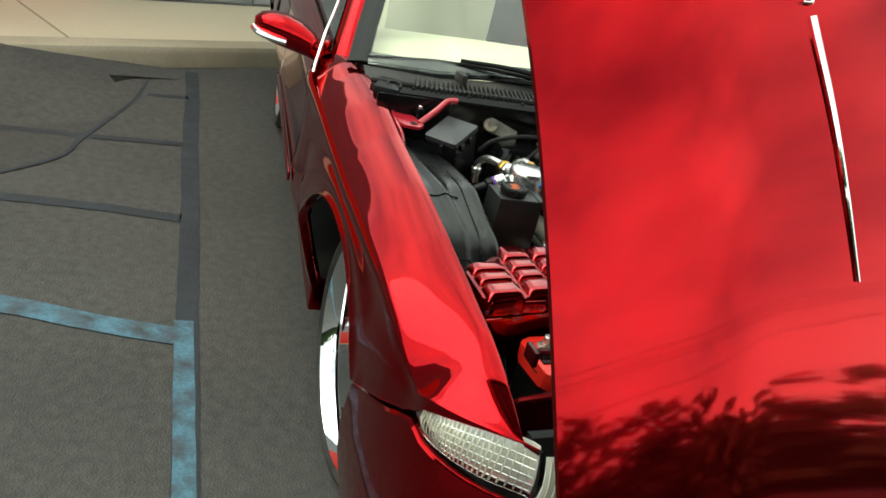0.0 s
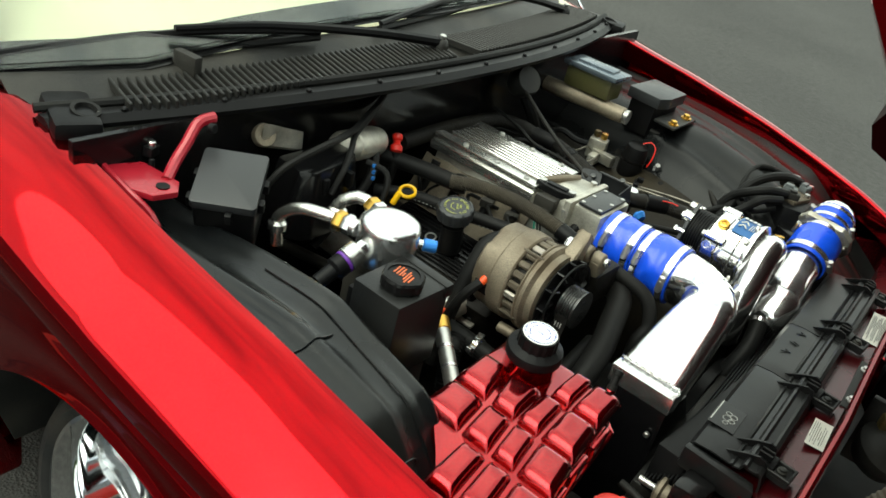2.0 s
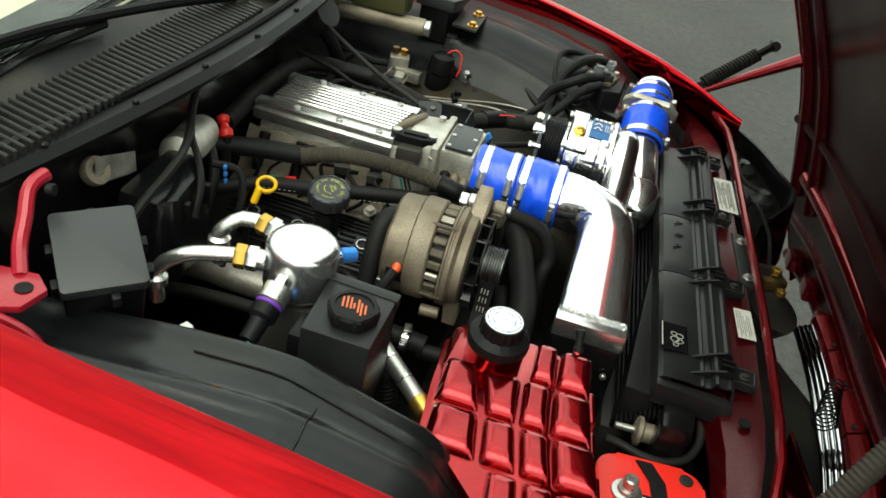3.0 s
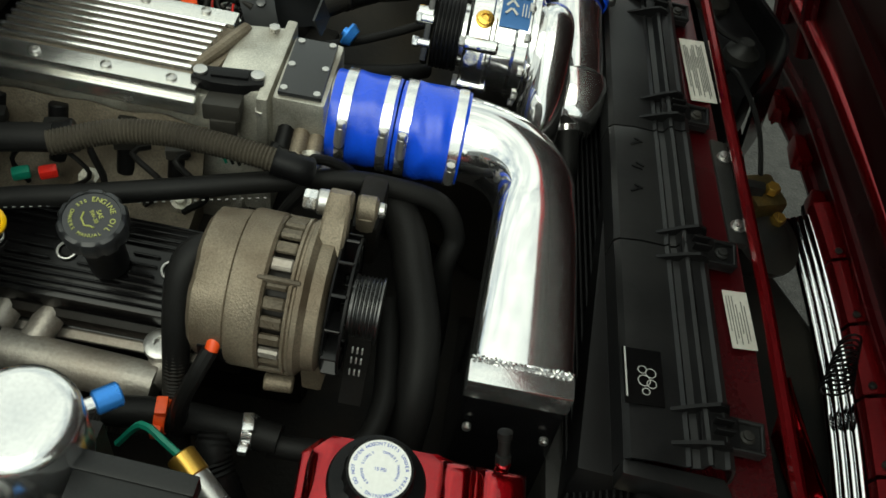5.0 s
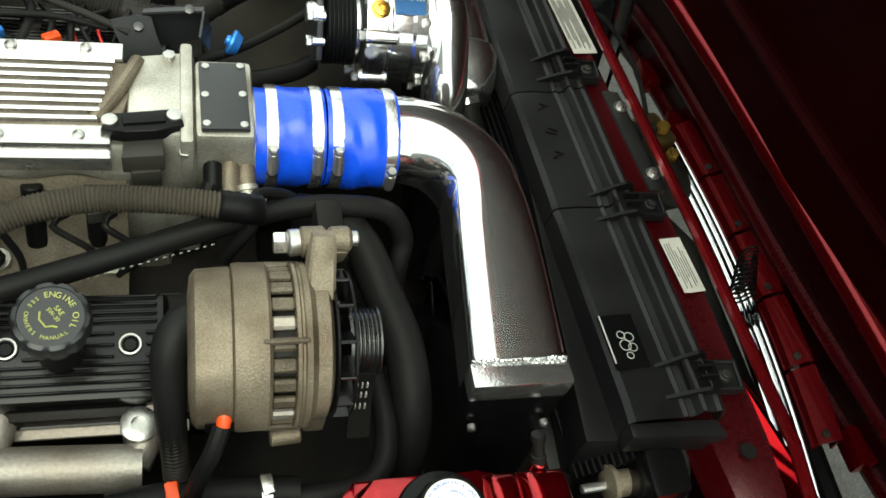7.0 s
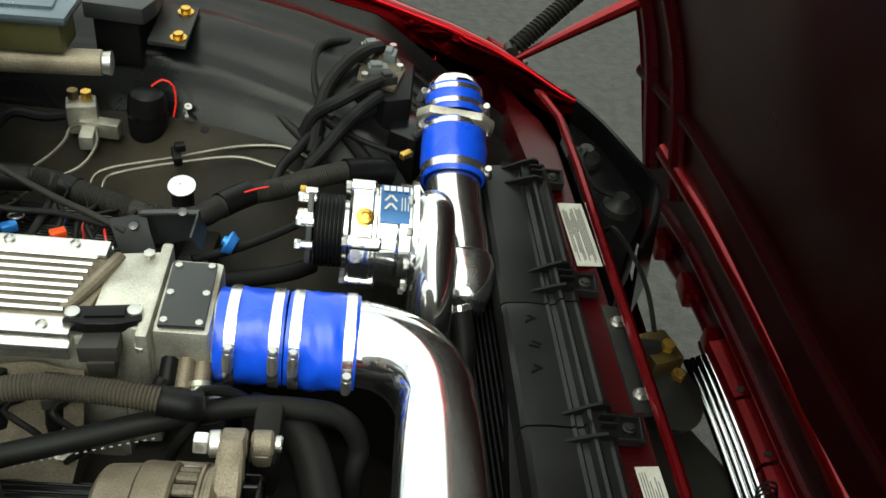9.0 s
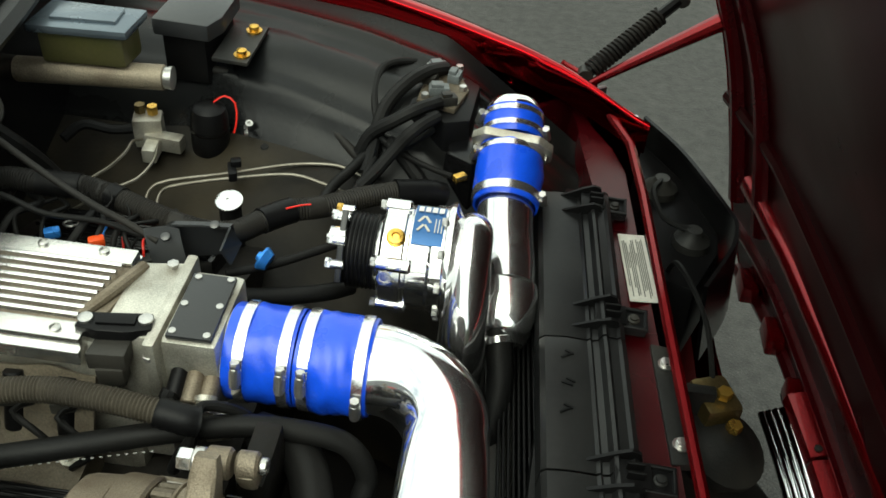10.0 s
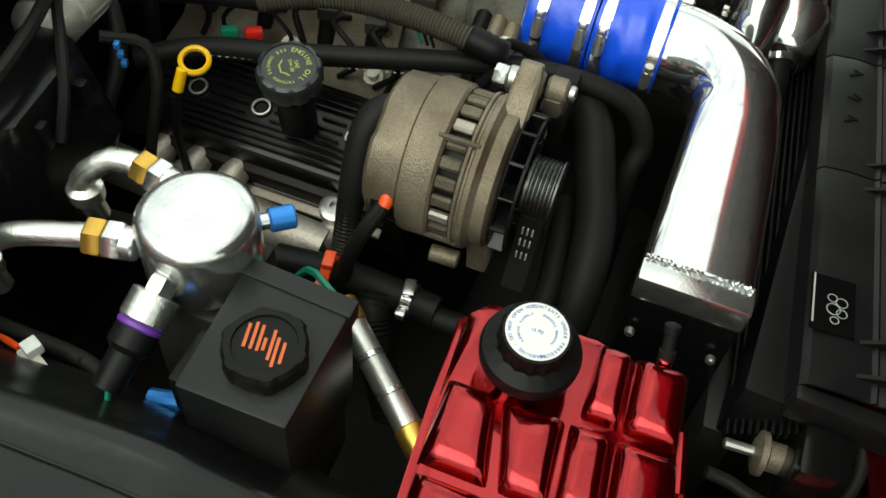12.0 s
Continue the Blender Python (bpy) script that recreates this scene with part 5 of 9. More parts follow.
def emission_label(c, sx, sy, rz, lines):
    bm = B()
    box(bm, (c[0], c[1], c[2]), (sx, sy, 0.0008), rz, 0)
    o = solo("sticker", bm, LABEL, "white information sticker on the radiator support", "sticker", "support stickers")
    rng = random.Random(int(c[1] * 100))
    mm = Matrix.Translation(c) @ Matrix.Rotation(radians(rz), 4, "Z")
    for i in range(lines):
        bm = B()
        w = rng.uniform(0.35, 0.85) * sy
        bmesh.ops.create_cube(bm, size=1.0, matrix=mm @ Matrix.Translation((-sx * 0.40 + sx * 0.8 * i / lines, (rng.random() - 0.5) * (sy * 0.9 - w), 0.0008)) @ Matrix.Diagonal((sx * 0.035, w, 0.0004, 1)))
        part("print", bm, PRINT_DARK, o)


emission_label((0.597, 0.270, 0.8015), 0.038, 0.140, 5, 12)
emission_label((0.6215, -0.176, 0.8035), 0.029, 0.080, 5, 7)


def horn():
    t = thing("horn", (0.715, 0.07, 0.62), "brass horn disc coloured black for shade, below a darkened yellow zinc latch", "horn")
    # brass horn lying in shadow: that shade is put in as black and dark colours
    bm = B()
    lathe(bm, (0.715, 0.055, 0.70), (0.3, -0.2, 1), [(0.02, -0.05), (0.045, -0.03), (0.055, 0), (0.055, 0.01), (0.035, 0.018), (0.02, 0.03), (0.008, 0.032)], 24)
    part("disc", bm, BLACK_DUSTY, t)
    bm = B()
    box(bm, (0.70, 0.10, 0.73), (0.05, 0.06, 0.05), 20, 0.008)
    part("latch", bm, BRASS, t)
    for p in ((0.705, 0.09, 0.76), (0.72, 0.06, 0.735)):
        bm = B()
        hexnut(bm, p, (p[0], p[1], p[2] + 0.012), 0.010)
        part("nut", bm, GOLD, t)
    bm = B()
    box(bm, (0.675, 0.09, 0.70), (0.04, 0.015, 0.14), 0, 0.003)
    part("bracket", bm, BLACK_DUSTY, t)
    bm = B()
    tube(bm, [(0.70, 0.10, 0.74), (0.69, 0.20, 0.78), (0.66, 0.30, 0.79), (0.66, 0.36, 0.72)], 0.004, 6)
    part("cable", bm, RUBBER, t)


horn()


def hood_spring(p0, p1, s):
    t = thing("hood_spring", p1, "black coil-sleeved bonnet spring strut" if s > 0 else "bonnet strut in a brown ribbed sleeve", "strut", "bonnet spring struts")
    bm = B()
    tube(bm, [p0, V(p0).lerp(V(p1), 0.5), p1], 0.010, 8)
    part("rod", bm, BLACK, t)
    bm = B()
    d = V(p1) - V(p0)
    u, w = frame_of(d)
    if s > 0:
        tube(bm, [V(p0) + d * (0.06 + 0.72 * k / 240) + (u * math.cos(k * 0.5) + w * math.sin(k * 0.5)) * 0.014 for k in range(241)], 0.0035, 5, smooth=False)
    else:
        tube(bm, [V(p0) + d * f for f in (0.03, 0.3, 0.6, 0.97)], 0.0150, 14, 0.002, 0.0016, 0.0065)
    part("sleeve", bm, CONDUIT if s > 0 else CONDUIT_GREY, t)
    for p in (p0, p1):
        bm = B()
        lathe(bm, V(p) - V((0, 0.012, 0)), (0, 1, 0), [(0.013, 0), (0.013, 0.024)], 12)
        part("end_eye", bm, BLACK_DUSTY, t)


hood_spring((0.515, 0.678, 0.866), (0.660, 0.778, 0.975), 1)
hood_spring((0.600, -0.698, 0.795), (0.760, -0.565, 1.090), -1)


def hood_arm(s):
    t = thing("hood_hinge_arm", (0.52, s * 0.70, 0.81), "candy red bonnet hinge arm", "hinge", "bonnet hinge arms")
    bm = B()
    a0, a1, a2 = ((0.515, 0.665, 0.850), (0.60, 0.668, 0.912), (0.71, 0.673, 0.988)) if s > 0 else ((0.590, -0.722, 0.792), (0.66, -0.68, 0.845), (0.80, -0.63, 0.992))
    tube(bm, [a0, a1, a2], (0.006, 0.015), 10)
    # matching arms; the passenger one gets the red darkened for shade
    part("arm", bm, PAINT_MID if s > 0 else PAINT_SHADED, t)
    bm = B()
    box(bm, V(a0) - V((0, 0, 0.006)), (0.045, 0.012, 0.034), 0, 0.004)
    part("foot", bm, PAINT_SHADED, t)


hood_arm(1)
hood_arm(-1)

# small coil spring between bonnet flange and grille
bm = B()
tube(bm, [(0.845 + 0.022 * math.cos(k * 0.55) * (1 - k / 260), -0.10 + 0.0004 * k, 0.60 + 0.05 * k / 100 + 0.022 * math.sin(k * 0.55)) for k in range(110)], 0.0018, 5, smooth=False)
solo("release_spring", bm, BLACK, "thin coil spring hanging under the bonnet edge", "spring")


def condenser():
    t = thing("radiator", (0.46, 0.03, 0.45), "black finned radiator behind the top cover", "radiator")
    bm = B()
    box(bm, (0.50, 0.05, 0.60), (0.05, 0.86, 0.34), -3.3, 0.004)
    part("core", bm, BLACK, t)
    bm = B()
    prism(bm, [(skew(0.415, y), y) for y in (-0.38, 0.46)] + [(skew(0.455, y), y) for y in (0.46, -0.38)], 0.52, 0.685, 0.006)
    part("fan_shroud", bm, BLACK_DUSTY, t)
    for k in range(11):
        bm = B()
        x, z = 0.432 + 0.0058 * k, 0.712 + 0.0046 * k
        prism(bm, [(skew(x, q), q) for q in (-0.395, 0.47)] + [(skew(x + 0.0030, q), q) for q in (0.47, -0.395)], z - 0.012, z, 0.0008)
        part("seal_rib", bm, BLACK, t)
    bm = B()
    lathe(bm, (0.415, 0.02, 0.53), (-1, 0, 0), [(0.165, 0), (0.165, 0.02), (0.15, 0.02), (0.15, 0)], 40, False, False)
    part("fan_ring", bm, BLACK, t)
    for k in range(7):
        a = 2 * math.pi * k / 7
        bm = B()
        c = V((0.40, 0.02 + 0.085 * math.cos(a), 0.53 + 0.085 * math.sin(a)))
        box(bm, None, (0.004, 0.12, 0.05), 0, 0.0015, Matrix.Translation(c) @ Matrix.Rotation(a, 4, "X") @ Matrix.Rotation(radians(25), 4, "Y"))
        part("fan_blade", bm, BLACK, t)


condenser()


# ================= engine =================
def engine():
    t = thing("engine", (-0.08, 0, 0.42), "V8 engine with black valve covers and cast heads", "engine")
    bm = B()
    box(bm, (-0.10, 0, 0.56), (0.46, 0.36, 0.30), 0, 0.02)
    part("block", bm, GREASE, t)
    for s in (-1, 1):
        bm = B()
        box(bm, None, (0.36, 0.13, 0.12), 0, 0.01, Matrix.Translation((-0.11, s * 0.215, 0.69)) @ Matrix.Rotation(radians(s * -18), 4, "X"))
        part("cylinder_head", bm, GREASE, t)
    return t


ENGINE = engine()
VC = Matrix.Translation((-0.105, -0.235, 0.765)) @ Matrix.Rotation(radians(16), 4, "X")


def valve_cover(m, mirrored=False):
    t = thing("valve_cover", tuple(m.translation), "gloss black finned valve cover with oily edges", "cover", "valve covers")
    bm = B()
    L, W = 0.136, 0.062
    lo = [(-L - 0.008, -W - 0.008), (L + 0.008, -W - 0.008), (L + 0.008, W + 0.008), (-L - 0.008, W + 0.008)]
    prism(bm, lo, -0.055, -0.045, 0.002, m)
    prism(bm, [(-L, -W), (L, -W), (L, W), (-L, W)], -0.045, 0.006, 0.007, m, [(-L + 0.008, -W + 0.008), (L - 0.008, -W + 0.008), (L - 0.008, W - 0.008), (-L + 0.008, W - 0.008)])
    part("shell", bm, BLACK_GLOSS, t)
    for k in range(4):
        y = -W + 0.016 + 0.0085 * k
        bm = B()
        box(bm, None, (2 * L - 0.03, 0.0035, 0.006), 0, 0.0012, m @ Matrix.Translation((0, y, 0.008)), 1)
        part("fin", bm, BLACK_GLOSS, t)
        bm = B()
        box(bm, None, (2 * L - 0.03, 0.0035, 0.006), 0, 0.0012, m @ Matrix.Translation((0, W - 0.012 - 0.0085 * k, 0.008)), 1)
        part("fin", bm, BLACK_GLOSS, t)
    for x in (-0.10, -0.02, 0.095):
        for dx in (-0.030, 0.030):
            for k in range(3):
                bm = B()
                box(bm, None, (0.030, 0.0035, 0.005), 0, 0.0012, m @ Matrix.Translation((x + dx, -0.012 + 0.012 * k, 0.008)), 1)
                part("fin", bm, BLACK_GLOSS, t)
        bm = B()
        tube(bm, [m @ V((x + 0.010 * math.cos(a), 0.010 * math.sin(a), 0.009)) for a in [k * math.pi / 10 for k in range(21)]], 0.0016, 6, smooth=False)
        part("bolt_ring", bm, STEEL, t, "bright ring round the cover bolt")
        bm = B()
        cyl(bm, m @ V((x, 0, 0.0)), m @ V((x, 0, 0.008)), 0.0075, 12)
        part("bolt", bm, BLACK, t)
    bm = B()
    box(bm, None, (2 * L + 0.03, 0.012, 0.006), 0, 0.001, m @ Matrix.Translation((0, -W - 0.012, -0.056)), 1)
    part("gasket_edge", bm, RUSTY, t)
    return t


valve_cover(VC)
valve_cover(Matrix.Translation((-0.105, 0.235, 0.765)) @ Matrix.Rotation(radians(-16), 4, "X") @ Matrix.Rotation(math.pi, 4, "Z"))


def oil_cap():
    c, ax = V((-0.070, -0.262, 0.852)), V((0.05, -0.22, 1)).normalized()
    t = thing("oil_filler_cap", tuple(c - ax * 0.06), "black ribbed engine oil filler cap with yellow-green lettering", "cap")
    bm = B()
    lathe(bm, c - ax * 0.075, ax, [(0.021, 0), (0.021, 0.06), (0.026, 0.066)], 20)
    part("neck", bm, BLACK, t)
    bm = B()
    u, w = frame_of(ax)
    rs = []
    for r, h in ((0.028, 0.0), (0.0335, 0.004), (0.0345, 0.021), (0.032, 0.0265), (0.028, 0.028), (0.0275, 0.0265), (0.001, 0.0265)):
        rs.append([c + ax * h + (u * math.cos(2 * math.pi * i / 72) + w * math.sin(2 * math.pi * i / 72)) * (r - (0.0018 if r > 0.030 and math.cos(10 * 2 * math.pi * i / 72) > 0.55 else 0)) for i in range(72)])
    rings(bm, rs)
    part("cap", bm, BLACK_SATIN, t)
    right = V((1, 0, 0)); right = (right - ax * right.dot(ax)).normalized()
    upv = ax.cross(right)
    face = Matrix.Translation(c + ax * 0.0272) @ Matrix((right, upv, ax)).transposed().to_4x4() @ Matrix.Rotation(radians(-52), 4, "Z") @ Matrix.Diagonal((0.9, 0.9, 1, 1))
    arc_words("ENGINE OIL", 0.0225, 0.0085, 90, -14.5, face, PRINT_GREEN, t)
    arc_words("SEE OWNERS MANUAL", 0.0225, 0.0058, 270, 11.5, face, PRINT_GREEN, t, flip=True)
    flat_text("SAE", 0.007, face @ Matrix.Translation((0, 0.009, 0)), PRINT_GREEN, "lettering", t)
    flat_text("5W-30", 0.006, face @ Matrix.Translation((0, 0.0025, 0)), PRINT_GREEN, "lettering", t)
    bm = B()
    tube(bm, [face @ V(p) for p in ((-0.010, -0.005, 0), (-0.004, -0.010, 0), (0.006, -0.010, 0), (0.009, -0.005, 0), (0.013, -0.002, 0))], 0.0009, 4, smooth=False)
    part("oil_can_mark", bm, PRINT_GREEN, t)


def arc_words(words, r, size, mid, step, face, material, parent, flip=False):
    """Letters set round a circle."""
    n = len(words)
    for i, ch in enumerate(words):
        if ch == " ":
            continue
        a = radians(mid + step * (i - (n - 1) / 2))
        turn = a - math.pi / 2 if not flip else a + math.pi / 2
        flat_text(ch, size, face @ Matrix.Translation((r * math.cos(a), r * math.sin(a), 0)) @ Matrix.Rotation(turn, 4, "Z"), material, "lettering", parent)


oil_cap()


def dipstick():
    c = V((-0.166, -0.287, 0.868))
    t = thing("dipstick", (-0.17, -0.30, 0.70), "yellow ring-handled oil dipstick", "dipstick")
    bm = B()
    lathe(bm, c - V((0, 0, 0.004)), (0.15, -0.35, 1), [(0.0115, 0), (0.0122, 0.003), (0.0145, 0.0042), (0.0170, 0.002), (0.0170, -0.002), (0.0145, -0.0042), (0.0122, -0.003), (0.0115, 0)], 24, False, False)
    part("ring", bm, YELLOW, t)
    bm = B()
    cyl(bm, c + V((-0.005, -0.015, -0.004)), c + V((-0.009, -0.026, -0.028)), 0.006, 12)
    part("stem", bm, YELLOW, t)
    bm = B()
    tube(bm, [c + V((-0.010, -0.030, -0.03)), c + V((-0.012, -0.036, -0.09)), c + V((-0.01, -0.03, -0.19))], 0.005, 8)
    part("guide_tube", bm, BLACK, t)


dipstick()


def intake_manifold():
    t = thing("intake_manifold", (-0.10, 0, 0.72), "cast aluminium intake manifold with finned top and bright fuel rails", "manifold")
    bm = B()
    prism(bm, [(-0.285, -0.10), (0.03, -0.10), (0.03, 0.10), (-0.285, 0.10)], 0.70, 0.876, 0.012, None, [(-0.275, -0.062), (0.02, -0.062), (0.02, 0.062), (-0.275, 0.062)])
    part("plenum", bm, CAST, t)
    bm = B()
    prism(bm, [(-0.265, -0.048), (-0.020, -0.048), (0.0, 0.048), (-0.265, 0.048)], 0.874, 0.888, 0.003)
    part("top_pad", bm, CAST_DARK, t)
    for k in range(8):
        y = -0.042 + 0.012 * k
        bm = B()
        box(bm, ((-0.268 - 0.035 + 0.0006 * k) / 2 + 0.008 * k / 8, y, 0.892), (0.225 + 0.012 * k / 8, 0.0048, 0.010), 0, 0.0012, None, 1)
        part("fin", bm, BRUSHED, t)
    bm = B()
    tube(bm, [(-0.003, 0.050, 0.889), (-0.010, 0.028, 0.892), (-0.026, -0.010, 0.892), (-0.044, -0.040, 0.888)], (0.0085, 0.007), 10)
    part("pad_edge", bm, CAST_DARK, t)
    for s, x0, x1 in ((-1, -0.285, -0.026), (1, -0.275, -0.018)):
        y = s * 0.062
        bm = B()
        box(bm, ((x0 + x1) / 2, y, 0.881), (x1 - x0, 0.026, 0.022), 0, 0.003)
        rail = part("fuel_rail", bm, MACHINED, t, "bright machined fuel rail cover")
        bm = B()
        box(bm, ((x0 + x1) / 2, y + s * 0.015, 0.868), (x1 - x0, 0.010, 0.020), 0, 0.003)
        part("rail_edge", bm, MACHINED, rail)
        for x in (-0.21, -0.13, -0.056):
            bm = B()
            lathe(bm, (x, y + s * 0.002, 0.892), (0, 0, 1), [(0.0062, 0), (0.0062, 0.003), (0.004, 0.004), (0.004, 0.0025), (0.001, 0.0025)], 12)
            part("rail_bolt", bm, STEEL, rail)
        for x in (-0.255, -0.185, -0.105, -0.045):
            bm = B()
            cyl(bm, (x, s * 0.085, 0.84), (x, s * 0.112, 0.775), 0.011, 12)
            part("injector", bm, BLACK, t)
            bm = B()
            box(bm, (x + 0.004, s * 0.108, 0.825), (0.026, 0.018, 0.016), 15, 0.003)
            part("injector_plug", bm, BLACK_DUSTY, t)
            bm = B()
            prism(bm, [(x - 0.027, s * 0.10), (x + 0.027, s * 0.10), (x + 0.022, s * 0.185), (x - 0.022, s * 0.185)], 0.68, 0.76, 0.008, None, [(x - 0.022, s * 0.085), (x + 0.022, s * 0.085), (x + 0.020, s * 0.16), (x - 0.020, s * 0.16)])
            part("runner", bm, CAST_GRIMY, t)
    bm = B()
    sheet(bm, [[(x, y + 0.002 * math.sin(x * 60), z + 0.003 * math.sin(x * 75)) for y, z in ((-0.080, 0.845), (-0.098, 0.815), (-0.112, 0.785), (-0.130, 0.770), (-0.172, 0.762), (-0.180, 0.74))] for x in [-0.29 + 0.012 * k for k in range(24)]], 0.006)
    part("casting_side", bm, CAST_GRIMY, t, "brown-stained cast manifold side")
    bm = B()
    prism(bm, [(-0.02, -0.085), (0.062, -0.085), (0.062, 0.085), (-0.02, 0.085)], 0.72, 0.892, 0.008, None, [(-0.012, -0.052), (0.056, -0.064), (0.056, 0.068), (-0.012, 0.056)])
    part("front_housing", bm, CAST, t)
    bm = B()
    box(bm, (0.048, 0.0, 0.845), (0.014, 0.150, 0.104), 0, 0.005)
    part("flange", bm, CAST, t)
    for p in ((0.03, 0.055, 0.892), (0.046, -0.070, 0.872)):
        bm = B()
        lathe(bm, p, (0, 0, 1), [(0.007, 0), (0.007, 0.005), (0.004, 0.006)], 6)
        part("bolt", bm, STEEL, t)
    # vacuum sensor on the passenger side
    bm = B()
    prism(bm, [(-0.036, -0.062), (-0.030, -0.040), (0.040, -0.030), (0.046, -0.054), (0.020, -0.062), (-0.010, -0.066)], 0.884, 0.900, 0.003)
    box(bm, (0.006, -0.048, 0.901), (0.042, 0.014, 0.005), 7, 0.0015)
    sensor = part("vacuum_sensor", bm, BLACK, t, "black plastic pressure sensor")
    for x, y in ((-0.027, -0.051), (0.036, -0.042)):
        bm = B()
        lathe(bm, (x, y, 0.900), (0, 0, 1), [(0.008, 0), (0.008, 0.003), (0.005, 0.004)], 12)
        part("screw", bm, STEEL, sensor)
    bm = B()
    prism(bm, [(-0.016, -0.088), (-0.014, -0.060), (0.024, -0.056), (0.026, -0.084)], 0.862, 0.886, 0.003)
    box(bm, (0.006, -0.078, 0.852), (0.030, 0.022, 0.026), 7, 0.003)
    part("plug", bm, BLACK_DUSTY, sensor)
    for k in range(3):
        bm = B()
        tube(bm, [(0.0 + 0.006 * k, -0.082, 0.842), (0.002 + 0.007 * k, -0.092, 0.832), (0.012 + 0.008 * k, -0.098, 0.810)], 0.0018, 6)
        part("plug_wire", bm, (GREEN, RUBBER, RUBBER)[k], sensor)
    # side tab with bolt seen beside the rail
    for p in ((-0.14, -0.135, 0.782), (-0.03, -0.14, 0.778)):
        bm = B()
        lathe(bm, p, (0, -0.3, 1), [(0.012, -0.02), (0.012, 0.0), (0.007, 0.0), (0.007, 0.008)], 10)
        part("boss", bm, CAST, t)


intake_manifold()


def throttle_body():
    t = thing("throttle_unit", (0.085, 0, 0.78), "cast aluminium throttle unit with a black top plate", "throttle body")
    bm = B()
    box(bm, (0.087, -0.006, 0.840), (0.062, 0.116, 0.108), 0, 0.008)
    part("housing", bm, CAST, t)
    bm = B()
    box(bm, (0.0865, -0.009, 0.8975), (0.050, 0.100, 0.006), 1, 0.0015)
    pl = part("top_plate", bm, BLACK_SATIN, t, "flat black coolant plate")
    for x, y in ((0.068, 0.034), (0.105, 0.036), (0.068, -0.052), (0.106, -0.053), (0.067, -0.010), (0.106, -0.008)):
        bm = B()
        lathe(bm, (x, y, 0.9003), (0, 0, 1), [(0.0042, 0), (0.0042, 0.0015), (0.002, 0.002)], 10)
        part("screw", bm, STEEL, pl)
    bm = B()
    cyl(bm, (0.112, -0.01, 0.838), (0.128, -0.01, 0.838), 0.053, 32)
    part("snout", bm, CAST, t)
    for x, y, z in ((0.074, -0.070, 0.852), (0.092, -0.072, 0.850), (0.109, -0.070, 0.846)):
        bm = B()
        cyl(bm, (x, y + 0.02, z), (x, y - 0.020, z - 0.018), 0.0105, 12)
        part("vacuum_nipple", bm, CAST_DARK if x > 0.08 else BLACK, t)
    bm = B()
    box(bm, (0.118, -0.085, 0.80), (0.03, 0.035, 0.03), 20, 0.006)
    part("air_valve", bm, CAST, t)
    bm = B()
    tube(bm, [(0.072, -0.086, 0.843), (0.068, -0.096, 0.834), (0.066, -0.100, 0.815)], 0.0100, 10)
    part("rubber_elbow", bm, RUBBER, t)
    bm = B()
    lathe(bm, (0.109, -0.084, 0.838), (0.1, -0.8, -0.4), [(0.0125, 0), (0.0125, 0.006), (0.010, 0.006), (0.010, 0.018), (0.006, 0.020)], 14)
    part("idle_screw", bm, CAST, t)


throttle_body()


def coupler(name_group, a, b, r, lump=0.002, bulge=0.003):
    """A blue silicone sleeve, slightly lumpy between its clamps."""
    a, b = V(a), V(b)
    d = (b - a)
    u, w = frame_of(d)
    n, rows = 40, []
    for k in range(15):
        f = k / 14
        ring = []
        for i in range(n):
            q = 2 * math.pi * i / n
            rr = r + bulge * math.sin(math.pi * f) + lump * noise.noise((math.cos(q) * 2.2 + f * 3 + a.x * 9, math.sin(q) * 2.2, f * 4 + a.y * 7)) * (1 if 0 < k < 14 else 0.4)
            ring.append(a + d * f + (u * math.cos(q) + w * math.sin(q)) * rr)
        rows.append(ring)
    inner = [[c + (p - c) * 0.93 for p in ring] for ring, c in ((rows[-1], b), (rows[0], a))]
    bm = B()
    rings(bm, [inner[1]] + rows + [inner[0]], False, False)
    return solo("silicone_coupler", bm, SILICONE, "bright blue silicone hose coupler", "coupler", name_group, angle=60)


coupler("blue couplers", (0.119, -0.010, 0.838), (0.1955, -0.010, 0.838), 0.0555, 0.004, 0.001)
coupler("blue couplers", (0.198, -0.010, 0.838), (0.279, -0.011, 0.838), 0.0555, 0.005, 0.003)


def hose_clamp(c, axis, r, screw, w=0.013):
    """A steel band with its worm screw. screw: the way from the middle to the screw."""
    c, ax, sv = V(c), V(axis).normalized(), V(screw)
    sv = (sv - ax * sv.dot(ax)).normalized()
    t = thing("hose_clamp", tuple(c), "stainless steel worm-drive hose clamp on a blue coupler", "clamp", "hose clamps")
    bm = B()
    lathe(bm, c - ax * w / 2, ax, [(r - 0.001, 0), (r + 0.0012, 0.0005), (r + 0.0014, w / 2), (r + 0.0012, w - 0.0005), (r - 0.001, w)], 40, False, False)
    part("band", bm, BRUSHED, t)
    tang = ax.cross(sv)
    bm = B()
    p = c + sv * (r + 0.005)
    cyl(bm, p - tang * 0.014, p + tang * 0.012, 0.0055, 10)
    part("screw", bm, STEEL, t)
    bm = B()
    hexnut(bm, p - tang * 0.020, p - tang * 0.013, 0.0058)
    part("screw_head", bm, STEEL, t)
    bm = B()
    box(bm, None, (w * 0.95, 0.018, 0.007), 0, 0.001, Matrix.Translation(c + sv * (r + 0.003)) @ Matrix((ax, tang, sv)).transposed().to_4x4(), 1)
    part("housing", bm, STEEL, t)


for x in (0.137, 0.186, 0.2085):
    hose_clamp((x, -0.010, 0.838), (1, 0, 0), 0.0575, (0, -0.92, 0.30))
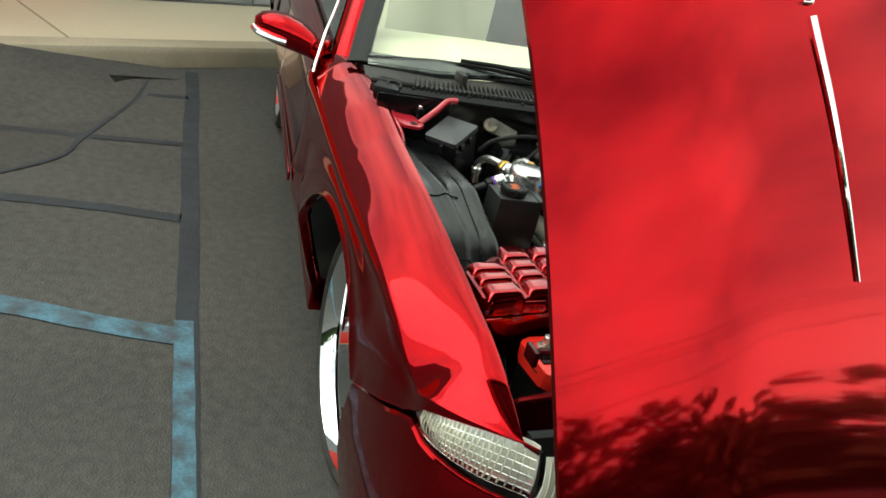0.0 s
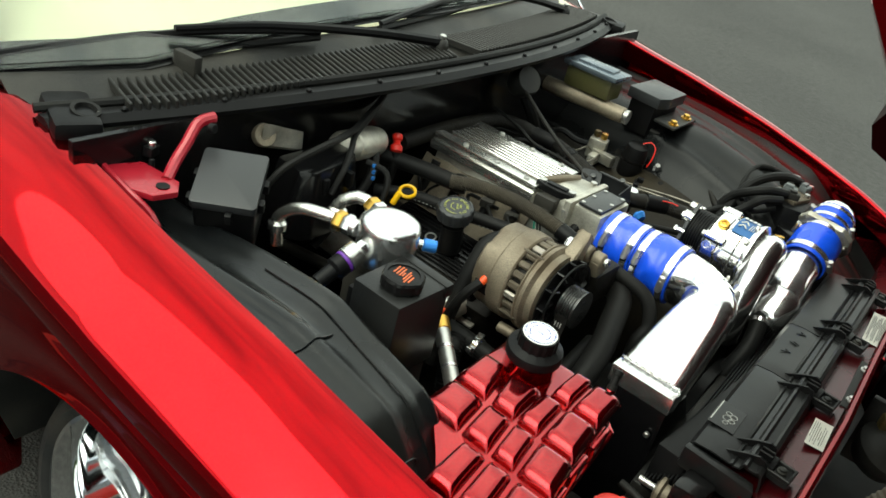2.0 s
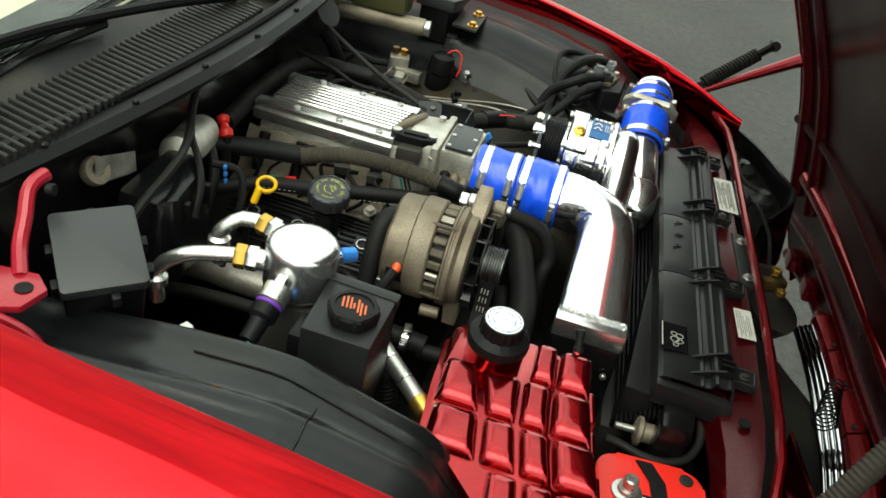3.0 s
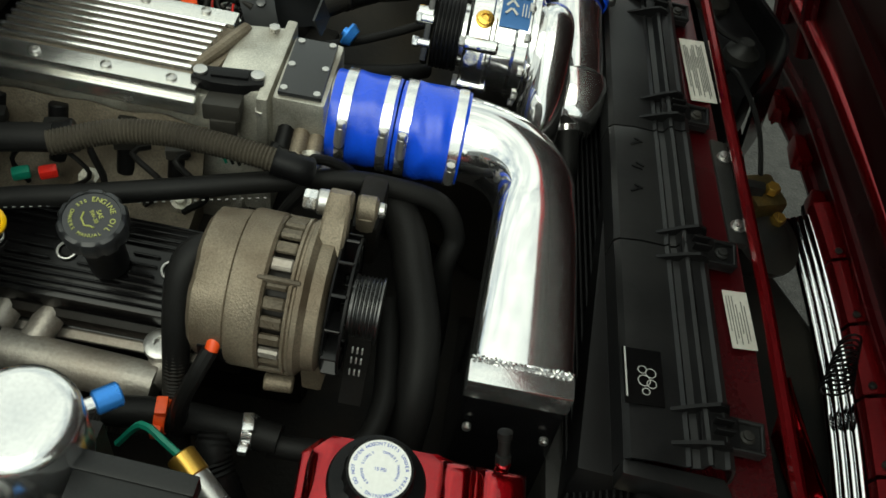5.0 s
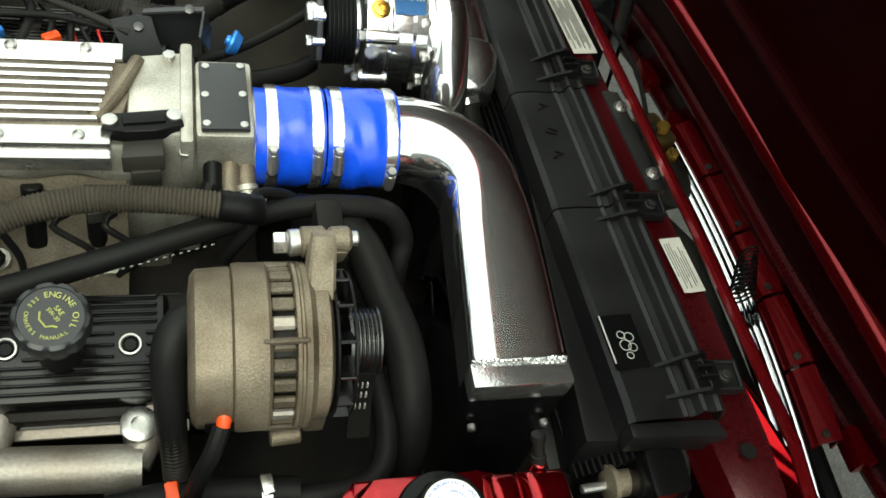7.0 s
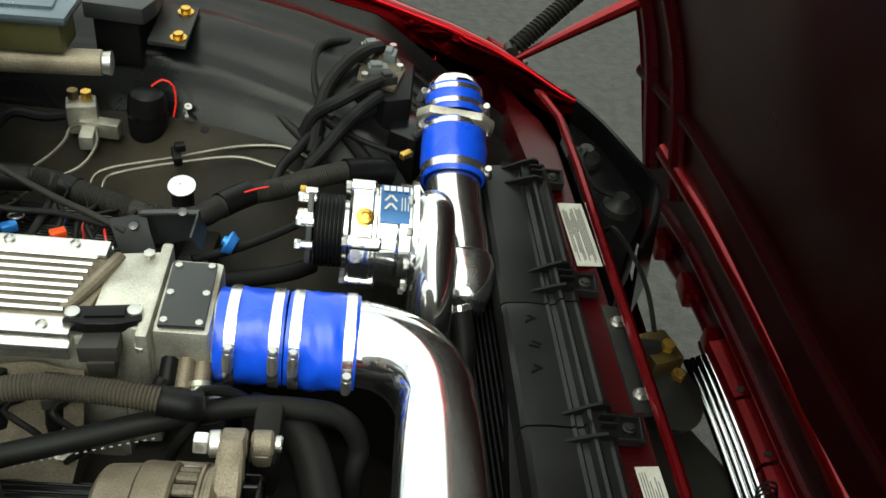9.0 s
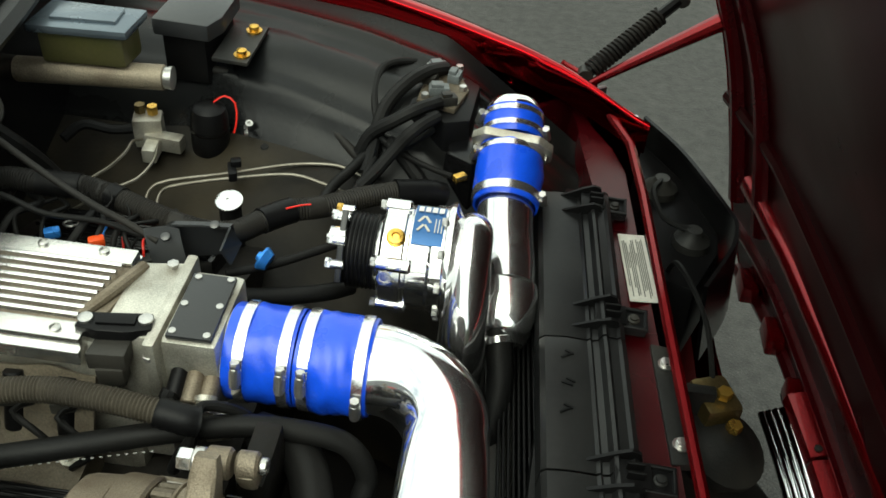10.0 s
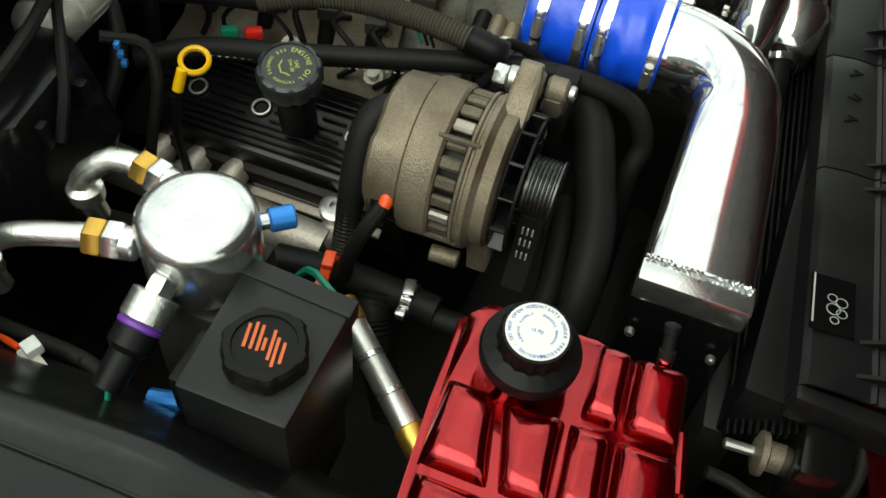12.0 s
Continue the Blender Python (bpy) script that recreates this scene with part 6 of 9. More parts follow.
hose_clamp((0.269, -0.011, 0.838), (1, 0, 0), 0.0580, (0, -1, -0.05))


def polished_duct():
    """The round-to-flat polished pipe from the throttle down to the cooler, welded to a square end."""
    t = thing("charge_pipe", (0.38, -0.3, 0.70), "mirror-polished aluminium charge pipe welded to a flat cooler tank", "pipe")
    fine = [(0.262, -0.011, 0.838, 0, 0.0515, 0.0515, 2.0), (0.275, -0.011, 0.838, 0, 0.0515, 0.0515, 2.0)]
    for k in range(31):
        f = k / 30
        a = 90 * f
        fine.append((0.280 + 0.092 * math.sin(radians(a)), -0.101 + 0.090 * math.cos(radians(a)), 0.838 - 0.005 * f * f, a, 0.0515 - 0.0065 * f * f, 0.0515 - 0.004 * f * f, 2.0 + 1.0 * f ** 3))
    for k in range(1, 25):
        f = k / 24
        fine.append((0.372 + 0.008 * f, -0.101 - 0.201 * f, 0.833 - 0.048 * f ** 1.2, 90, 0.045 + 0.0085 * f, 0.0475 - 0.0145 * f, 3.0 + 9.0 * f))
    rs = []
    for x, y, z, a, hw, hh, e in fine:
        wd = V((math.sin(radians(a)), math.cos(radians(a)), 0))
        ring = []
        for i in range(48):
            q = 2 * math.pi * i / 48
            cu, su = math.cos(q), math.sin(q)
            k = (abs(cu) ** e + abs(su) ** e) ** (-1 / e)
            ring.append(V((x, y, z)) + wd * hw * cu * k + V((0, 0, 1)) * (hh * su * k + (0.0035 * (1 - (cu * k) ** 2) * min(1, (e - 2) / 2) if su > 0 else 0)))
        rs.append(ring)
    bm = B()
    rings(bm, rs)
    part("duct", bm, POLISHED_SOFT, t, "", 50)
    bm = B()
    box(bm, (0.3795, -0.3165, 0.8005), (0.110, 0.028, 0.032), 0, 0.003)
    part("end_tank", bm, BRUSHED, t)
    # weld bead: a row of overlapping ripples
    bm = B()
    pts = []
    for k in range(70):
        f = k / 69
        pts.append((0.327 + 0.105 * f, -0.3020 - 0.0012 * math.sin(k * 1.6), 0.8190 + 0.0012 * math.sin(k * 2.2)))
    tube(bm, pts, 0.0018, 6, ribs=0.0005, pitch=0.0026)
    part("weld_bead", bm, BRUSHED, t)
    bm = B()
    prism(bm, [(0.325, -0.337), (0.437, -0.337), (0.437, -0.06), (0.325, -0.06)], 0.55, 0.785, 0.006, None, [(0.327, -0.331), (0.433, -0.331), (0.433, -0.25), (0.327, -0.25)])
    part("cooler_core", bm, BLACK_GLOSS, t, "black intercooler body")
    for p in ((0.337, -0.336, 0.742), (0.42, -0.336, 0.742)):
        bm = B()
        cyl(bm, p, (p[0], p[1] - 0.008, p[2]), 0.005, 10)
        part("cooler_bolt", bm, STEEL, t)


polished_duct()


def supercharger():
    cy, cz = 0.177, 0.848
    c = lambda x: V((x, cy, cz))
    t = thing("supercharger", (0.28, cy, 0.70), "polished centrifugal supercharger with a blue maker's plate", "supercharger")
    bm = B()
    lathe(bm, c(0.256), (1, 0, 0), [(0.030, 0), (0.060, 0.001), (0.066, 0.005), (0.067, 0.030), (0.0655, 0.032), (0.0655, 0.036), (0.067, 0.038), (0.067, 0.062), (0.070, 0.066), (0.070, 0.080), (0.060, 0.084)], 48)
    part("gear_case", bm, POLISHED, t)
    for a0, x0, x1, r in ((18, 0.256, 0.300, 0.069), (75, 0.256, 0.290, 0.069), (150, 0.256, 0.300, 0.069), (212, 0.256, 0.296, 0.068), (262, 0.256, 0.335, 0.069), (320, 0.256, 0.296, 0.069)):
        a = radians(a0)
        d = V((0, math.cos(a), math.sin(a)))
        bm = B()
        lathe(bm, c(x0) + d * (r - 0.002), (1, 0, 0), [(0.006, 0), (0.0095, 0.002), (0.0095, x1 - x0 - 0.003), (0.007, x1 - x0)], 14)
        part("case_lug", bm, POLISHED, t)
        bm = B()
        hexnut(bm, c(x0 - 0.006) + d * (r - 0.002), c(x0) + d * (r - 0.002), 0.0062)
        part("case_bolt", bm, STEEL, t)
    # oval window cast in the flank
    d = V((0, -0.97, 0.24))
    bm = B()
    lathe(bm, c(0.268) + d * 0.0655, d, [(0.009, 0), (0.009, 0.003), (0.006, 0.003), (0.005, 0.001)], 14)
    part("case_boss", bm, BRUSHED, t)
    # maker's plate on the upper side, shapes only
    up, ax = V((0, -0.16, 0.987)).normalized(), V((1, 0, 0))
    f = Matrix.Translation(c(0.3145) + up * 0.0688) @ Matrix((ax, up.cross(ax), up)).transposed().to_4x4()
    bm = B()
    rows = []
    for k in range(7):
        q = -0.032 + 0.064 * k / 6
        dz = math.sqrt(0.0705 ** 2 - q * q) - 0.0688
        rows.append([f @ V((x, q, dz)) for x in (-0.019, 0.019)])
    sheet(bm, rows, 0.001)
    pl = part("maker_plate", bm, PLATE, t)
    bm = B()
    for k in range(4):
        bmesh.ops.create_cube(bm, size=1, matrix=f @ Matrix.Translation((-0.0125 + 0.0085 * k, 0.021, 0.0005)) @ Matrix.Rotation(-0.30, 4, "X") @ Matrix.Diagonal((0.0062, 0.011, 0.0008, 1)))
    part("plate_marks", bm, WHITE, pl)
    bm = B()
    for q in (-1, 1):
        for y0 in (0.003, -0.011):
            bmesh.ops.create_cube(bm, size=1, matrix=f @ Matrix.Translation((-0.006 + q * 0.004, y0, 0.0019)) @ Matrix.Rotation(q * 0.6, 4, "Z") @ Matrix.Diagonal((0.003, 0.012, 0.0008, 1)))
    for k in range(3):
        bmesh.ops.create_cube(bm, size=1, matrix=f @ Matrix.Translation((0.008 + 0.004 * k, -0.006, 0.0019)) @ Matrix.Diagonal((0.0012, 0.022, 0.0008, 1)))
    part("plate_mark", bm, LABEL, pl)
    d = V((0, -0.52, 0.854)).normalized()
    bm = B()
    lathe(bm, c(0.277) + d * 0.066, d, [(0.012, 0), (0.012, 0.002), (0.0095, 0.003), (0.0095, 0.007), (0.005, 0.008), (0.004, 0.005)], 20)
    part("oil_plug", bm, GOLD, t)
    # scroll: back plate, clamped edge and the swelling tube that runs down to the outlet
    bm = B()
    lathe(bm, c(0.336), (1, 0, 0), [(0.060, 0), (0.074, 0.001), (0.0755, 0.004), (0.0755, 0.009), (0.072, 0.011), (0.060, 0.018), (0.030, 0.046), (0.010, 0.050)], 44)
    part("scroll_back", bm, POLISHED, t, "", 50)
    u, w = V((0, 0.68, 0.73)), V((0, -0.73, 0.68))
    path = []
    for k in range(9):
        th = radians(-75 + 160 * k / 8)
        path.append(V((0.368, cy, cz)) + (u * math.cos(th) + w * math.sin(th)) * 0.040)
    path += [V((0.370, cy, cz)) + w * 0.036 - u * 0.035, V((0.371, cy, cz)) + w * 0.028 - u * 0.075, V((0.371, cy, cz)) + w * 0.010 - u * 0.115, V((0.369, cy, cz)) - w * 0.03 - u * 0.15]
    bm = B()
    tube(bm, path, (0.0245, 0.033), 30, 0.006)
    part("volute", bm, POLISHED, t, "polished scroll-shaped compressor outlet", 60)
    for k in range(7):
        a = radians(100 + 34 * k)
        d = V((0, math.cos(a), math.sin(a)))
        bm = B()
        hexnut(bm, c(0.330) + d * 0.0735, c(0.337) + d * 0.0735, 0.0058)
        part("scroll_bolt", bm, STEEL, t)
    # drive: nose, ribbed belt over the pulley and its face plate with studs
    bm = B()
    cyl(bm, c(0.245), c(0.258), 0.042, 24)
    part("nose", bm, BRUSHED, t)
    pr = []
    for k in range(7):
        pr += [(0.0495, 0.0052 * k), (0.0475, 0.0052 * k + 0.002), (0.0475, 0.0052 * k + 0.0035), (0.0495, 0.0052 * k + 0.005)]
    bm = B()
    lathe(bm, c(0.215), (1, 0, 0), pr, 40)
    part("pulley", bm, BLACK, t, "black grooved drive pulley and belt")
    bm = B()
    prism(bm, [(-0.030, -0.045), (0.030, -0.045), (0.040, 0.0), (0.036, 0.046), (-0.036, 0.046), (-0.040, 0.0)], 0.0, 0.008, 0.002, Matrix.Translation(c(0.203)) @ Matrix.Rotation(radians(90), 4, "Y") @ Matrix.Rotation(radians(48), 4, "Z"))
    part("pulley_face", bm, BLACK_SATIN, t)
    for dy, dz, mt in ((0.034, 0.036, GOLD), (0.006, 0.047, BRUSHED), (-0.026, 0.034, BRUSHED), (-0.040, 0.006, BRUSHED)):
        bm = B()
        cyl(bm, c(0.194) + V((0, dy, dz)), c(0.214) + V((0, dy, dz)), 0.0062, 12)
        part("stud", bm, BRUSHED, t)
        bm = B()
        hexnut(bm, c(0.190) + V((0, dy, dz)), c(0.198) + V((0, dy, dz)), 0.0072)
        part("stud_nut", bm, mt, t)
    bm = B()
    cyl(bm, c(0.212) + V((0, -0.012, 0.028)), c(0.190) + V((0, -0.012, 0.028)), 0.013, 18)
    part("idler_boss", bm, BRUSHED, t)


supercharger()


def inlet():
    t = thing("inlet_pipe", (0.42, 0.2, 0.70), "polished inlet elbow joined by blue couplers to a bright end cap", "pipe")
    bm = B()
    tube(bm, [(0.405, 0.375, 0.842), (0.4065, 0.340, 0.824), (0.411, 0.290, 0.808), (0.417, 0.245, 0.797), (0.421, 0.205, 0.786)], 0.0400, 30)
    part("pipe", bm, POLISHED, t, "", 50)
    # mitred lower chamber with soft corners
    rs = []
    for x, y, z, hw, hh in ((0.421, 0.212, 0.790, 0.041, 0.041), (0.422, 0.196, 0.784, 0.044, 0.044), (0.420, 0.175, 0.773, 0.0445, 0.044), (0.417, 0.155, 0.757, 0.042, 0.038), (0.416, 0.144, 0.746, 0.036, 0.028)):
        d, up, rt = V((-0.05, -0.84, -0.54)).normalized(), V((0, -0.54, 0.84)), V((1, -0.05, 0)).normalized()
        ring = []
        for i in range(32):
            q = 2 * math.pi * i / 32
            cu, su = math.cos(q), math.sin(q)
            k = (abs(cu) ** 2.7 + abs(su) ** 2.7) ** (-1 / 2.7)
            ring.append(V((x, y, z)) + rt * hw * cu * k + up * hh * su * k)
        rs.append(ring)
    bm = B()
    rings(bm, rs)
    part("chamber", bm, POLISHED, t, "", 50)
    bm = B()
    hexnut(bm, (0.413, 0.156, 0.780), (0.413, 0.138, 0.768), 0.014)
    part("hex_fitting", bm, BRASS, t)
    bm = B()
    lathe(bm, (0.403, 0.462, 0.884), (-0.03, 0.75, 0.62), [(0.041, 0), (0.042, 0.014), (0.041, 0.024), (0.034, 0.036), (0.020, 0.043), (0.001, 0.046)], 32)
    part("end_cap", bm, CHROME, t)
    bm = B()
    q = V((0.10, 0.80, 0.58)).to_track_quat("Z", "Y").to_matrix().to_4x4()
    prism(bm, [(-0.060, -0.020), (-0.046, -0.046), (0.046, -0.046), (0.060, -0.020), (0.060, 0.020), (0.040, 0.046), (-0.040, 0.046), (-0.060, 0.020)], -0.006, 0.007, 0.003, Matrix.Translation((0.406, 0.428, 0.868)) @ q)
    fl = part("flange_plate", bm, CAST, t, "cast meter flange between the couplers")
    for x in (-0.050, 0.050):
        bm = B()
        m = Matrix.Translation((0.406, 0.428, 0.868)) @ q
        hexnut(bm, m @ V((x, 0, -0.013)), m @ V((x, 0, -0.006)), 0.006)
        part("flange_screw", bm, STEEL, fl)


inlet()
coupler("blue couplers", (0.4062, 0.338, 0.8235), (0.406, 0.424, 0.864), 0.0470, 0.0025, 0.003)
coupler("blue couplers", (0.4055, 0.437, 0.870), (0.403, 0.476, 0.893), 0.0440, 0.0015, 0.001)
hose_clamp((0.4062, 0.350, 0.829), (0, 0.905, 0.425), 0.0485, (1, 0, 0.2), 0.014)
hose_clamp((0.406, 0.412, 0.858), (0, 0.905, 0.425), 0.0488, (-1, 0, 0.2), 0.010)
hose_clamp((0.4045, 0.447, 0.876), (-0.04, 0.86, 0.48), 0.0455, (1, 0, 0.2), 0.009)
hose_clamp((0.4032, 0.468, 0.888), (-0.04, 0.86, 0.48), 0.0452, (-1, 0, 0.2), 0.009)


def hose(name, pts, r, material, label, category="hose", ribs=0.0, n=10, pitch=0.004, group=""):
    bm = B()
    tube(bm, pts, r, n, 0.008, ribs, pitch)
    return solo(name, bm, material, label, category, group, angle=60)


DRAIN = hose("drain_hose", [(0.413, 0.146, 0.772), (0.420, 0.122, 0.755), (0.427, 0.085, 0.725), (0.420, 0.045, 0.690), (0.405, 0.015, 0.640), (0.39, -0.01, 0.56)], 0.0175, RUBBER, "dark grey rubber hose below the inlet", n=16)
bm = B()
lathe(bm, (0.416, 0.136, 0.766), (0.25, -0.75, -0.6), [(0.0178, 0), (0.0192, 0.001), (0.0192, 0.009), (0.0178, 0.010)], 24, False, False)
part("clamp", bm, BRUSHED, DRAIN, "bright worm clamp")


def alternator():
    """A vented alternator: two-step rear case, windings behind flat bars, front case with ears, fan and pulley."""
    cy, cz = -0.282, 0.836
    o = V((0.0, cy, cz))
    X = V((1, 0, 0))
    ring = lambda a: V((0, math.cos(a), math.sin(a)))
    t = thing("alternator", (0.11, cy, 0.74), "dull cast alternator with vented case and black fan", "alternator")
    bm = B()
    rs = []
    for x, r in ((0.046, 0.050), (0.048, 0.068), (0.053, 0.0745), (0.080, 0.0765), (0.084, 0.0765), (0.086, 0.074)):
        rs.append([o + X * x + ring(2 * math.pi * i / 48) * (r - (0.006 if 0.30 < (i / 48) % 0.5 < 0.36 and x < 0.08 else 0) + 0.0006 * math.sin(i * 2.1)) for i in range(48)])
    rings(bm, rs)
    part("rear_case", bm, CAST_DARK, t)
    bm = B()
    lathe(bm, o + X * 0.085, X, [(0.074, 0), (0.0795, 0.0015), (0.0805, 0.006), (0.0800, 0.031), (0.077, 0.034)], 48)
    part("stator_case", bm, CAST_DARK, t)
    bm = B()
    lathe(bm, o + X * 0.117, X, [(0.066, 0), (0.068, 0.012), (0.066, 0.032)], 40)
    part("winding_core", bm, GREASE, t)
    for k in range(24):
        a = 2 * math.pi * k / 24
        bm = B()
        box(bm, None, (0.023, 0.0125, 0.008), 0, 0.0025, Matrix.Translation(o + X * 0.1295 + ring(a) * 0.0725) @ Matrix.Rotation(a - math.pi / 2, 4, "X"), 1)
        part("vent_bar", bm, RUSTY if k % 5 == 2 else CAST_GRIMY, t)
    bm = B()
    lathe(bm, o + X * 0.140, X, [(0.064, 0), (0.0790, 0.001), (0.0800, 0.004), (0.0775, 0.0055), (0.0775, 0.0075), (0.0800, 0.009), (0.0795, 0.014), (0.072, 0.020), (0.072, 0.032), (0.064, 0.036)], 48)
    part("front_case", bm, CAST_DARK, t)
    # long ears of the front case, top and bottom
    for a0, r1, wd in ((62, 0.118, 0.034), (246, 0.106, 0.030)):
        a = radians(a0)
        d, tg = ring(a), ring(a + math.pi / 2)
        bm = B()
        rs = []
        for r, w, x0, x1 in ((0.060, wd * 1.3, 0.152, 0.180), (0.080, wd * 0.95, 0.154, 0.180), (r1 - 0.014, wd * 0.62, 0.156, 0.180), (r1, wd * 0.40, 0.158, 0.178)):
            rs.append([o + d * r + tg * q * w + X * x for q, x in ((-0.5, x0 + 0.003), (-0.4, x0), (0.4, x0), (0.5, x0 + 0.003), (0.5, x1 - 0.003), (0.4, x1), (-0.4, x1), (-0.5, x1 - 0.003))])
        rings(bm, rs)
        part("mount_ear", bm, CAST_DARK, t)
    bm = B()
    lathe(bm, o + X * 0.177, X, [(0.030, 0), (0.069, 0.001), (0.070, 0.003), (0.030, 0.004)], 40)
    part("fan_disc", bm, BLACK, t)
    for k in range(13):
        a = 2 * math.pi * k / 13 + 0.1
        bm = B()
        box(bm, None, (0.016, 0.0035, 0.030), 0, 0.0008, Matrix.Translation(o + X * 0.187 + ring(a) * 0.058) @ Matrix.Rotation(a - math.pi / 2 + 0.35, 4, "X"), 1)
        part("fan_blade", bm, BLACK_GLOSS, t)
    bm = B()
    lathe(bm, o + X * 0.194, X, [(0.066, 0), (0.0705, 0), (0.0705, 0.0025), (0.066, 0.0025)], 40, False, False)
    part("fan_rim", bm, BLACK, t)
    pr = [(0.020, -0.004), (0.0335, -0.003)]
    for k in range(6):
        pr += [(0.0335, 0.0042 * k), (0.0315, 0.0042 * k + 0.0016), (0.0315, 0.0042 * k + 0.0026), (0.0335, 0.0042 * k + 0.0040)]
    bm = B()
    lathe(bm, o + X * 0.199, X, pr + [(0.0345, 0.0255), (0.0345, 0.0275), (0.016, 0.0275)], 36)
    part("pulley", bm, PULLEY_STEEL, t, "dark grooved pulley with belt")
    bm = B()
    sheet(bm, [[o + X * x + V((0, -0.0335 - 0.016 * q * q, -0.006 - 0.055 * q)) for x in (0.200, 0.223)] for q in (0, 0.25, 0.5, 0.75, 1.0, 1.4)], 0.003)
    belt = part("belt", bm, RUBBER, t, "black ribbed belt with worn white print")
    for k in range(3):
        for q in (0.30, 0.55, 0.80):
            bm = B()
            box(bm, o + X * (0.206 + 0.005 * k) + V((0, -0.0355 - 0.016 * q * q, -0.006 - 0.055 * q)), (0.0014, 0.003, 0.008), 0, 0)
            part("belt_print", bm, PRINT_GREY, belt)
    bm = B()
    box(bm, (0.075, -0.346, 0.822), (0.030, 0.026, 0.022), 0, 0.003)
    part("plug_socket", bm, BLACK, t)
    bm = B()
    tube(bm, [(0.0745, -0.341, 0.842), (0.0775, -0.352, 0.840), (0.076, -0.362, 0.832)], (0.0085, 0.0065), 12)
    part("orange_plug", bm, ORANGE, t, "bright orange plug")
    bm = B()
    tube(bm, [(0.075, -0.362, 0.832), (0.066, -0.380, 0.815), (0.052, -0.392, 0.775), (0.045, -0.395, 0.72)], 0.0085, 10)
    part("plug_lead", bm, RUBBER, t)
    for a0 in (28, 118, 208, 298):
        a = radians(a0)
        bm = B()
        cyl(bm, o + X * 0.110 + ring(a) * 0.0775, o + X * 0.152 + ring(a) * 0.0775, 0.0035, 8)
        part("through_bolt", bm, CAST_GRIMY, t)
    bm = B()
    cyl(bm, (0.122, -0.345, 0.765), (0.152, -0.343, 0.765), 0.0095, 14)
    part("lower_boss", bm, CAST_DARK, t)


alternator()


def alternator_bracket():
    t = thing("alternator_bracket", (0.17, -0.19, 0.80), "cast alternator bracket with a bright bolt", "bracket")
    bm = B()
    cyl(bm, (0.152, -0.199, 0.890), (0.178, -0.198, 0.890), 0.0155, 18, 0.003)
    part("ear_boss", bm, CAST_DARK, t)
    bm = B()
    box(bm, None, (0.020, 0.030, 0.040), 0, 0.006, Matrix.Translation((0.191, -0.190, 0.872)) @ Matrix.Rotation(radians(20), 4, "X"))
    cyl(bm, (0.181, -0.196, 0.889), (0.203, -0.195, 0.889), 0.0135, 16, 0.003)
    part("support_lug", bm, CAST_DARK, t)
    bm = B()
    cyl(bm, (0.203, -0.195, 0.889), (0.211, -0.195, 0.889), 0.0085, 12)
    part("bolt_end", bm, STEEL, t)
    bm = B()
    hexnut(bm, (0.127, -0.2, 0.890), (0.141, -0.2, 0.890), 0.0115)
    part("bolt_head", bm, BRUSHED, t)
    bm = B()
    cyl(bm, (0.141, -0.2, 0.890), (0.153, -0.199, 0.890), 0.0135, 16)
    part("washer", bm, STEEL, t)
    bm = B()
    prism(bm, [(0.176, -0.20), (0.206, -0.20), (0.206, -0.12), (0.176, -0.12)], 0.80, 0.862, 0.008)
    part("base", bm, GREASE, t)


alternator_bracket()


BOOT = hose("alternator_boot", [(0.058, -0.268, 0.866), (0.040, -0.276, 0.868), (0.030, -0.298, 0.856), (0.030, -0.330, 0.810), (0.034, -0.365, 0.74), (0.036, -0.385, 0.68)], (0.0185, 0.010), RUBBER, "black rubber cable boot at the alternator", "cable")

bm = B()
tube(bm, [(0.031, -0.340, 0.792), (0.033, -0.358, 0.757), (0.036, -0.378, 0.71), (0.038, -0.388, 0.65)], 0.0135, 12, 0.004, 0.0014)
part("conduit", bm, CONDUIT, BOOT, "corrugated conduit below the boot")

# hoses and looms across the engine
hose("loom_conduit", [(-0.31, -0.215, 0.858), (-0.285, -0.20, 0.858), (-0.22, -0.168, 0.854), (-0.155, -0.148, 0.852), (-0.140, -0.142, 0.853)], 0.0165, RUBBER, "taped end of the wiring loom across the engine", "loom", 0.0, 12)
GREY_LOOM = hose("loom_conduit", [(-0.158, -0.166, 0.860), (-0.10, -0.140, 0.868), (-0.047, -0.128, 0.869), (-0.01, -0.128, 0.870), (0.030, -0.130, 0.870), (0.071, -0.133, 0.868), (0.104, -0.134, 0.862)], 0.0145, CONDUIT_GREY, "thick corrugated wiring loom across the engine", "loom", 0.0018, 12)
bm = B()
tube(bm, [(0.078, -0.1335, 0.867), (0.095, -0.134, 0.864), (0.108, -0.134, 0.861), (0.118, -0.131, 0.857)], 0.0168, 12, 0.008, 0.0012, 0.007)
part("tape_wrap", bm, BLACK, GREY_LOOM, "black tape wrap over the loom's joint")
for pts, r in (([(0.112, -0.128, 0.860), (0.118, -0.113, 0.860), (0.142, -0.104, 0.850), (0.164, -0.098, 0.828), (0.172, -0.092, 0.79)], 0.0062), ([(0.114, -0.136, 0.856), (0.112, -0.140, 0.838), (0.098, -0.142, 0.812), (0.085, -0.140, 0.78)], 0.0070)):
    bm = B()
    tube(bm, pts, r, 10)
    part("loom_branch", bm, RUBBER, GREY_LOOM)
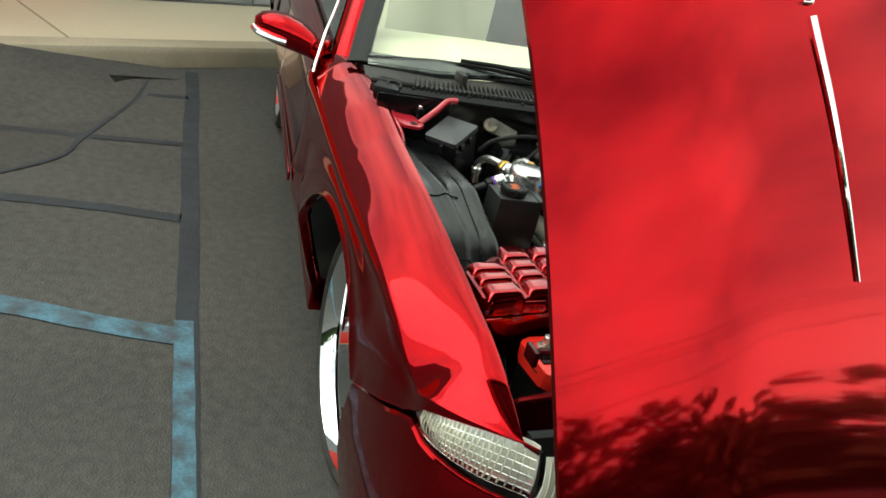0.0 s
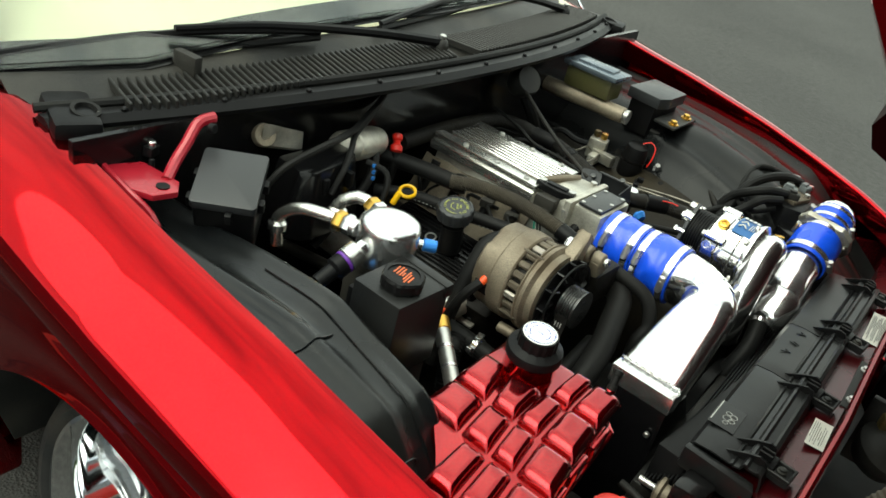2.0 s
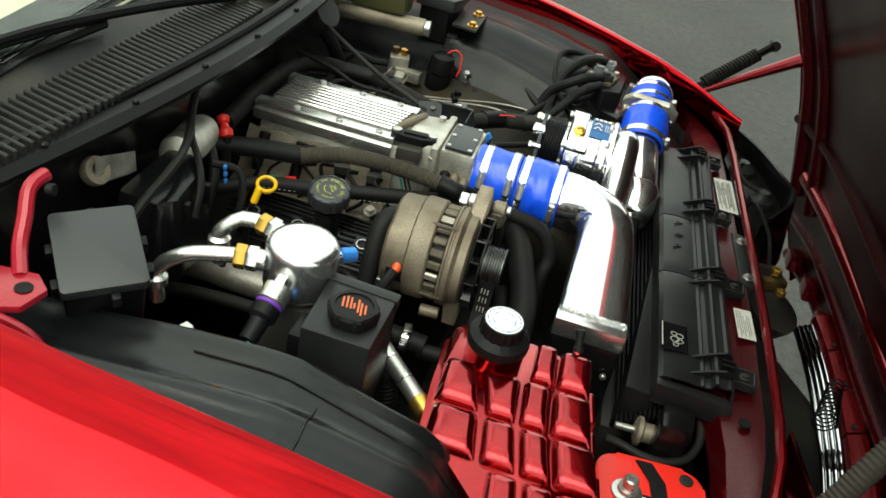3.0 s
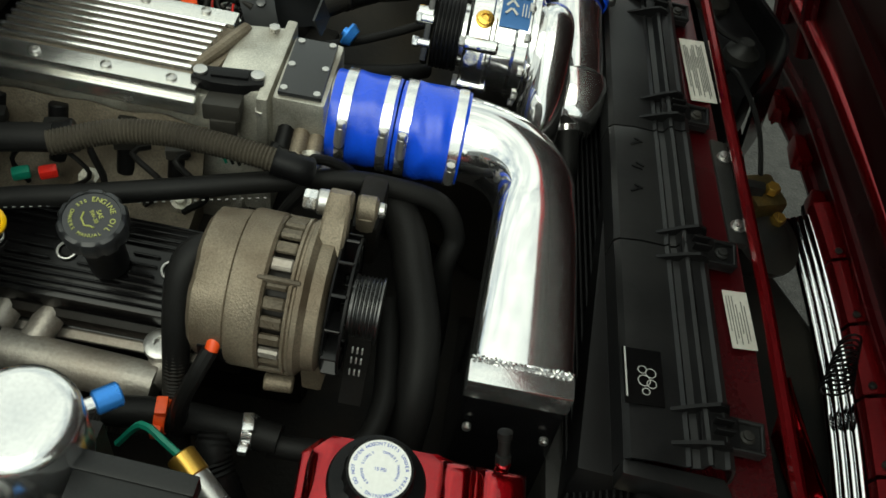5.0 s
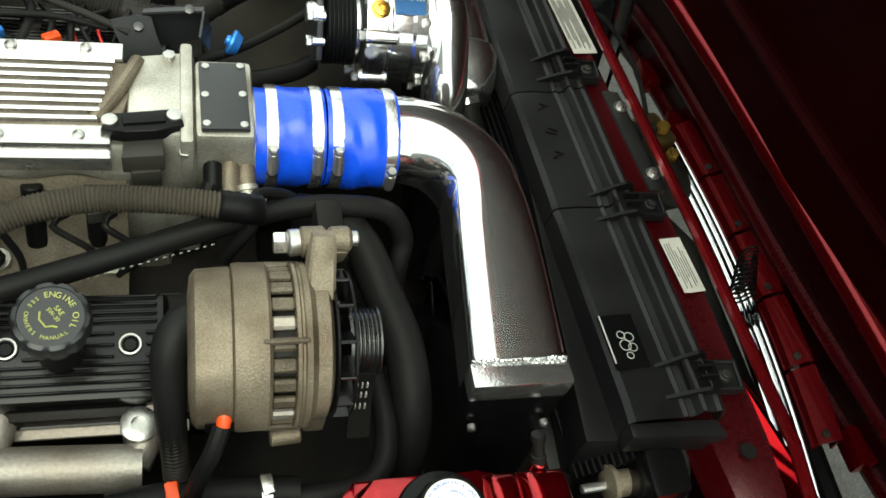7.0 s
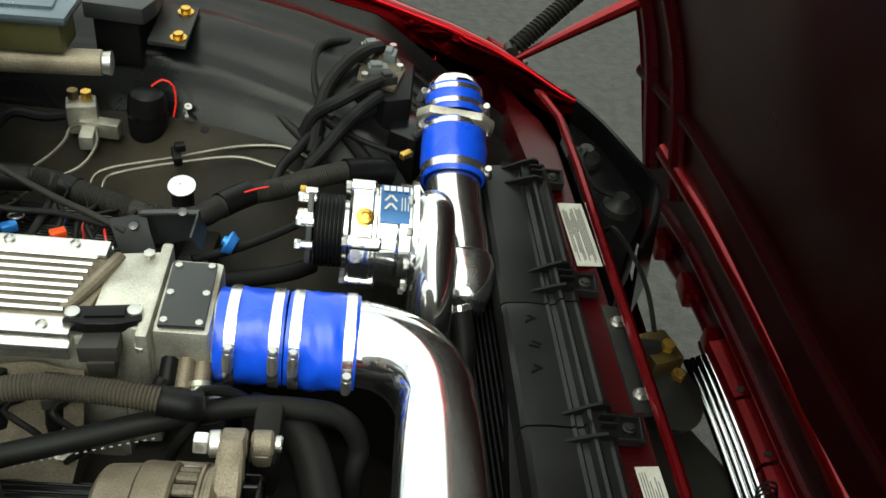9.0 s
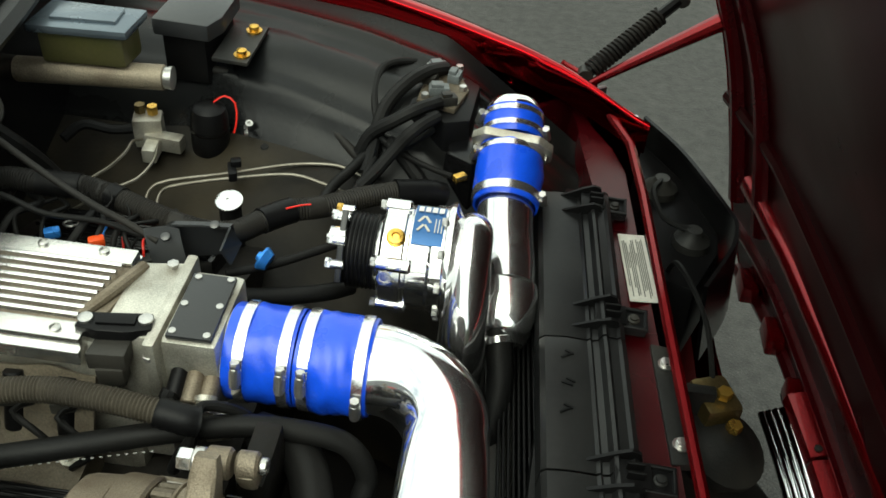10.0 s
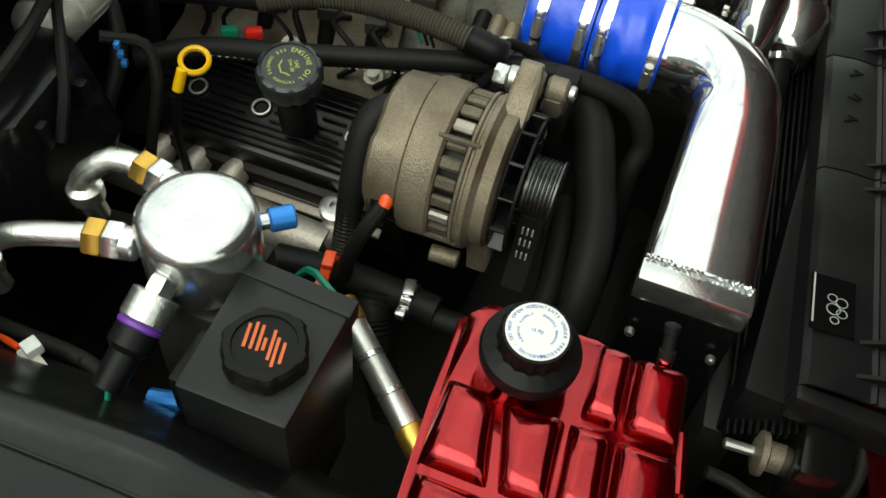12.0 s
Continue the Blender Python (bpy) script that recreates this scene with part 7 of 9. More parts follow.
hose("loom_conduit", [(-0.26, -0.265, 0.815), (-0.20, -0.228, 0.824), (-0.11, -0.200, 0.828), (-0.02, -0.170, 0.832), (0.07, -0.138, 0.835), (0.15, -0.114, 0.836), (0.21, -0.108, 0.834), (0.265, -0.104, 0.818), (0.290, -0.110, 0.775), (0.285, -0.13, 0.74), (0.292, -0.145, 0.66), (0.295, -0.15, 0.56)], 0.0125, RUBBER, "split black wiring loom over the valve cover", "loom", 0.0, 12)
bm = B()
for k in range(34):
    f = k / 34
    a = V((-0.19 + 0.27 * f, -0.2370 + 0.089 * f, 0.8245 - 0.002 * f))
    box(bm, a, (0.0032, 0.0010, 0.0010), 18, 0)
solo("loom_seam", bm, PRINT_GREY, "pale stitched seam along the loom", "loom")
for p, q in (((-0.158, -0.150, 0.852), (-0.138, -0.141, 0.855)),):
    bm = B()
    cyl(bm, p, q, 0.0185, 16)
    solo("loom_clip", bm, BLACK, "black clip round the wiring loom", "clip")
UPPER = hose("radiator_hose", [(0.165, -0.09, 0.80), (0.205, -0.105, 0.805), (0.232, -0.135, 0.80), (0.252, -0.19, 0.785), (0.272, -0.255, 0.765), (0.278, -0.32, 0.72), (0.27, -0.36, 0.64), (0.27, -0.36, 0.52)], 0.0225, RUBBER, "thick black upper radiator hose", n=16)
for c, d in (((0.272, -0.350, 0.665), (0, 0.1, 1)), ((0.196, -0.1005, 0.8035), (1, -0.35, 0.1))):
    bm = B()
    lathe(bm, V(c) - V(d).normalized() * 0.006, d, [(0.0228, 0), (0.0242, 0.001), (0.0242, 0.011), (0.0228, 0.012)], 24, False, False)
    part("clamp", bm, STEEL, UPPER, "bright worm clamp")
hose("heater_hose", [(0.232, -0.20, 0.74), (0.240, -0.27, 0.74), (0.246, -0.33, 0.735), (0.235, -0.375, 0.73), (0.20, -0.392, 0.728), (0.14, -0.395, 0.728)], 0.013, RUBBER, "black heater hose beside the alternator", n=12)
hose("coolant_hose", [(0.15, -0.392, 0.735), (0.10, -0.388, 0.735), (0.04, -0.385, 0.732), (-0.03, -0.392, 0.73)], 0.0165, RUBBER, "black coolant hose with spring clamps", n=12)
hose("coolant_branch", [(0.085, -0.395, 0.735), (0.09, -0.42, 0.72), (0.11, -0.445, 0.69), (0.13, -0.46, 0.62)], 0.019, RUBBER, "ribbed black branch hose", ribs=0.002, n=14, pitch=0.006)
hose("loom_conduit", [(-0.34, -0.42, 0.70), (-0.22, -0.40, 0.705), (-0.10, -0.40, 0.712), (-0.01, -0.395, 0.712), (0.05, -0.39, 0.72)], 0.011, CONDUIT, "corrugated loom along the header", "loom", 0.0012)
for x, mtl, nm in ((0.118, BRUSHED, "spring_clamp"), (0.03, ORANGE, "orange_clip")):
    t0 = thing(nm, (x, -0.39, 0.71), "bright spring clamp on the coolant hose" if nm == "spring_clamp" else "orange retaining clip on the coolant hose", "clip")
    bm = B()
    lathe(bm, (x - 0.006, -0.389, 0.735), (1, 0, 0), [(0.0172, 0), (0.0185, 0.001), (0.0185, 0.011), (0.0172, 0.012)], 20, False, False)
    part("band", bm, mtl, t0)
    bm = B()
    box(bm, (x, -0.39, 0.756), (0.012, 0.02, 0.008), 10, 0.002)
    part("ear", bm, mtl, t0)
    bm = B()
    box(bm, (x, -0.412, 0.742), (0.010, 0.012, 0.010), 0, 0.002)
    part("ear", bm, mtl, t0)


def header():
    t = thing("exhaust_header", (-0.15, -0.32, 0.66), "heat-stained tubular exhaust manifold", "manifold")
    bm = B()
    tube(bm, [(-0.36, -0.325, 0.705), (-0.20, -0.330, 0.702), (-0.05, -0.336, 0.700), (0.0, -0.338, 0.698)], 0.024, 20)
    part("collector", bm, RUSTY, t)
    for x in (-0.225, -0.180, -0.132, 0.012):
        bm = B()
        tube(bm, [(x, -0.265, 0.715), (x - 0.002, -0.285, 0.715), (x - 0.008, -0.31, 0.707), (x - 0.02, -0.335, 0.70)], 0.0165, 14)
        part("runner", bm, RUSTY, t)
    bm = B()
    box(bm, (-0.11, -0.258, 0.715), (0.30, 0.012, 0.045), 0, 0.003)
    part("flange", bm, RUSTY, t)
    for x in (-0.245, -0.20, -0.155, -0.105, -0.04, 0.035):
        bm = B()
        hexnut(bm, (x, -0.262, 0.735), (x, -0.272, 0.735), 0.007)
        part("stud_nut", bm, STEEL, t)
    c = V((-0.004, -0.302, 0.70))
    bm = B()
    lathe(bm, c, (0.05, -0.1, 1), [(0.016, -0.03), (0.0165, 0.02), (0.0185, 0.024), (0.0185, 0.032), (0.015, 0.034), (0.0075, 0.034), (0.0075, 0.028), (0.001, 0.028)], 24)
    part("capped_bung", bm, STEEL, t, "bright capped pipe stub")


header()


# ================= passenger side things =================
def fuse_box():
    t = thing("fuse_box", (-0.22, -0.66, 0.85), "black relay box with a flat satin lid", "fuse box", "relay boxes")
    ux = V((0.0755, 0.0625, 0.005)).normalized()
    uz = ux.cross(V((-0.0675, 0.0855, 0.037))).normalized()
    uy = uz.cross(ux)
    m = Matrix((ux, uy, uz)).transposed().to_4x4()
    m.translation = (-0.216, -0.667, 0.957)

    def plate(w, d, r):
        pts = []
        for q, (sx, sy) in enumerate(((1, 1), (-1, 1), (-1, -1), (1, -1))):
            for k in range(5):
                an = math.pi / 2 * (q + k / 4)
                pts.append((sx * (w / 2 - r) + r * math.cos(an), sy * (d / 2 - r) + r * math.sin(an)))
        return pts
    bm = B()
    prism(bm, plate(0.098, 0.115, 0.007), -0.012, 0.003, 0.002, m)
    part("lid", bm, BLACK_SATIN, t)
    bm = B()
    prism(bm, plate(0.086, 0.100, 0.005), -0.11, -0.011, 0.002, m, plate(0.093, 0.108, 0.006))
    part("body", bm, BLACK, t)
    for x, y in ((0.052, 0.01), (0.052, -0.03), (-0.052, 0.015), (-0.052, -0.035), (0.0, 0.061), (0.01, -0.061)):
        bm = B()
        box(bm, None, (0.010, 0.014, 0.018), 0, 0.002, m @ Matrix.Translation((x, y, -0.017)))
        part("lid_clip", bm, BLACK, t)


fuse_box()


def brace():
    t = thing("shock_brace", (-0.3, -0.70, 0.90), "candy red body brace bolted to the inner wing", "brace")
    bm = B()
    prism(bm, [(-0.335, -0.80), (-0.275, -0.815), (-0.228, -0.792), (-0.221, -0.755), (-0.245, -0.735), (-0.32, -0.745)], 0.945, 0.955, 0.003)
    part("plate", bm, BRACE_RED, t)
    bm = B()
    lathe(bm, (-0.243, -0.765, 0.9555), (0, 0, 1), [(0.010, 0), (0.010, 0.0015)], 16)
    part("plate_hole", bm, RUBBER, t)
    bm = B()
    tube(bm, [(-0.262, -0.745, 0.951), (-0.283, -0.715, 0.966), (-0.294, -0.688, 0.987), (-0.303, -0.668, 1.005), (-0.304, -0.654, 1.012), (-0.302, -0.635, 1.014)], 0.009, 10)
    part("rod", bm, BRACE_RED, t)
    bm = B()
    cyl(bm, (-0.290, -0.652, 1.005), (-0.280, -0.650, 1.007), 0.008, 12)
    part("bolt", bm, BLACK, t)
    bm = B()
    tube(bm, [(-0.345, -0.80, 0.955), (-0.26, -0.81, 0.952), (-0.215, -0.80, 0.93), (-0.18, -0.80, 0.89)], 0.005, 8)
    part("edge_rod", bm, BRACE_RED, t)
    for p, mt in (((-0.342, -0.757, 0.958), BLUE_CAP), ((-0.326, -0.727, 0.966), BLACK)):
        bm = B()
        box(bm, p, (0.016, 0.022, 0.016), 20, 0.002)
        blk = part("terminal_block", bm, BLACK, t)
        bm = B()
        cyl(bm, (p[0], p[1], p[2] + 0.006), (p[0], p[1], p[2] + 0.016), 0.006, 10)
        part("terminal_screw", bm, BRUSHED, blk)
        bm = B()
        cyl(bm, (p[0] + 0.010, p[1] - 0.006, p[2] - 0.008), (p[0] + 0.014, p[1] - 0.008, p[2] - 0.026), 0.005, 8)
        part("terminal_sleeve", bm, mt, blk)


brace()


def dryer():
    """The round bright canister with its gold fittings, pipes, blue cap and pressure switch."""
    c = V((-0.019, -0.516, 0.948))
    t = thing("receiver_dryer", (c.x, c.y, 0.84), "bright aluminium canister with gold fittings and a blue cap", "canister")
    bm = B()
    lathe(bm, c, (0, 0, 1), [(0.030, -0.085), (0.044, -0.075), (0.0485, -0.066), (0.0485, -0.012), (0.047, -0.006), (0.042, -0.001), (0.034, 0.001), (0.001, 0.0015)], 40)
    part("canister", bm, BRUSHED, t, "", 60)
    for i, (yy, e0, e1, e2) in enumerate(((-0.538, (-0.085, -0.552, 0.920), (-0.155, -0.572, 0.912), (-0.190, -0.582, 0.880)), (-0.492, (-0.075, -0.482, 0.925), (-0.118, -0.482, 0.928), (-0.144, -0.497, 0.905)))):
        d = (V(e0) - V((c.x, yy, 0.92))).normalized()
        s0 = V((c.x, yy, 0.92)) + d * 0.038
        bm = B()
        cyl(bm, s0, s0 + d * 0.014, 0.014, 16)
        part("union", bm, BRUSHED, t)
        bm = B()
        hexnut(bm, s0 + d * 0.010, s0 + d * 0.024, 0.0165)
        part("union_nut", bm, BRUSHED, t)
        bm = B()
        hexnut(bm, s0 + d * 0.025, s0 + d * 0.040, 0.0165 if i == 0 else 0.015)
        part("gold_nut", bm, GOLD, t, "gold anodised hex nut")
        bm = B()
        tube(bm, [s0 + d * 0.036, V(e0) + d * 0.015, e1, e2, V(e2) + V((0, 0.005, -0.05))], 0.0105, 14)
        part("pipe", bm, MACHINED, t)
        bm = B()
        lathe(bm, V(e2) - V((0, 0, 0.02)), (0, 0, 1), [(0.0105, -0.005), (0.0155, 0), (0.0155, 0.012), (0.0105, 0.016)], 16)
        part("collar", bm, MACHINED, t)
    d = V((0.75, 0.66, -0.05)).normalized()
    p = c + V((0, 0, -0.03)) + d * 0.047
    bm = B()
    cyl(bm, p, p + d * 0.010, 0.007, 12)
    part("port", bm, BRUSHED, t)
    bm = B()
    cyl(bm, p + d * 0.008, p + d * 0.030, 0.0105, 12)
    part("blue_cap", bm, BLUE_CAP, t, "blue service port cap")
    d = V((-0.10, -0.86, -0.45)).normalized()
    p = c + V((0, 0, -0.035)) + V((-0.08, -0.86, 0)).normalized() * 0.045
    bm = B()
    hexnut(bm, p, p + d * 0.016, 0.012)
    part("switch_union", bm, BRUSHED, t)
    bm = B()
    cyl(bm, p + d * 0.014, p + d * 0.038, 0.0195, 24)
    part("switch_body", bm, MACHINED, t)
    bm = B()
    cyl(bm, p + d * 0.038, p + d * 0.044, 0.0185, 20)
    part("switch_ring", bm, PURPLE, t)
    bm = B()
    lathe(bm, p + d * 0.044, d, [(0.018, 0), (0.018, 0.015), (0.013, 0.020), (0.012, 0.05)], 12)
    part("switch_plug", bm, BLACK, t)
    bm = B()
    e = p + d * 0.09
    tube(bm, [e, e + V((0.004, -0.015, -0.02)), e + V((0.012, -0.02, -0.045))], 0.0025, 6)
    part("switch_wire", bm, GREEN, t)
    bm = B()
    prism(bm, [(-0.055, -0.56), (0.02, -0.56), (0.02, -0.47), (-0.055, -0.47)], 0.70, 0.868, 0.004)
    part("mount", bm, BLACK_DUSTY, t)


dryer()


def steering_reservoir():
    c = [(0.026, -0.524), (0.120, -0.529), (0.118, -0.640), (0.030, -0.640)]
    t = thing("fluid_reservoir", (0.075, -0.585, 0.76), "square black fluid reservoir with a screw cap", "reservoir")
    bm = B()
    prism(bm, c, 0.78, 0.914, 0.004, None, [(0.075 + (x - 0.075) * 1.0, -0.583 + (y + 0.583) * 1.0) for x, y in c])
    part("tank", bm, TANK_BLACK, t)
    bm = B()
    prism(bm, [(0.022, -0.535), (0.122, -0.540), (0.122, -0.522), (0.022, -0.517)], 0.895, 0.916, 0.003)
    part("ridge", bm, TANK_BLACK, t)
    cc = V((0.080, -0.594, 0.914))
    bm = B()
    rs = []
    for r, h in ((0.026, 0.0), (0.0305, 0.003), (0.0315, 0.016), (0.029, 0.020), (0.024, 0.0205), (0.0235, 0.0185), (0.001, 0.0185)):
        rs.append([cc + V((0, 0, h)) + V((math.cos(2 * math.pi * i / 60), math.sin(2 * math.pi * i / 60), 0)) * (r + (0.002 if r > 0.028 and math.cos(6 * 2 * math.pi * i / 60) > 0.4 else 0)) for i in range(60)])
    rings(bm, rs)
    part("cap", bm, BLACK, t)
    rng = random.Random(5)
    for k in range(7):
        bm = B()
        w = rng.uniform(0.010, 0.026)
        box(bm, (cc.x - 0.015 + 0.005 * k, cc.y + rng.uniform(-0.004, 0.004), cc.z + 0.019), (0.0024, w, 0.0008), 12, 0)
        part("cap_print", bm, PRINT_ORANGE, t)
    bm = B()
    box(bm, (0.020, -0.60, 0.86), (0.02, 0.05, 0.05), 0, 0.004)
    part("side_lug", bm, BLACK, t)
    bm = B()
    cyl(bm, (0.01, -0.615, 0.83), (-0.02, -0.62, 0.825), 0.008, 10)
    part("blue_clip", bm, BLUE_CAP, t)
    bm = B()
    box(bm, (0.075, -0.58, 0.74), (0.08, 0.09, 0.10), 0, 0.005)
    part("foot", bm, BLACK_DUSTY, t)


steering_reservoir()


def pillow(bm, q, z0, h, m, n=12):
    """A moulded pad with soft shoulders over the four-cornered plan q."""
    rows = []
    for i in range(n + 1):
        u = 0.5 - 0.5 * math.cos(math.pi * i / n)
        row = []
        for j in range(n + 1):
            v = 0.5 - 0.5 * math.cos(math.pi * j / n)
            x = (q[0][0] * (1 - u) + q[1][0] * u) * (1 - v) + (q[3][0] * (1 - u) + q[2][0] * u) * v
            y = (q[0][1] * (1 - u) + q[1][1] * u) * (1 - v) + (q[3][1] * (1 - u) + q[2][1] * u) * v
            a, b = abs(2 * u - 1) ** 8, abs(2 * v - 1) ** 8
            row.append(m @ V((x, y, z0 + h * (1 - a) * (1 - b))))
        rows.append(row)
    sheet(bm, rows, 0.002)


def coolant_tank():
    """The quilted candy red expansion tank with its black pressure cap."""
    t = thing("coolant_tank", (0.32, -0.56, 0.64), "candy red quilted coolant tank with a black pressure cap", "tank")
    m = Matrix.Translation((0.29, -0.58, 0.828)) @ Matrix.Rotation(radians(1.2), 4, "X") @ Matrix.Translation((-0.29, 0.58, 0))
    out = [(0.184, -0.43), (0.200, -0.412), (0.30, -0.412), (0.375, -0.425), (0.396, -0.445), (0.414, -0.60), (0.438, -0.70), (0.452, -0.765), (0.435, -0.785), (0.310, -0.785), (0.290, -0.770), (0.286, -0.726), (0.270, -0.708), (0.232, -0.702), (0.208, -0.682), (0.199, -0.62), (0.190, -0.52)]
    cx, cy = 0.31, -0.60
    sh = lambda d: [(x + d * (1 if x > cx else -1), y + d * (1 if y > cy else -1)) for x, y in out]
    bm = B()
    prism(bm, sh(-0.022), -0.16, -0.050, 0.010, m, sh(-0.002))
    part("lower_shell", bm, TANK_RED, t)
    bm = B()
    prism(bm, sh(0.005), -0.054, -0.044, 0.004, m)
    part("seam_flange", bm, TANK_RED, t)
    bm = B()
    prism(bm, sh(-0.001), -0.046, -0.004, 0.012, m, sh(-0.007))
    part("body", bm, TANK_RED, t)
    # raised pads in rows across the top, with moulded grooves between them
    rows = [(-0.428, -0.500, [(0.311, 0.338, 0.313, 0.342), (0.345, 0.388, 0.349, 0.392)]),
            (-0.510, -0.587, [(0.200, 0.240, 0.203, 0.258), (0.248, 0.300, 0.270, 0.306), (0.307, 0.338, 0.314, 0.346), (0.346, 0.394, 0.354, 0.406)]),
            (-0.597, -0.668, [(0.205, 0.260, 0.209, 0.272), (0.269, 0.307, 0.280, 0.322), (0.316, 0.348, 0.330, 0.363), (0.357, 0.410, 0.371, 0.424)]),
            (-0.679, -0.768, [(0.292, 0.326, 0.300, 0.340), (0.335, 0.368, 0.349, 0.386), (0.377, 0.428, 0.395, 0.444)])]
    for y0, y1, cols in rows:
        for a0, a1, b0, b1 in cols:
            bm = B()
            pillow(bm, [(a0 - 0.002, y0 + 0.002), (a1 + 0.002, y0 + 0.002), (b1 + 0.002, y1 - 0.002), (b0 - 0.002, y1 - 0.002)], -0.006, 0.018, m)
            part("pad", bm, TANK_RED, t, "", 80)
    # quilted flank towards the radiator
    for x, y in ((0.401, -0.50), (0.410, -0.575), (0.424, -0.65)):
        bm = B()
        box(bm, None, (0.010, 0.058, 0.030), 0, 0.0045, Matrix.Translation((x, y, 0.800)) @ Matrix.Rotation(radians(8), 4, "Z"))
        part("pad", bm, TANK_RED, t)
    c, ax = V((0.2545, -0.4745, 0.8345)), V((0.03, -0.08, 1)).normalized()
    bm = B()
    lathe(bm, c, ax, [(0.040, -0.03), (0.040, 0.016), (0.041, 0.018), (0.041, 0.03)], 36)
    part("filler_neck", bm, TANK_RED, t)
    u, w = frame_of(ax)
    bm = B()
    rs = []
    for r, h in ((0.038, 0.018), (0.0425, 0.020), (0.043, 0.028), (0.041, 0.034), (0.035, 0.037), (0.0305, 0.040), (0.0300, 0.056), (0.028, 0.059), (0.001, 0.0595)):
        rs.append([c + ax * h + (u * math.cos(2 * math.pi * i / 80) + w * math.sin(2 * math.pi * i / 80)) * (r - (0.0014 if 0.0299 <= r <= 0.0306 and math.cos(16 * 2 * math.pi * i / 80) > 0.3 else 0)) for i in range(80)])
    rings(bm, rs)
    part("pressure_cap", bm, BLACK, t, "black ribbed pressure cap")
    bm = B()
    lathe(bm, c + ax * 0.0596, ax, [(0.0258, 0), (0.0258, 0.0006), (0.001, 0.0006)], 40)
    part("cap_label", bm, WHITE, t, "white warning disc with blue print")
    right = V((1, 0, 0)); right = (right - ax * right.dot(ax)).normalized()
    face = Matrix.Translation(c + ax * 0.0603) @ Matrix((right, ax.cross(right), ax)).transposed().to_4x4()
    arc_words("CONTENTS UNDER PRESSURE", 0.0222, 0.0040, 25, -8.2, face, PRINT_BLUE, t)
    arc_words("WARNING - DO NOT OPEN HOT", 0.0222, 0.0040, 205, -7.6, face, PRINT_BLUE, t)
    arc_words("REMOVE SLOWLY", 0.0152, 0.0031, 180, -9.5, face, PRINT_BLUE, t)
    arc_words("OWNERS MANUAL", 0.0152, 0.0031, 30, -9.5, face, PRINT_BLUE, t)
    flat_text("15 PSI", 0.0042, face, PRINT_BLUE, "lettering", t)
    bm = B()
    cyl(bm, (0.366, -0.423, 0.815), (0.366, -0.422, 0.838), 0.0070, 12)
    nip = part("vent_nipple", bm, TANK_RED, t)
    bm = B()
    lathe(bm, (0.366, -0.422, 0.832), (-0.06, 0.22, 0.35), [(0.0075, 0), (0.0075, 0.010), (0.0058, 0.011), (0.0058, 0.026), (0.0072, 0.027), (0.0072, 0.034), (0.003, 0.036)], 12)
    part("nipple_cap", bm, RUBBER, nip)


coolant_tank()


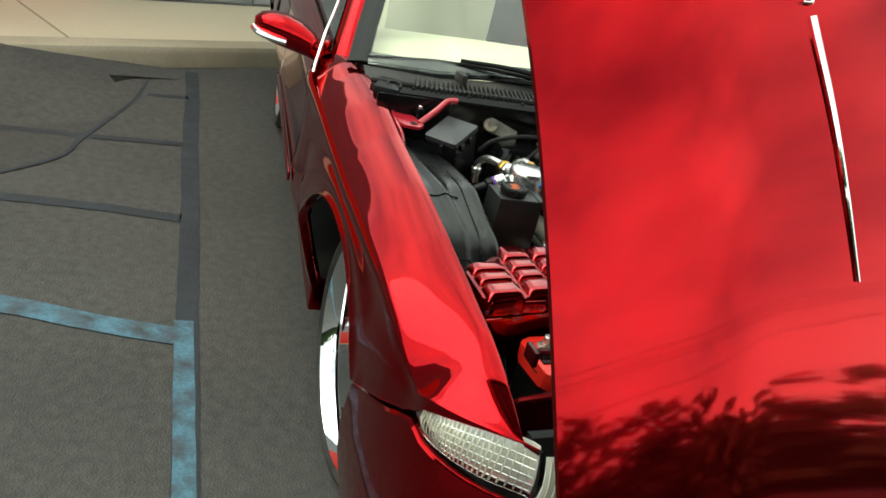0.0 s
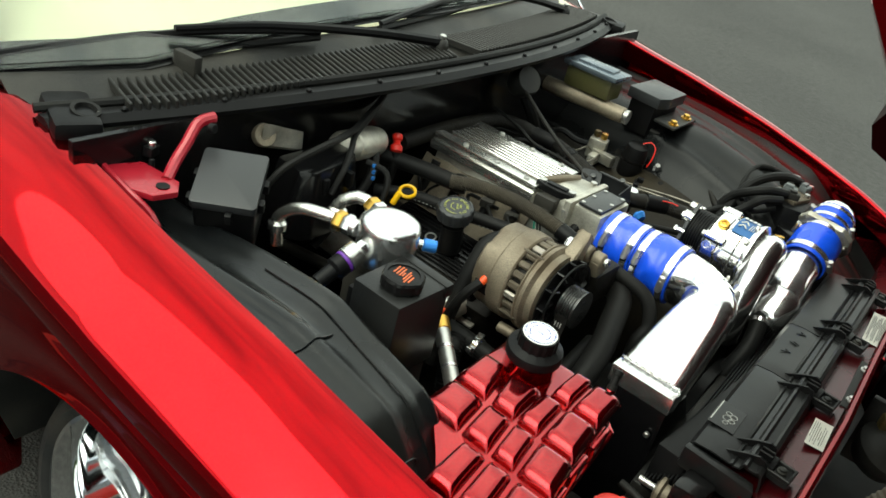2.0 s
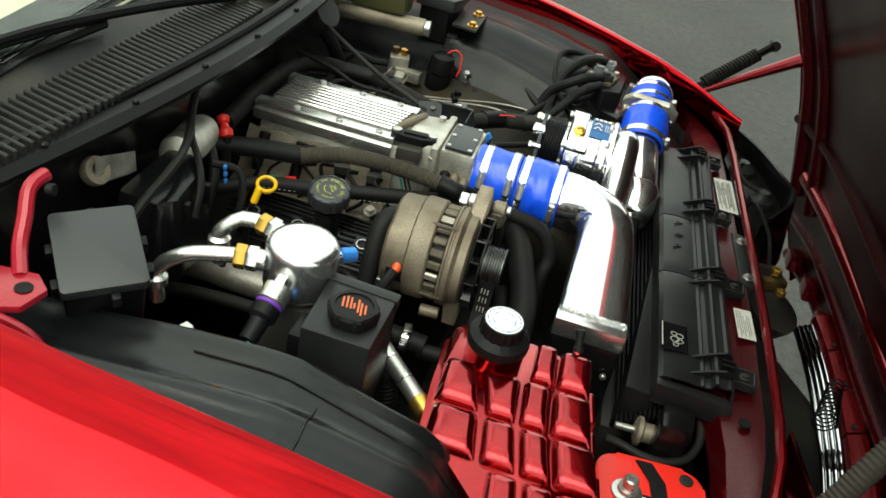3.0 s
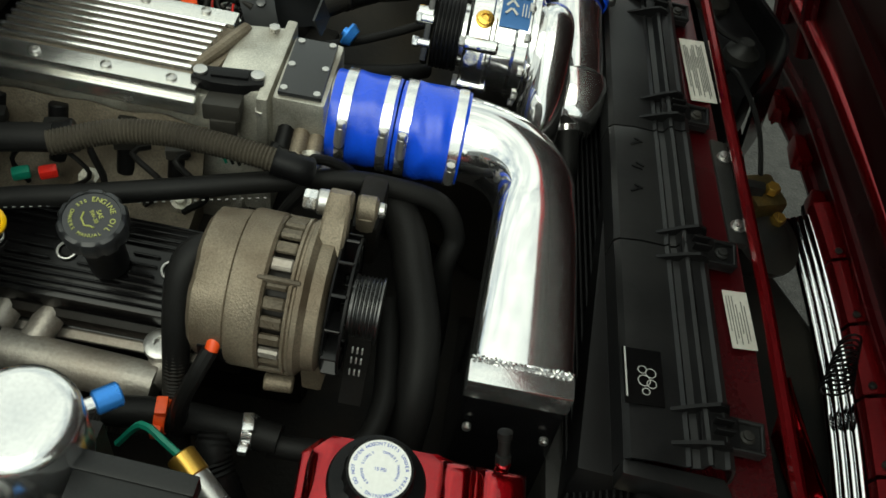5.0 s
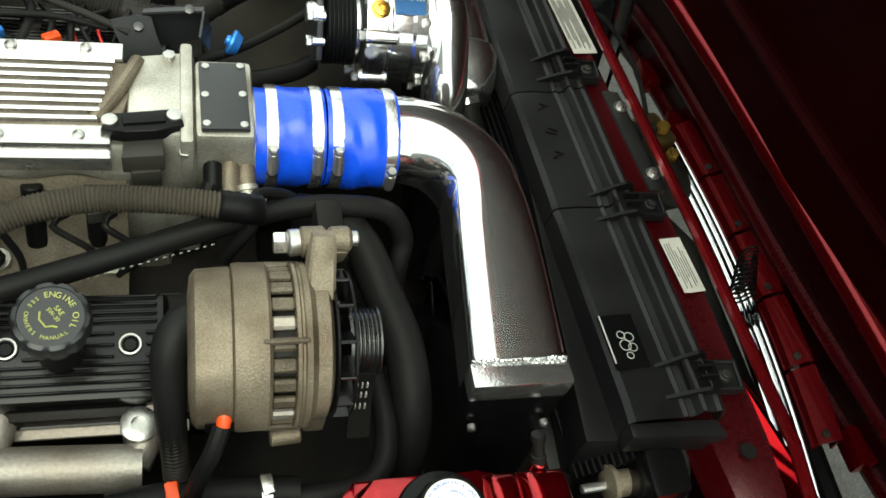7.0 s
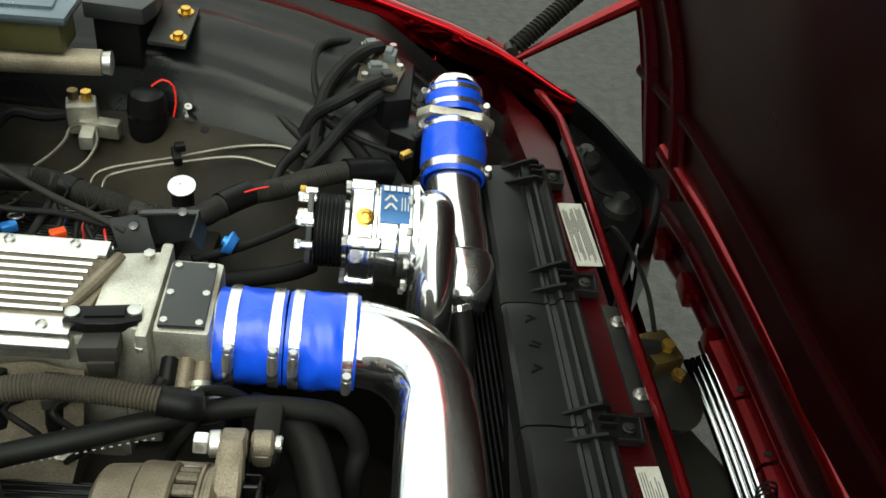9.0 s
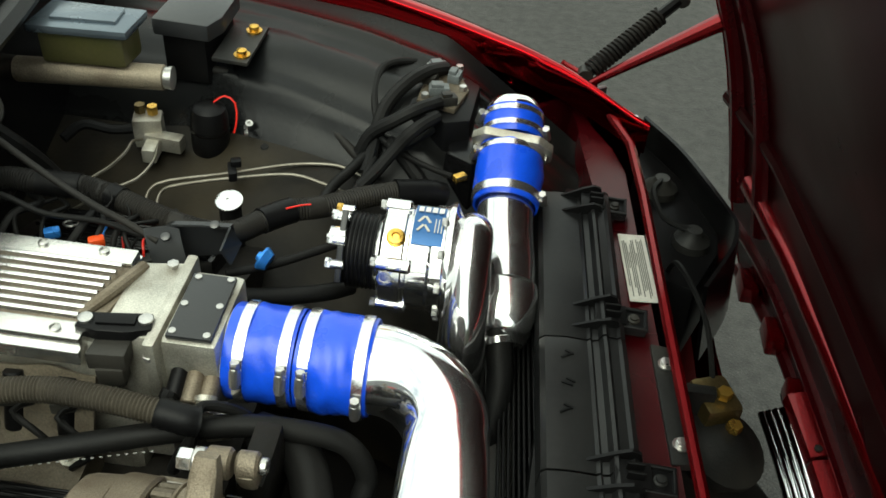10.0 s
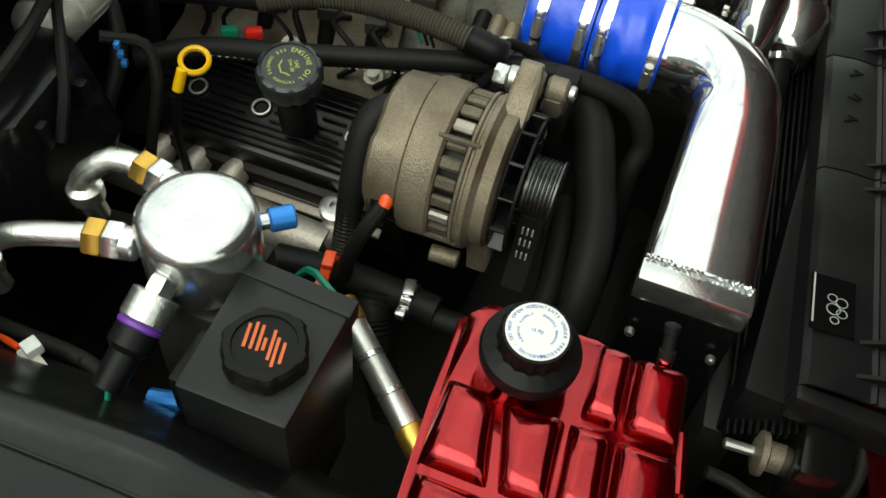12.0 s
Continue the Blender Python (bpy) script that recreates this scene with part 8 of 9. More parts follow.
def battery():
    t = thing("battery", (0.51, -0.565, 0.54), "bright red-topped battery with a black strap and labels", "battery")
    m = Matrix.Translation((0.512, -0.565, 0.655)) @ Matrix.Rotation(radians(5), 4, "Z")
    rnd = []
    for cx, cy, a0 in ((0.046, 0.058, 0), (-0.046, 0.058, 90), (-0.046, -0.082, 180), (0.046, -0.082, 270)):
        rnd += [(cx + 0.030 * math.cos(radians(a0 + 15 * k)), cy + 0.030 * math.sin(radians(a0 + 15 * k))) for k in range(7)]
    bm = B()
    prism(bm, [(x * 0.985, y * 0.985) for x, y in rnd], 0.038, 0.080, 0.008, m, rnd)
    top = part("top_case", bm, RED_PLASTIC, t, "bright red moulded top")
    bm = B()
    prism(bm, [(x * 0.95, y * 0.95) for x, y in rnd], -0.145, 0.040, 0.006, m)
    part("lower_case", bm, BLACK, t)
    for px, py in ((-0.034, 0.018), (-0.034, -0.060)):
        bm = B()
        lathe(bm, m @ V((px, py, 0.0802)), (0, 0, 1), [(0.022, 0), (0.021, 0.003), (0.014, 0.005), (0.0135, 0.010)], 20)
        lathe(bm, m @ V((px, py, 0.088)), (0, 0, 1), [(0.0105, 0), (0.010, 0.018), (0.008, 0.020)], 18)
        part("post", bm, STEEL, t)
    bm = B()
    lathe(bm, m @ V((0.050, 0.066, 0.0802)), (0, 0, 1), [(0.010, 0), (0.010, 0.002), (0.007, 0.003), (0.001, 0.002)], 16)
    part("vent_plug", bm, BLACK_DUSTY, t)
    bm = B()
    sheet(bm, [[m @ V((x + dx, y, z)) for dx in (-0.011, 0.011)] for x, y, z in ((-0.012, 0.090, 0.0), (-0.011, 0.089, 0.070), (-0.009, 0.080, 0.0835), (0.008, 0.045, 0.0855), (0.014, -0.03, 0.0855), (0.017, -0.098, 0.0835), (0.018, -0.113, 0.06))], 0.003)
    part("hold_strap", bm, RUBBER, t, "black rubber hold-down strap")
    for x0, y0, sx, sy in ((-0.004, -0.012, 0.026, 0.065), (0.052, -0.006, 0.026, 0.070)):
        bm = B()
        box(bm, None, (sx, sy, 0.0012), 0, 0, m @ Matrix.Translation((x0, y0, 0.0808)))
        lb = part("black_label", bm, BLACK, t)
        for k in range(6):
            bm = B()
            box(bm, None, (sx * 0.8, 0.0028, 0.0006), 0, 0, m @ Matrix.Translation((x0, y0 - sy * 0.4 + sy * 0.8 * k / 5, 0.0818)))
            part("print", bm, WHITE, lb)
    bm = B()
    box(bm, None, (0.050, 0.022, 0.0012), 0, 0, m @ Matrix.Translation((0.004, -0.064, 0.0809)))
    part("yellow_label", bm, YELLOW, t)
    bm = B()
    box(bm, (0.512, -0.565, 0.50), (0.18, 0.27, 0.03), 5, 0.006)
    part("tray", bm, BLACK_DUSTY, t)


battery()


hose("overflow_hose", [(0.440, -0.452, 0.728), (0.463, -0.452, 0.725), (0.495, -0.459, 0.722), (0.533, -0.456, 0.722), (0.562, -0.435, 0.725), (0.574, -0.405, 0.735), (0.570, -0.380, 0.75)], 0.0065, CONDUIT, "grey-brown overflow hose from the coolant tank", n=10)


def drain_fitting():
    t = thing("radiator_fitting", (0.49, -0.41, 0.70), "dark radiator fitting with a pale ring", "fitting")
    bm = B()
    cyl(bm, (0.452, -0.412, 0.722), (0.482, -0.410, 0.722), 0.0055, 10)
    part("stub", bm, STEEL, t)
    bm = B()
    lathe(bm, (0.480, -0.410, 0.722), (1, 0.05, 0), [(0.012, 0), (0.022, 0.004), (0.022, 0.010), (0.015, 0.013), (0.015, 0.03)], 20)
    part("ring", bm, CAST_DARK, t)
    bm = B()
    box(bm, (0.535, -0.405, 0.715), (0.035, 0.05, 0.06), 10, 0.008)
    part("bracket", bm, BLACK_DUSTY, t)


drain_fitting()


def glass_fuse():
    t = thing("cable_fuse", (0.14, -0.50, 0.72), "clear tube fuse holder with gold ends on a power cable", "fuse holder")
    a, b = V((0.075, -0.455, 0.790)), V((0.190, -0.545, 0.755))
    d = (b - a).normalized()
    bm = B()
    cyl(bm, a, b, 0.013, 18)
    part("tube", bm, STEEL, t, "smoky clear tube")
    for p, q in ((-0.004, 0.022), ((b - a).length - 0.022, (b - a).length + 0.004)):
        bm = B()
        cyl(bm, a + d * p, a + d * q, 0.0145, 16)
        part("end_cap", bm, GOLD, t, "gold end cap")
    for k in (0.35, 0.6):
        bm = B()
        cyl(bm, a.lerp(b, k), a.lerp(b, k) + d * 0.008, 0.0138, 16)
        part("ring", bm, BRUSHED, t)
    bm = B()
    tube(bm, [a, a + V((-0.02, 0.012, 0.0)), a + V((-0.05, 0.03, -0.01)), a + V((-0.08, 0.03, -0.06))], 0.004, 6)
    part("cable", bm, GREEN, t)
    bm = B()
    tube(bm, [b, b + d * 0.02 + V((0, 0, -0.01)), b + d * 0.05 + V((0, 0, -0.06))], 0.007, 8)
    part("cable_end", bm, RUBBER, t)


glass_fuse()


def accumulator():
    t = thing("accumulator", (-0.28, -0.38, 0.80), "dull aluminium accumulator in a black moulded housing", "accumulator")
    a, b = V((-0.280, -0.365, 0.916)), V((-0.305, -0.225, 0.892))
    bm = B()
    lathe(bm, a, b - a, [(0.018, 0), (0.028, 0.006), (0.030, 0.014), (0.030, 0.030), (0.0275, 0.033), (0.0275, 0.038), (0.030, 0.041), (0.030, 0.118), (0.026, 0.136), (0.012, 0.142)], 32)
    can = part("can", bm, CAST, t)
    bm = B()
    sheet(bm, [[a.lerp(b, f) + (V((1, 0, 0)) * math.cos(q) + V((0, 0, 1)) * math.sin(q)) * 0.0306 for q in (-0.5, -0.1, 0.3, 0.7)] for f in (0.42, 0.72)], 0.0005)
    part("paper_label", bm, LABEL, can, "small worn paper label")
    bm = B()
    prism(bm, [(-0.300, -0.520), (-0.225, -0.530), (-0.196, -0.500), (-0.200, -0.400), (-0.222, -0.345), (-0.300, -0.330)], 0.80, 0.925, 0.014, None, [(-0.296, -0.500), (-0.232, -0.505), (-0.214, -0.480), (-0.222, -0.405), (-0.240, -0.360), (-0.296, -0.350)])
    part("housing", bm, BLACK_GLOSS, t)
    for y in (-0.46, -0.40):
        bm = B()
        box(bm, (-0.222, y, 0.893), (0.030, 0.012, 0.030), 8, 0.003)
        part("housing_clip", bm, BLACK, t)
    # cast lug and its eye, bolted to the firewall
    bm = B()
    rings(bm, [[V((-0.322 + dx, -0.514 + 0.075 * f + dy * (0.9 - 0.25 * math.sin(f * 3)), 0.955 - 0.022 * f + dz)) for dx, dy, dz in ((0.012, -0.010, 0.024 - 0.008 * f), (0.016, 0.006, 0.022 - 0.006 * f), (0.016, 0.010, -0.018), (0.010, -0.010, -0.020))] for f in (0, 0.2, 0.4, 0.6, 0.8, 1.0)])
    lug = part("cast_lug", bm, CAST, t)
    bm = B()
    lathe(bm, (-0.314, -0.516, 0.955), (0.8, -0.2, 0.55), [(0.019, -0.010), (0.021, 0), (0.019, 0.005), (0.009, 0.005), (0.008, -0.004), (0.001, -0.004)], 22)
    part("lug_eye", bm, CAST_DARK, lug)
    for pts, r in (([(-0.330, -0.20, 0.985), (-0.318, -0.23, 0.965), (-0.300, -0.28, 0.955), (-0.272, -0.34, 0.952), (-0.245, -0.41, 0.958), (-0.235, -0.47, 0.955), (-0.240, -0.53, 0.935), (-0.25, -0.56, 0.90)], 0.0065),
                   ([(-0.330, -0.20, 0.985), (-0.312, -0.25, 0.950), (-0.275, -0.33, 0.940), (-0.238, -0.38, 0.935), (-0.212, -0.42, 0.915), (-0.205, -0.45, 0.88)], 0.0055),
                   ([(-0.240, -0.330, 0.90), (-0.205, -0.310, 0.888), (-0.190, -0.322, 0.855), (-0.192, -0.345, 0.80), (-0.20, -0.36, 0.74)], 0.0062)):
        bm = B()
        tube(bm, pts, r, 8)
        part("hose", bm, RUBBER, t)
    for k in range(3):
        bm = B()
        box(bm, (-0.214, -0.338 + 0.002 * k, 0.905 - 0.013 * k), (0.006, 0.008, 0.007), 20, 0.002)
        part("blue_connector", bm, BLUE_CAP, t)


accumulator()


def red_cap():
    t = thing("red_cap", (-0.285, -0.19, 0.80), "red plastic fitting cap on a black pipe", "cap")
    bm = B()
    lathe(bm, (-0.277, -0.200, 0.872), (-0.35, 0.35, 0.55), [(0.007, 0), (0.012, 0.003), (0.0125, 0.013), (0.008, 0.018), (0.0065, 0.024), (0.010, 0.028), (0.0105, 0.036), (0.006, 0.040)], 14)
    part("cap", bm, RED_PLASTIC, t)
    bm = B()
    tube(bm, [(-0.277, -0.200, 0.874), (-0.274, -0.204, 0.84), (-0.285, -0.20, 0.78)], 0.009, 10)
    part("stub", bm, RUBBER, t)


red_cap()
hose("heater_pipe", [(-0.30, -0.26, 0.90), (-0.275, -0.265, 0.885), (-0.25, -0.30, 0.85), (-0.245, -0.36, 0.80), (-0.25, -0.42, 0.74)], 0.009, RUBBER, "black hose behind the dipstick")
hose("ground_cable", [(-0.19, -0.60, 0.80), (-0.10, -0.60, 0.795), (-0.06, -0.62, 0.79), (-0.03, -0.64, 0.79)], 0.008, CONDUIT, "corrugated cable along the inner fender", "loom", 0.001)
t0 = thing("cable_connector", (-0.12, -0.63, 0.80), "pale plastic wiring connector", "connector")
bm = B()
box(bm, (-0.115, -0.632, 0.825), (0.045, 0.014, 0.014), -25, 0.003)
part("shell", bm, LABEL, t0)
bm = B()
box(bm, (-0.125, -0.622, 0.836), (0.014, 0.014, 0.012), -25, 0.002)
part("latch", bm, WHITE, t0)
bm = B()
tube(bm, [(-0.14, -0.622, 0.825), (-0.17, -0.615, 0.815), (-0.20, -0.61, 0.79)], 0.003, 6)
part("wire", bm, ORANGE, t0)


# ================= driver side things =================
def master_cylinder():
    t = thing("brake_master_cylinder", (-0.2, 0.41, 0.84), "aluminium brake cylinder under a yellowed reservoir with a grey lid", "brake cylinder")
    bm = B()
    cyl(bm, (-0.33, 0.405, 0.912), (-0.115, 0.43, 0.912), 0.019, 24)
    part("cylinder", bm, CAST_DARK, t)
    bm = B()
    prism(bm, [(-0.282, 0.398), (-0.160, 0.406), (-0.156, 0.462), (-0.278, 0.462)], 0.932, 0.982, 0.008)
    part("reservoir", bm, FLUID, t)
    bm = B()
    prism(bm, [(-0.292, 0.388), (-0.148, 0.397), (-0.145, 0.474), (-0.289, 0.474)], 0.982, 0.996, 0.006)
    part("lid", bm, LID_GREY, t, "grey plated reservoir lid")
    bm = B()
    box(bm, (-0.218, 0.434, 0.998), (0.095, 0.042, 0.006), 4, 0.0025)
    part("lid_press", bm, LID_GREY, t)
    bm = B()
    lathe(bm, (-0.115, 0.43, 0.912), (1, 0.1, 0), [(0.016, 0), (0.018, 0.012), (0.010, 0.014)], 12)
    part("end_plug", bm, STEEL, t)
    bm = B()
    lathe(bm, (-0.355, 0.39, 0.90), (1, 0.1, 0), [(0.12, 0), (0.115, 0.012), (0.05, 0.025)], 32)
    part("booster", bm, BLACK_GLOSS, t)


master_cylinder()


def relay_box():
    t = thing("fuse_box", (-0.1, 0.58, 0.86), "black relay box on a bracket with brass bolts", "fuse box", "relay boxes")
    bm = B()
    prism(bm, [(-0.165, 0.52), (-0.075, 0.515), (-0.062, 0.55), (-0.062, 0.64), (-0.16, 0.65)], 0.93, 0.958, 0.005)
    part("lid", bm, BLACK_SATIN, t)
    bm = B()
    prism(bm, [(-0.155, 0.53), (-0.085, 0.525), (-0.072, 0.63), (-0.15, 0.64)], 0.85, 0.932, 0.004)
    part("body", bm, BLACK, t)
    bm = B()
    prism(bm, [(-0.07, 0.505), (-0.012, 0.500), (-0.012, 0.625), (-0.07, 0.63)], 0.905, 0.912, 0.002)
    part("bracket", bm, BLACK_DUSTY, t)
    for p in ((-0.030, 0.603, 0.912), (-0.026, 0.521, 0.912)):
        bm = B()
        lathe(bm, p, (0, 0, 1), [(0.013, 0), (0.013, 0.003), (0.008, 0.003), (0.008, 0.010), (0.004, 0.012)], 12)
        part("bolt", bm, GOLD, t)


relay_box()


def check_canister():
    t = thing("vacuum_canister", (-0.27, 0.215, 0.86), "black round canister with a grey face", "canister")
    bm = B()
    lathe(bm, (-0.300, 0.225, 0.945), (0.75, -0.25, 0.6), [(0.030, 0), (0.033, 0.004), (0.033, 0.040), (0.030, 0.045), (0.001, 0.045)], 28)
    part("body", bm, BLACK_DUSTY, t)
    bm = B()
    tube(bm, [(-0.28, 0.23, 0.93), (-0.26, 0.25, 0.89), (-0.25, 0.28, 0.84), (-0.23, 0.30, 0.78)], 0.014, 10)
    part("pipe", bm, RUBBER, t)


check_canister()


def washer_motor():
    t = thing("pressure_switch", (-0.07, 0.46, 0.76), "black cylindrical pressure switch with a red wire", "switch")
    o = V((-0.070, 0.462, 0.765))
    bm = B()
    lathe(bm, o, (0.05, -0.02, 1), [(0.024, 0), (0.029, 0.008), (0.030, 0.030), (0.029, 0.070), (0.025, 0.084), (0.016, 0.090), (0.001, 0.091)], 28)
    part("body", bm, BLACK, t)
    bm = B()
    lathe(bm, o, (0.05, -0.02, 1), [(0.0305, 0.046), (0.0315, 0.049), (0.0305, 0.053)], 28, False, False)
    part("rim", bm, BLACK_GLOSS, t)
    bm = B()
    tube(bm, [o + V((0.010, 0.006, 0.090)), o + V((0.026, 0.012, 0.100)), o + V((0.042, 0.012, 0.090)), o + V((0.046, 0.002, 0.066)), o + V((0.042, -0.004, 0.045))], 0.0016, 6)
    part("wire", bm, RED_PLASTIC, t)
    bm = B()
    lathe(bm, o + V((0.062, 0.012, 0.055)), (0.2, -0.4, 1), [(0.006, 0), (0.006, 0.002), (0.003, 0.002), (0.003, 0)], 12)
    box(bm, o + V((0.060, 0.000, 0.050)), (0.006, 0.024, 0.005), 20, 0.001)
    part("wire_lug", bm, STEEL, t)


washer_motor()


def brake_valve():
    t = thing("brake_valve", (-0.16, 0.455, 0.75), "aluminium brake proportioning valve with brass fittings", "valve")
    bm = B()
    box(bm, (-0.165, 0.455, 0.80), (0.045, 0.035, 0.05), 15, 0.005)
    box(bm, (-0.135, 0.440, 0.79), (0.06, 0.022, 0.026), -5, 0.004)
    box(bm, (-0.150, 0.425, 0.785), (0.022, 0.05, 0.024), 5, 0.004)
    part("block", bm, CAST, t)
    for p, mt in (((-0.178, 0.462, 0.825), BRASS), ((-0.158, 0.462, 0.825), GOLD)):
        bm = B()
        hexnut(bm, p, (p[0], p[1], p[2] + 0.014), 0.009)
        part("fitting", bm, mt, t)
    for pts in ([(-0.165, 0.425, 0.800), (-0.166, 0.395, 0.815), (-0.165, 0.365, 0.815), (-0.180, 0.338, 0.805), (-0.205, 0.311, 0.795), (-0.24, 0.29, 0.77)], [(-0.140, 0.43, 0.795), (-0.124, 0.385, 0.815), (-0.121, 0.362, 0.810), (-0.135, 0.328, 0.798), (-0.178, 0.301, 0.785), (-0.22, 0.285, 0.76)]):
        bm = B()
        tube(bm, pts, 0.0024, 6)
        part("brake_line", bm, DULL_STEEL, t)
    bm = B()
    tube(bm, [(-0.19, 0.45, 0.80), (-0.22, 0.44, 0.80), (-0.26, 0.43, 0.81), (-0.28, 0.40, 0.80)], 0.008, 8)
    part("bracket", bm, BLACK, t)


brake_valve()


def pin_cap():
    t = thing("bump_stop", (0.018, 0.285, 0.75), "black rubber stop with a bright steel top", "stop")
    bm = B()
    cyl(bm, (0.018, 0.287, 0.72), (0.018, 0.285, 0.812), 0.016, 18)
    part("body", bm, RUBBER, t)
    bm = B()
    lathe(bm, (0.018, 0.285, 0.812), (0, -0.2, 1), [(0.0195, 0), (0.0195, 0.003), (0.012, 0.005), (0.004, 0.0045), (0.004, 0.003), (0.001, 0.003)], 22)
    part("steel_top", bm, BRUSHED, t)


pin_cap()
for pts in ([(-0.121, 0.302, 0.755), (-0.122, 0.330, 0.775), (-0.099, 0.347, 0.785), (-0.018, 0.383, 0.786), (0.066, 0.423, 0.787), (0.120, 0.434, 0.789), (0.154, 0.431, 0.789), (0.195, 0.412, 0.785)],
            [(-0.106, 0.302, 0.755), (-0.104, 0.331, 0.775), (-0.081, 0.340, 0.785), (-0.014, 0.370, 0.786), (0.073, 0.400, 0.786), (0.127, 0.391, 0.784), (0.172, 0.376, 0.780), (0.20, 0.365, 0.77)]):
    hose("brake_line", pts, 0.0028, DULL_STEEL, "thin bare steel brake line", "pipe", group="brake lines", n=8)
bm = B()
box(bm, (-0.010, 0.384, 0.790), (0.013, 0.034, 0.016), 20, 0.003)
box(bm, (-0.006, 0.392, 0.802), (0.016, 0.014, 0.012), 20, 0.003)
solo("line_clip", bm, BLACK, "black clip holding the brake lines", "clip")

MAIN_LOOM = hose("engine_loom", [(-0.30, -0.16, 0.875), (-0.31, 0.0, 0.872), (-0.30, 0.15, 0.870), (-0.26, 0.208, 0.864), (-0.207, 0.213, 0.860), (-0.165, 0.218, 0.860), (-0.128, 0.216, 0.855), (-0.076, 0.201, 0.850), (-0.026, 0.187, 0.845), (0.021, 0.182, 0.840), (0.058, 0.195, 0.836), (0.087, 0.233, 0.832), (0.111, 0.258, 0.830), (0.154, 0.283, 0.826), (0.202, 0.321, 0.821), (0.254, 0.356, 0.814), (0.290, 0.372, 0.806)], 0.0165, CONDUIT, "thick black corrugated main wiring loom with tape wraps", "loom", 0.0013, 12)
for pts, r in (([(-0.215, 0.213, 0.861), (-0.185, 0.216, 0.860), (-0.158, 0.218, 0.859)], 0.0182), ([(-0.118, 0.215, 0.854), (-0.100, 0.209, 0.852)], 0.0180), ([(0.082, 0.226, 0.833), (0.100, 0.247, 0.831), (0.116, 0.262, 0.830)], 0.0186), ([(0.245, 0.350, 0.815), (0.272, 0.363, 0.810), (0.296, 0.375, 0.804), (0.312, 0.382, 0.796)], 0.0205)):
    bm = B()
    tube(bm, pts, r, 14, 0.006, 0.0008, 0.009)
    part("tape_wrap", bm, BLACK, MAIN_LOOM, "black tape wrap")
# slit in the loom with its bright wires, and short tails out of it
for pts, mt in (([(0.112, 0.243, 0.846), (0.128, 0.252, 0.847), (0.142, 0.262, 0.844)], RED_PLASTIC), ([(-0.112, 0.205, 0.868), (-0.104, 0.190, 0.866), (-0.112, 0.172, 0.858)], RUBBER), ([(-0.090, 0.196, 0.862), (-0.078, 0.180, 0.855), (-0.082, 0.160, 0.842)], RUBBER)):
    bm = B()
    tube(bm, pts, 0.0013, 6)
    part("loom_wire", bm, mt, MAIN_LOOM)
hose("throttle_cable", [(-0.31, 0.22, 0.975), (-0.25, 0.195, 0.945), (-0.17, 0.165, 0.915), (-0.104, 0.145, 0.892), (-0.058, 0.131, 0.882), (-0.015, 0.118, 0.870)], 0.0046, CONDUIT, "thin grey control cable over the engine", "cable", group="control cables")
hose("throttle_cable", [(-0.30, 0.155, 0.900), (-0.22, 0.145, 0.888), (-0.169, 0.140, 0.872), (-0.099, 0.141, 0.870), (-0.039, 0.130, 0.865)], 0.0040, RUBBER, "thin black throttle cable over the engine", "cable", group="control cables")
for k, (x, y, z, mt) in enumerate(((-0.0904, 0.1303, 0.836, BLUE_CAP), (-0.0709, 0.1412, 0.824, RED_PLASTIC), (-0.042, 0.136, 0.826, RED_PLASTIC))):
    t = thing("coil_plug", (x, y, z - 0.03), "black wiring plug with coloured wire seals on the engine", "connector", "wiring plugs")
    bm = B()
    box(bm, (x, y, z - 0.012), (0.022, 0.018, 0.022), 20 * k - 10, 0.003)
    part("shell", bm, BLACK_DUSTY, t)
    for q in (-1, 1):
        bm = B()
        tube(bm, [(x + 0.005 * q, y, z - 0.002), (x + 0.006 * q, y + 0.004, z + 0.008), (x + 0.010 * q, y + 0.016, z + 0.012), (x + 0.012 * q, y + 0.040, z + 0.010)], 0.0018, 6)
        part("wire", bm, mt if q < 0 else RUBBER, t)
bm = B()
lathe(bm, (0.1025, 0.1603, 0.826), (-0.9, 0.25, 0.35), [(0.012, -0.010), (0.0165, 0), (0.0155, 0.003), (0.007, 0.004), (0.006, 0.008), (0.001, 0.008)], 24)
solo("blue_plug", bm, BLUE_CAP, "round blue plastic plug beside the throttle", "plug")
hose("vacuum_hose", [(0.06, 0.135, 0.815), (0.11, 0.165, 0.812), (0.16, 0.205, 0.810), (0.20, 0.245, 0.806), (0.235, 0.285, 0.80)], 0.0062, RUBBER, "thin black vacuum hose beside the supercharger")
hose("vacuum_hose", [(0.05, 0.105, 0.80), (0.12, 0.135, 0.785), (0.18, 0.165, 0.775), (0.21, 0.20, 0.76)], 0.012, RUBBER, "black hose between throttle and supercharger")


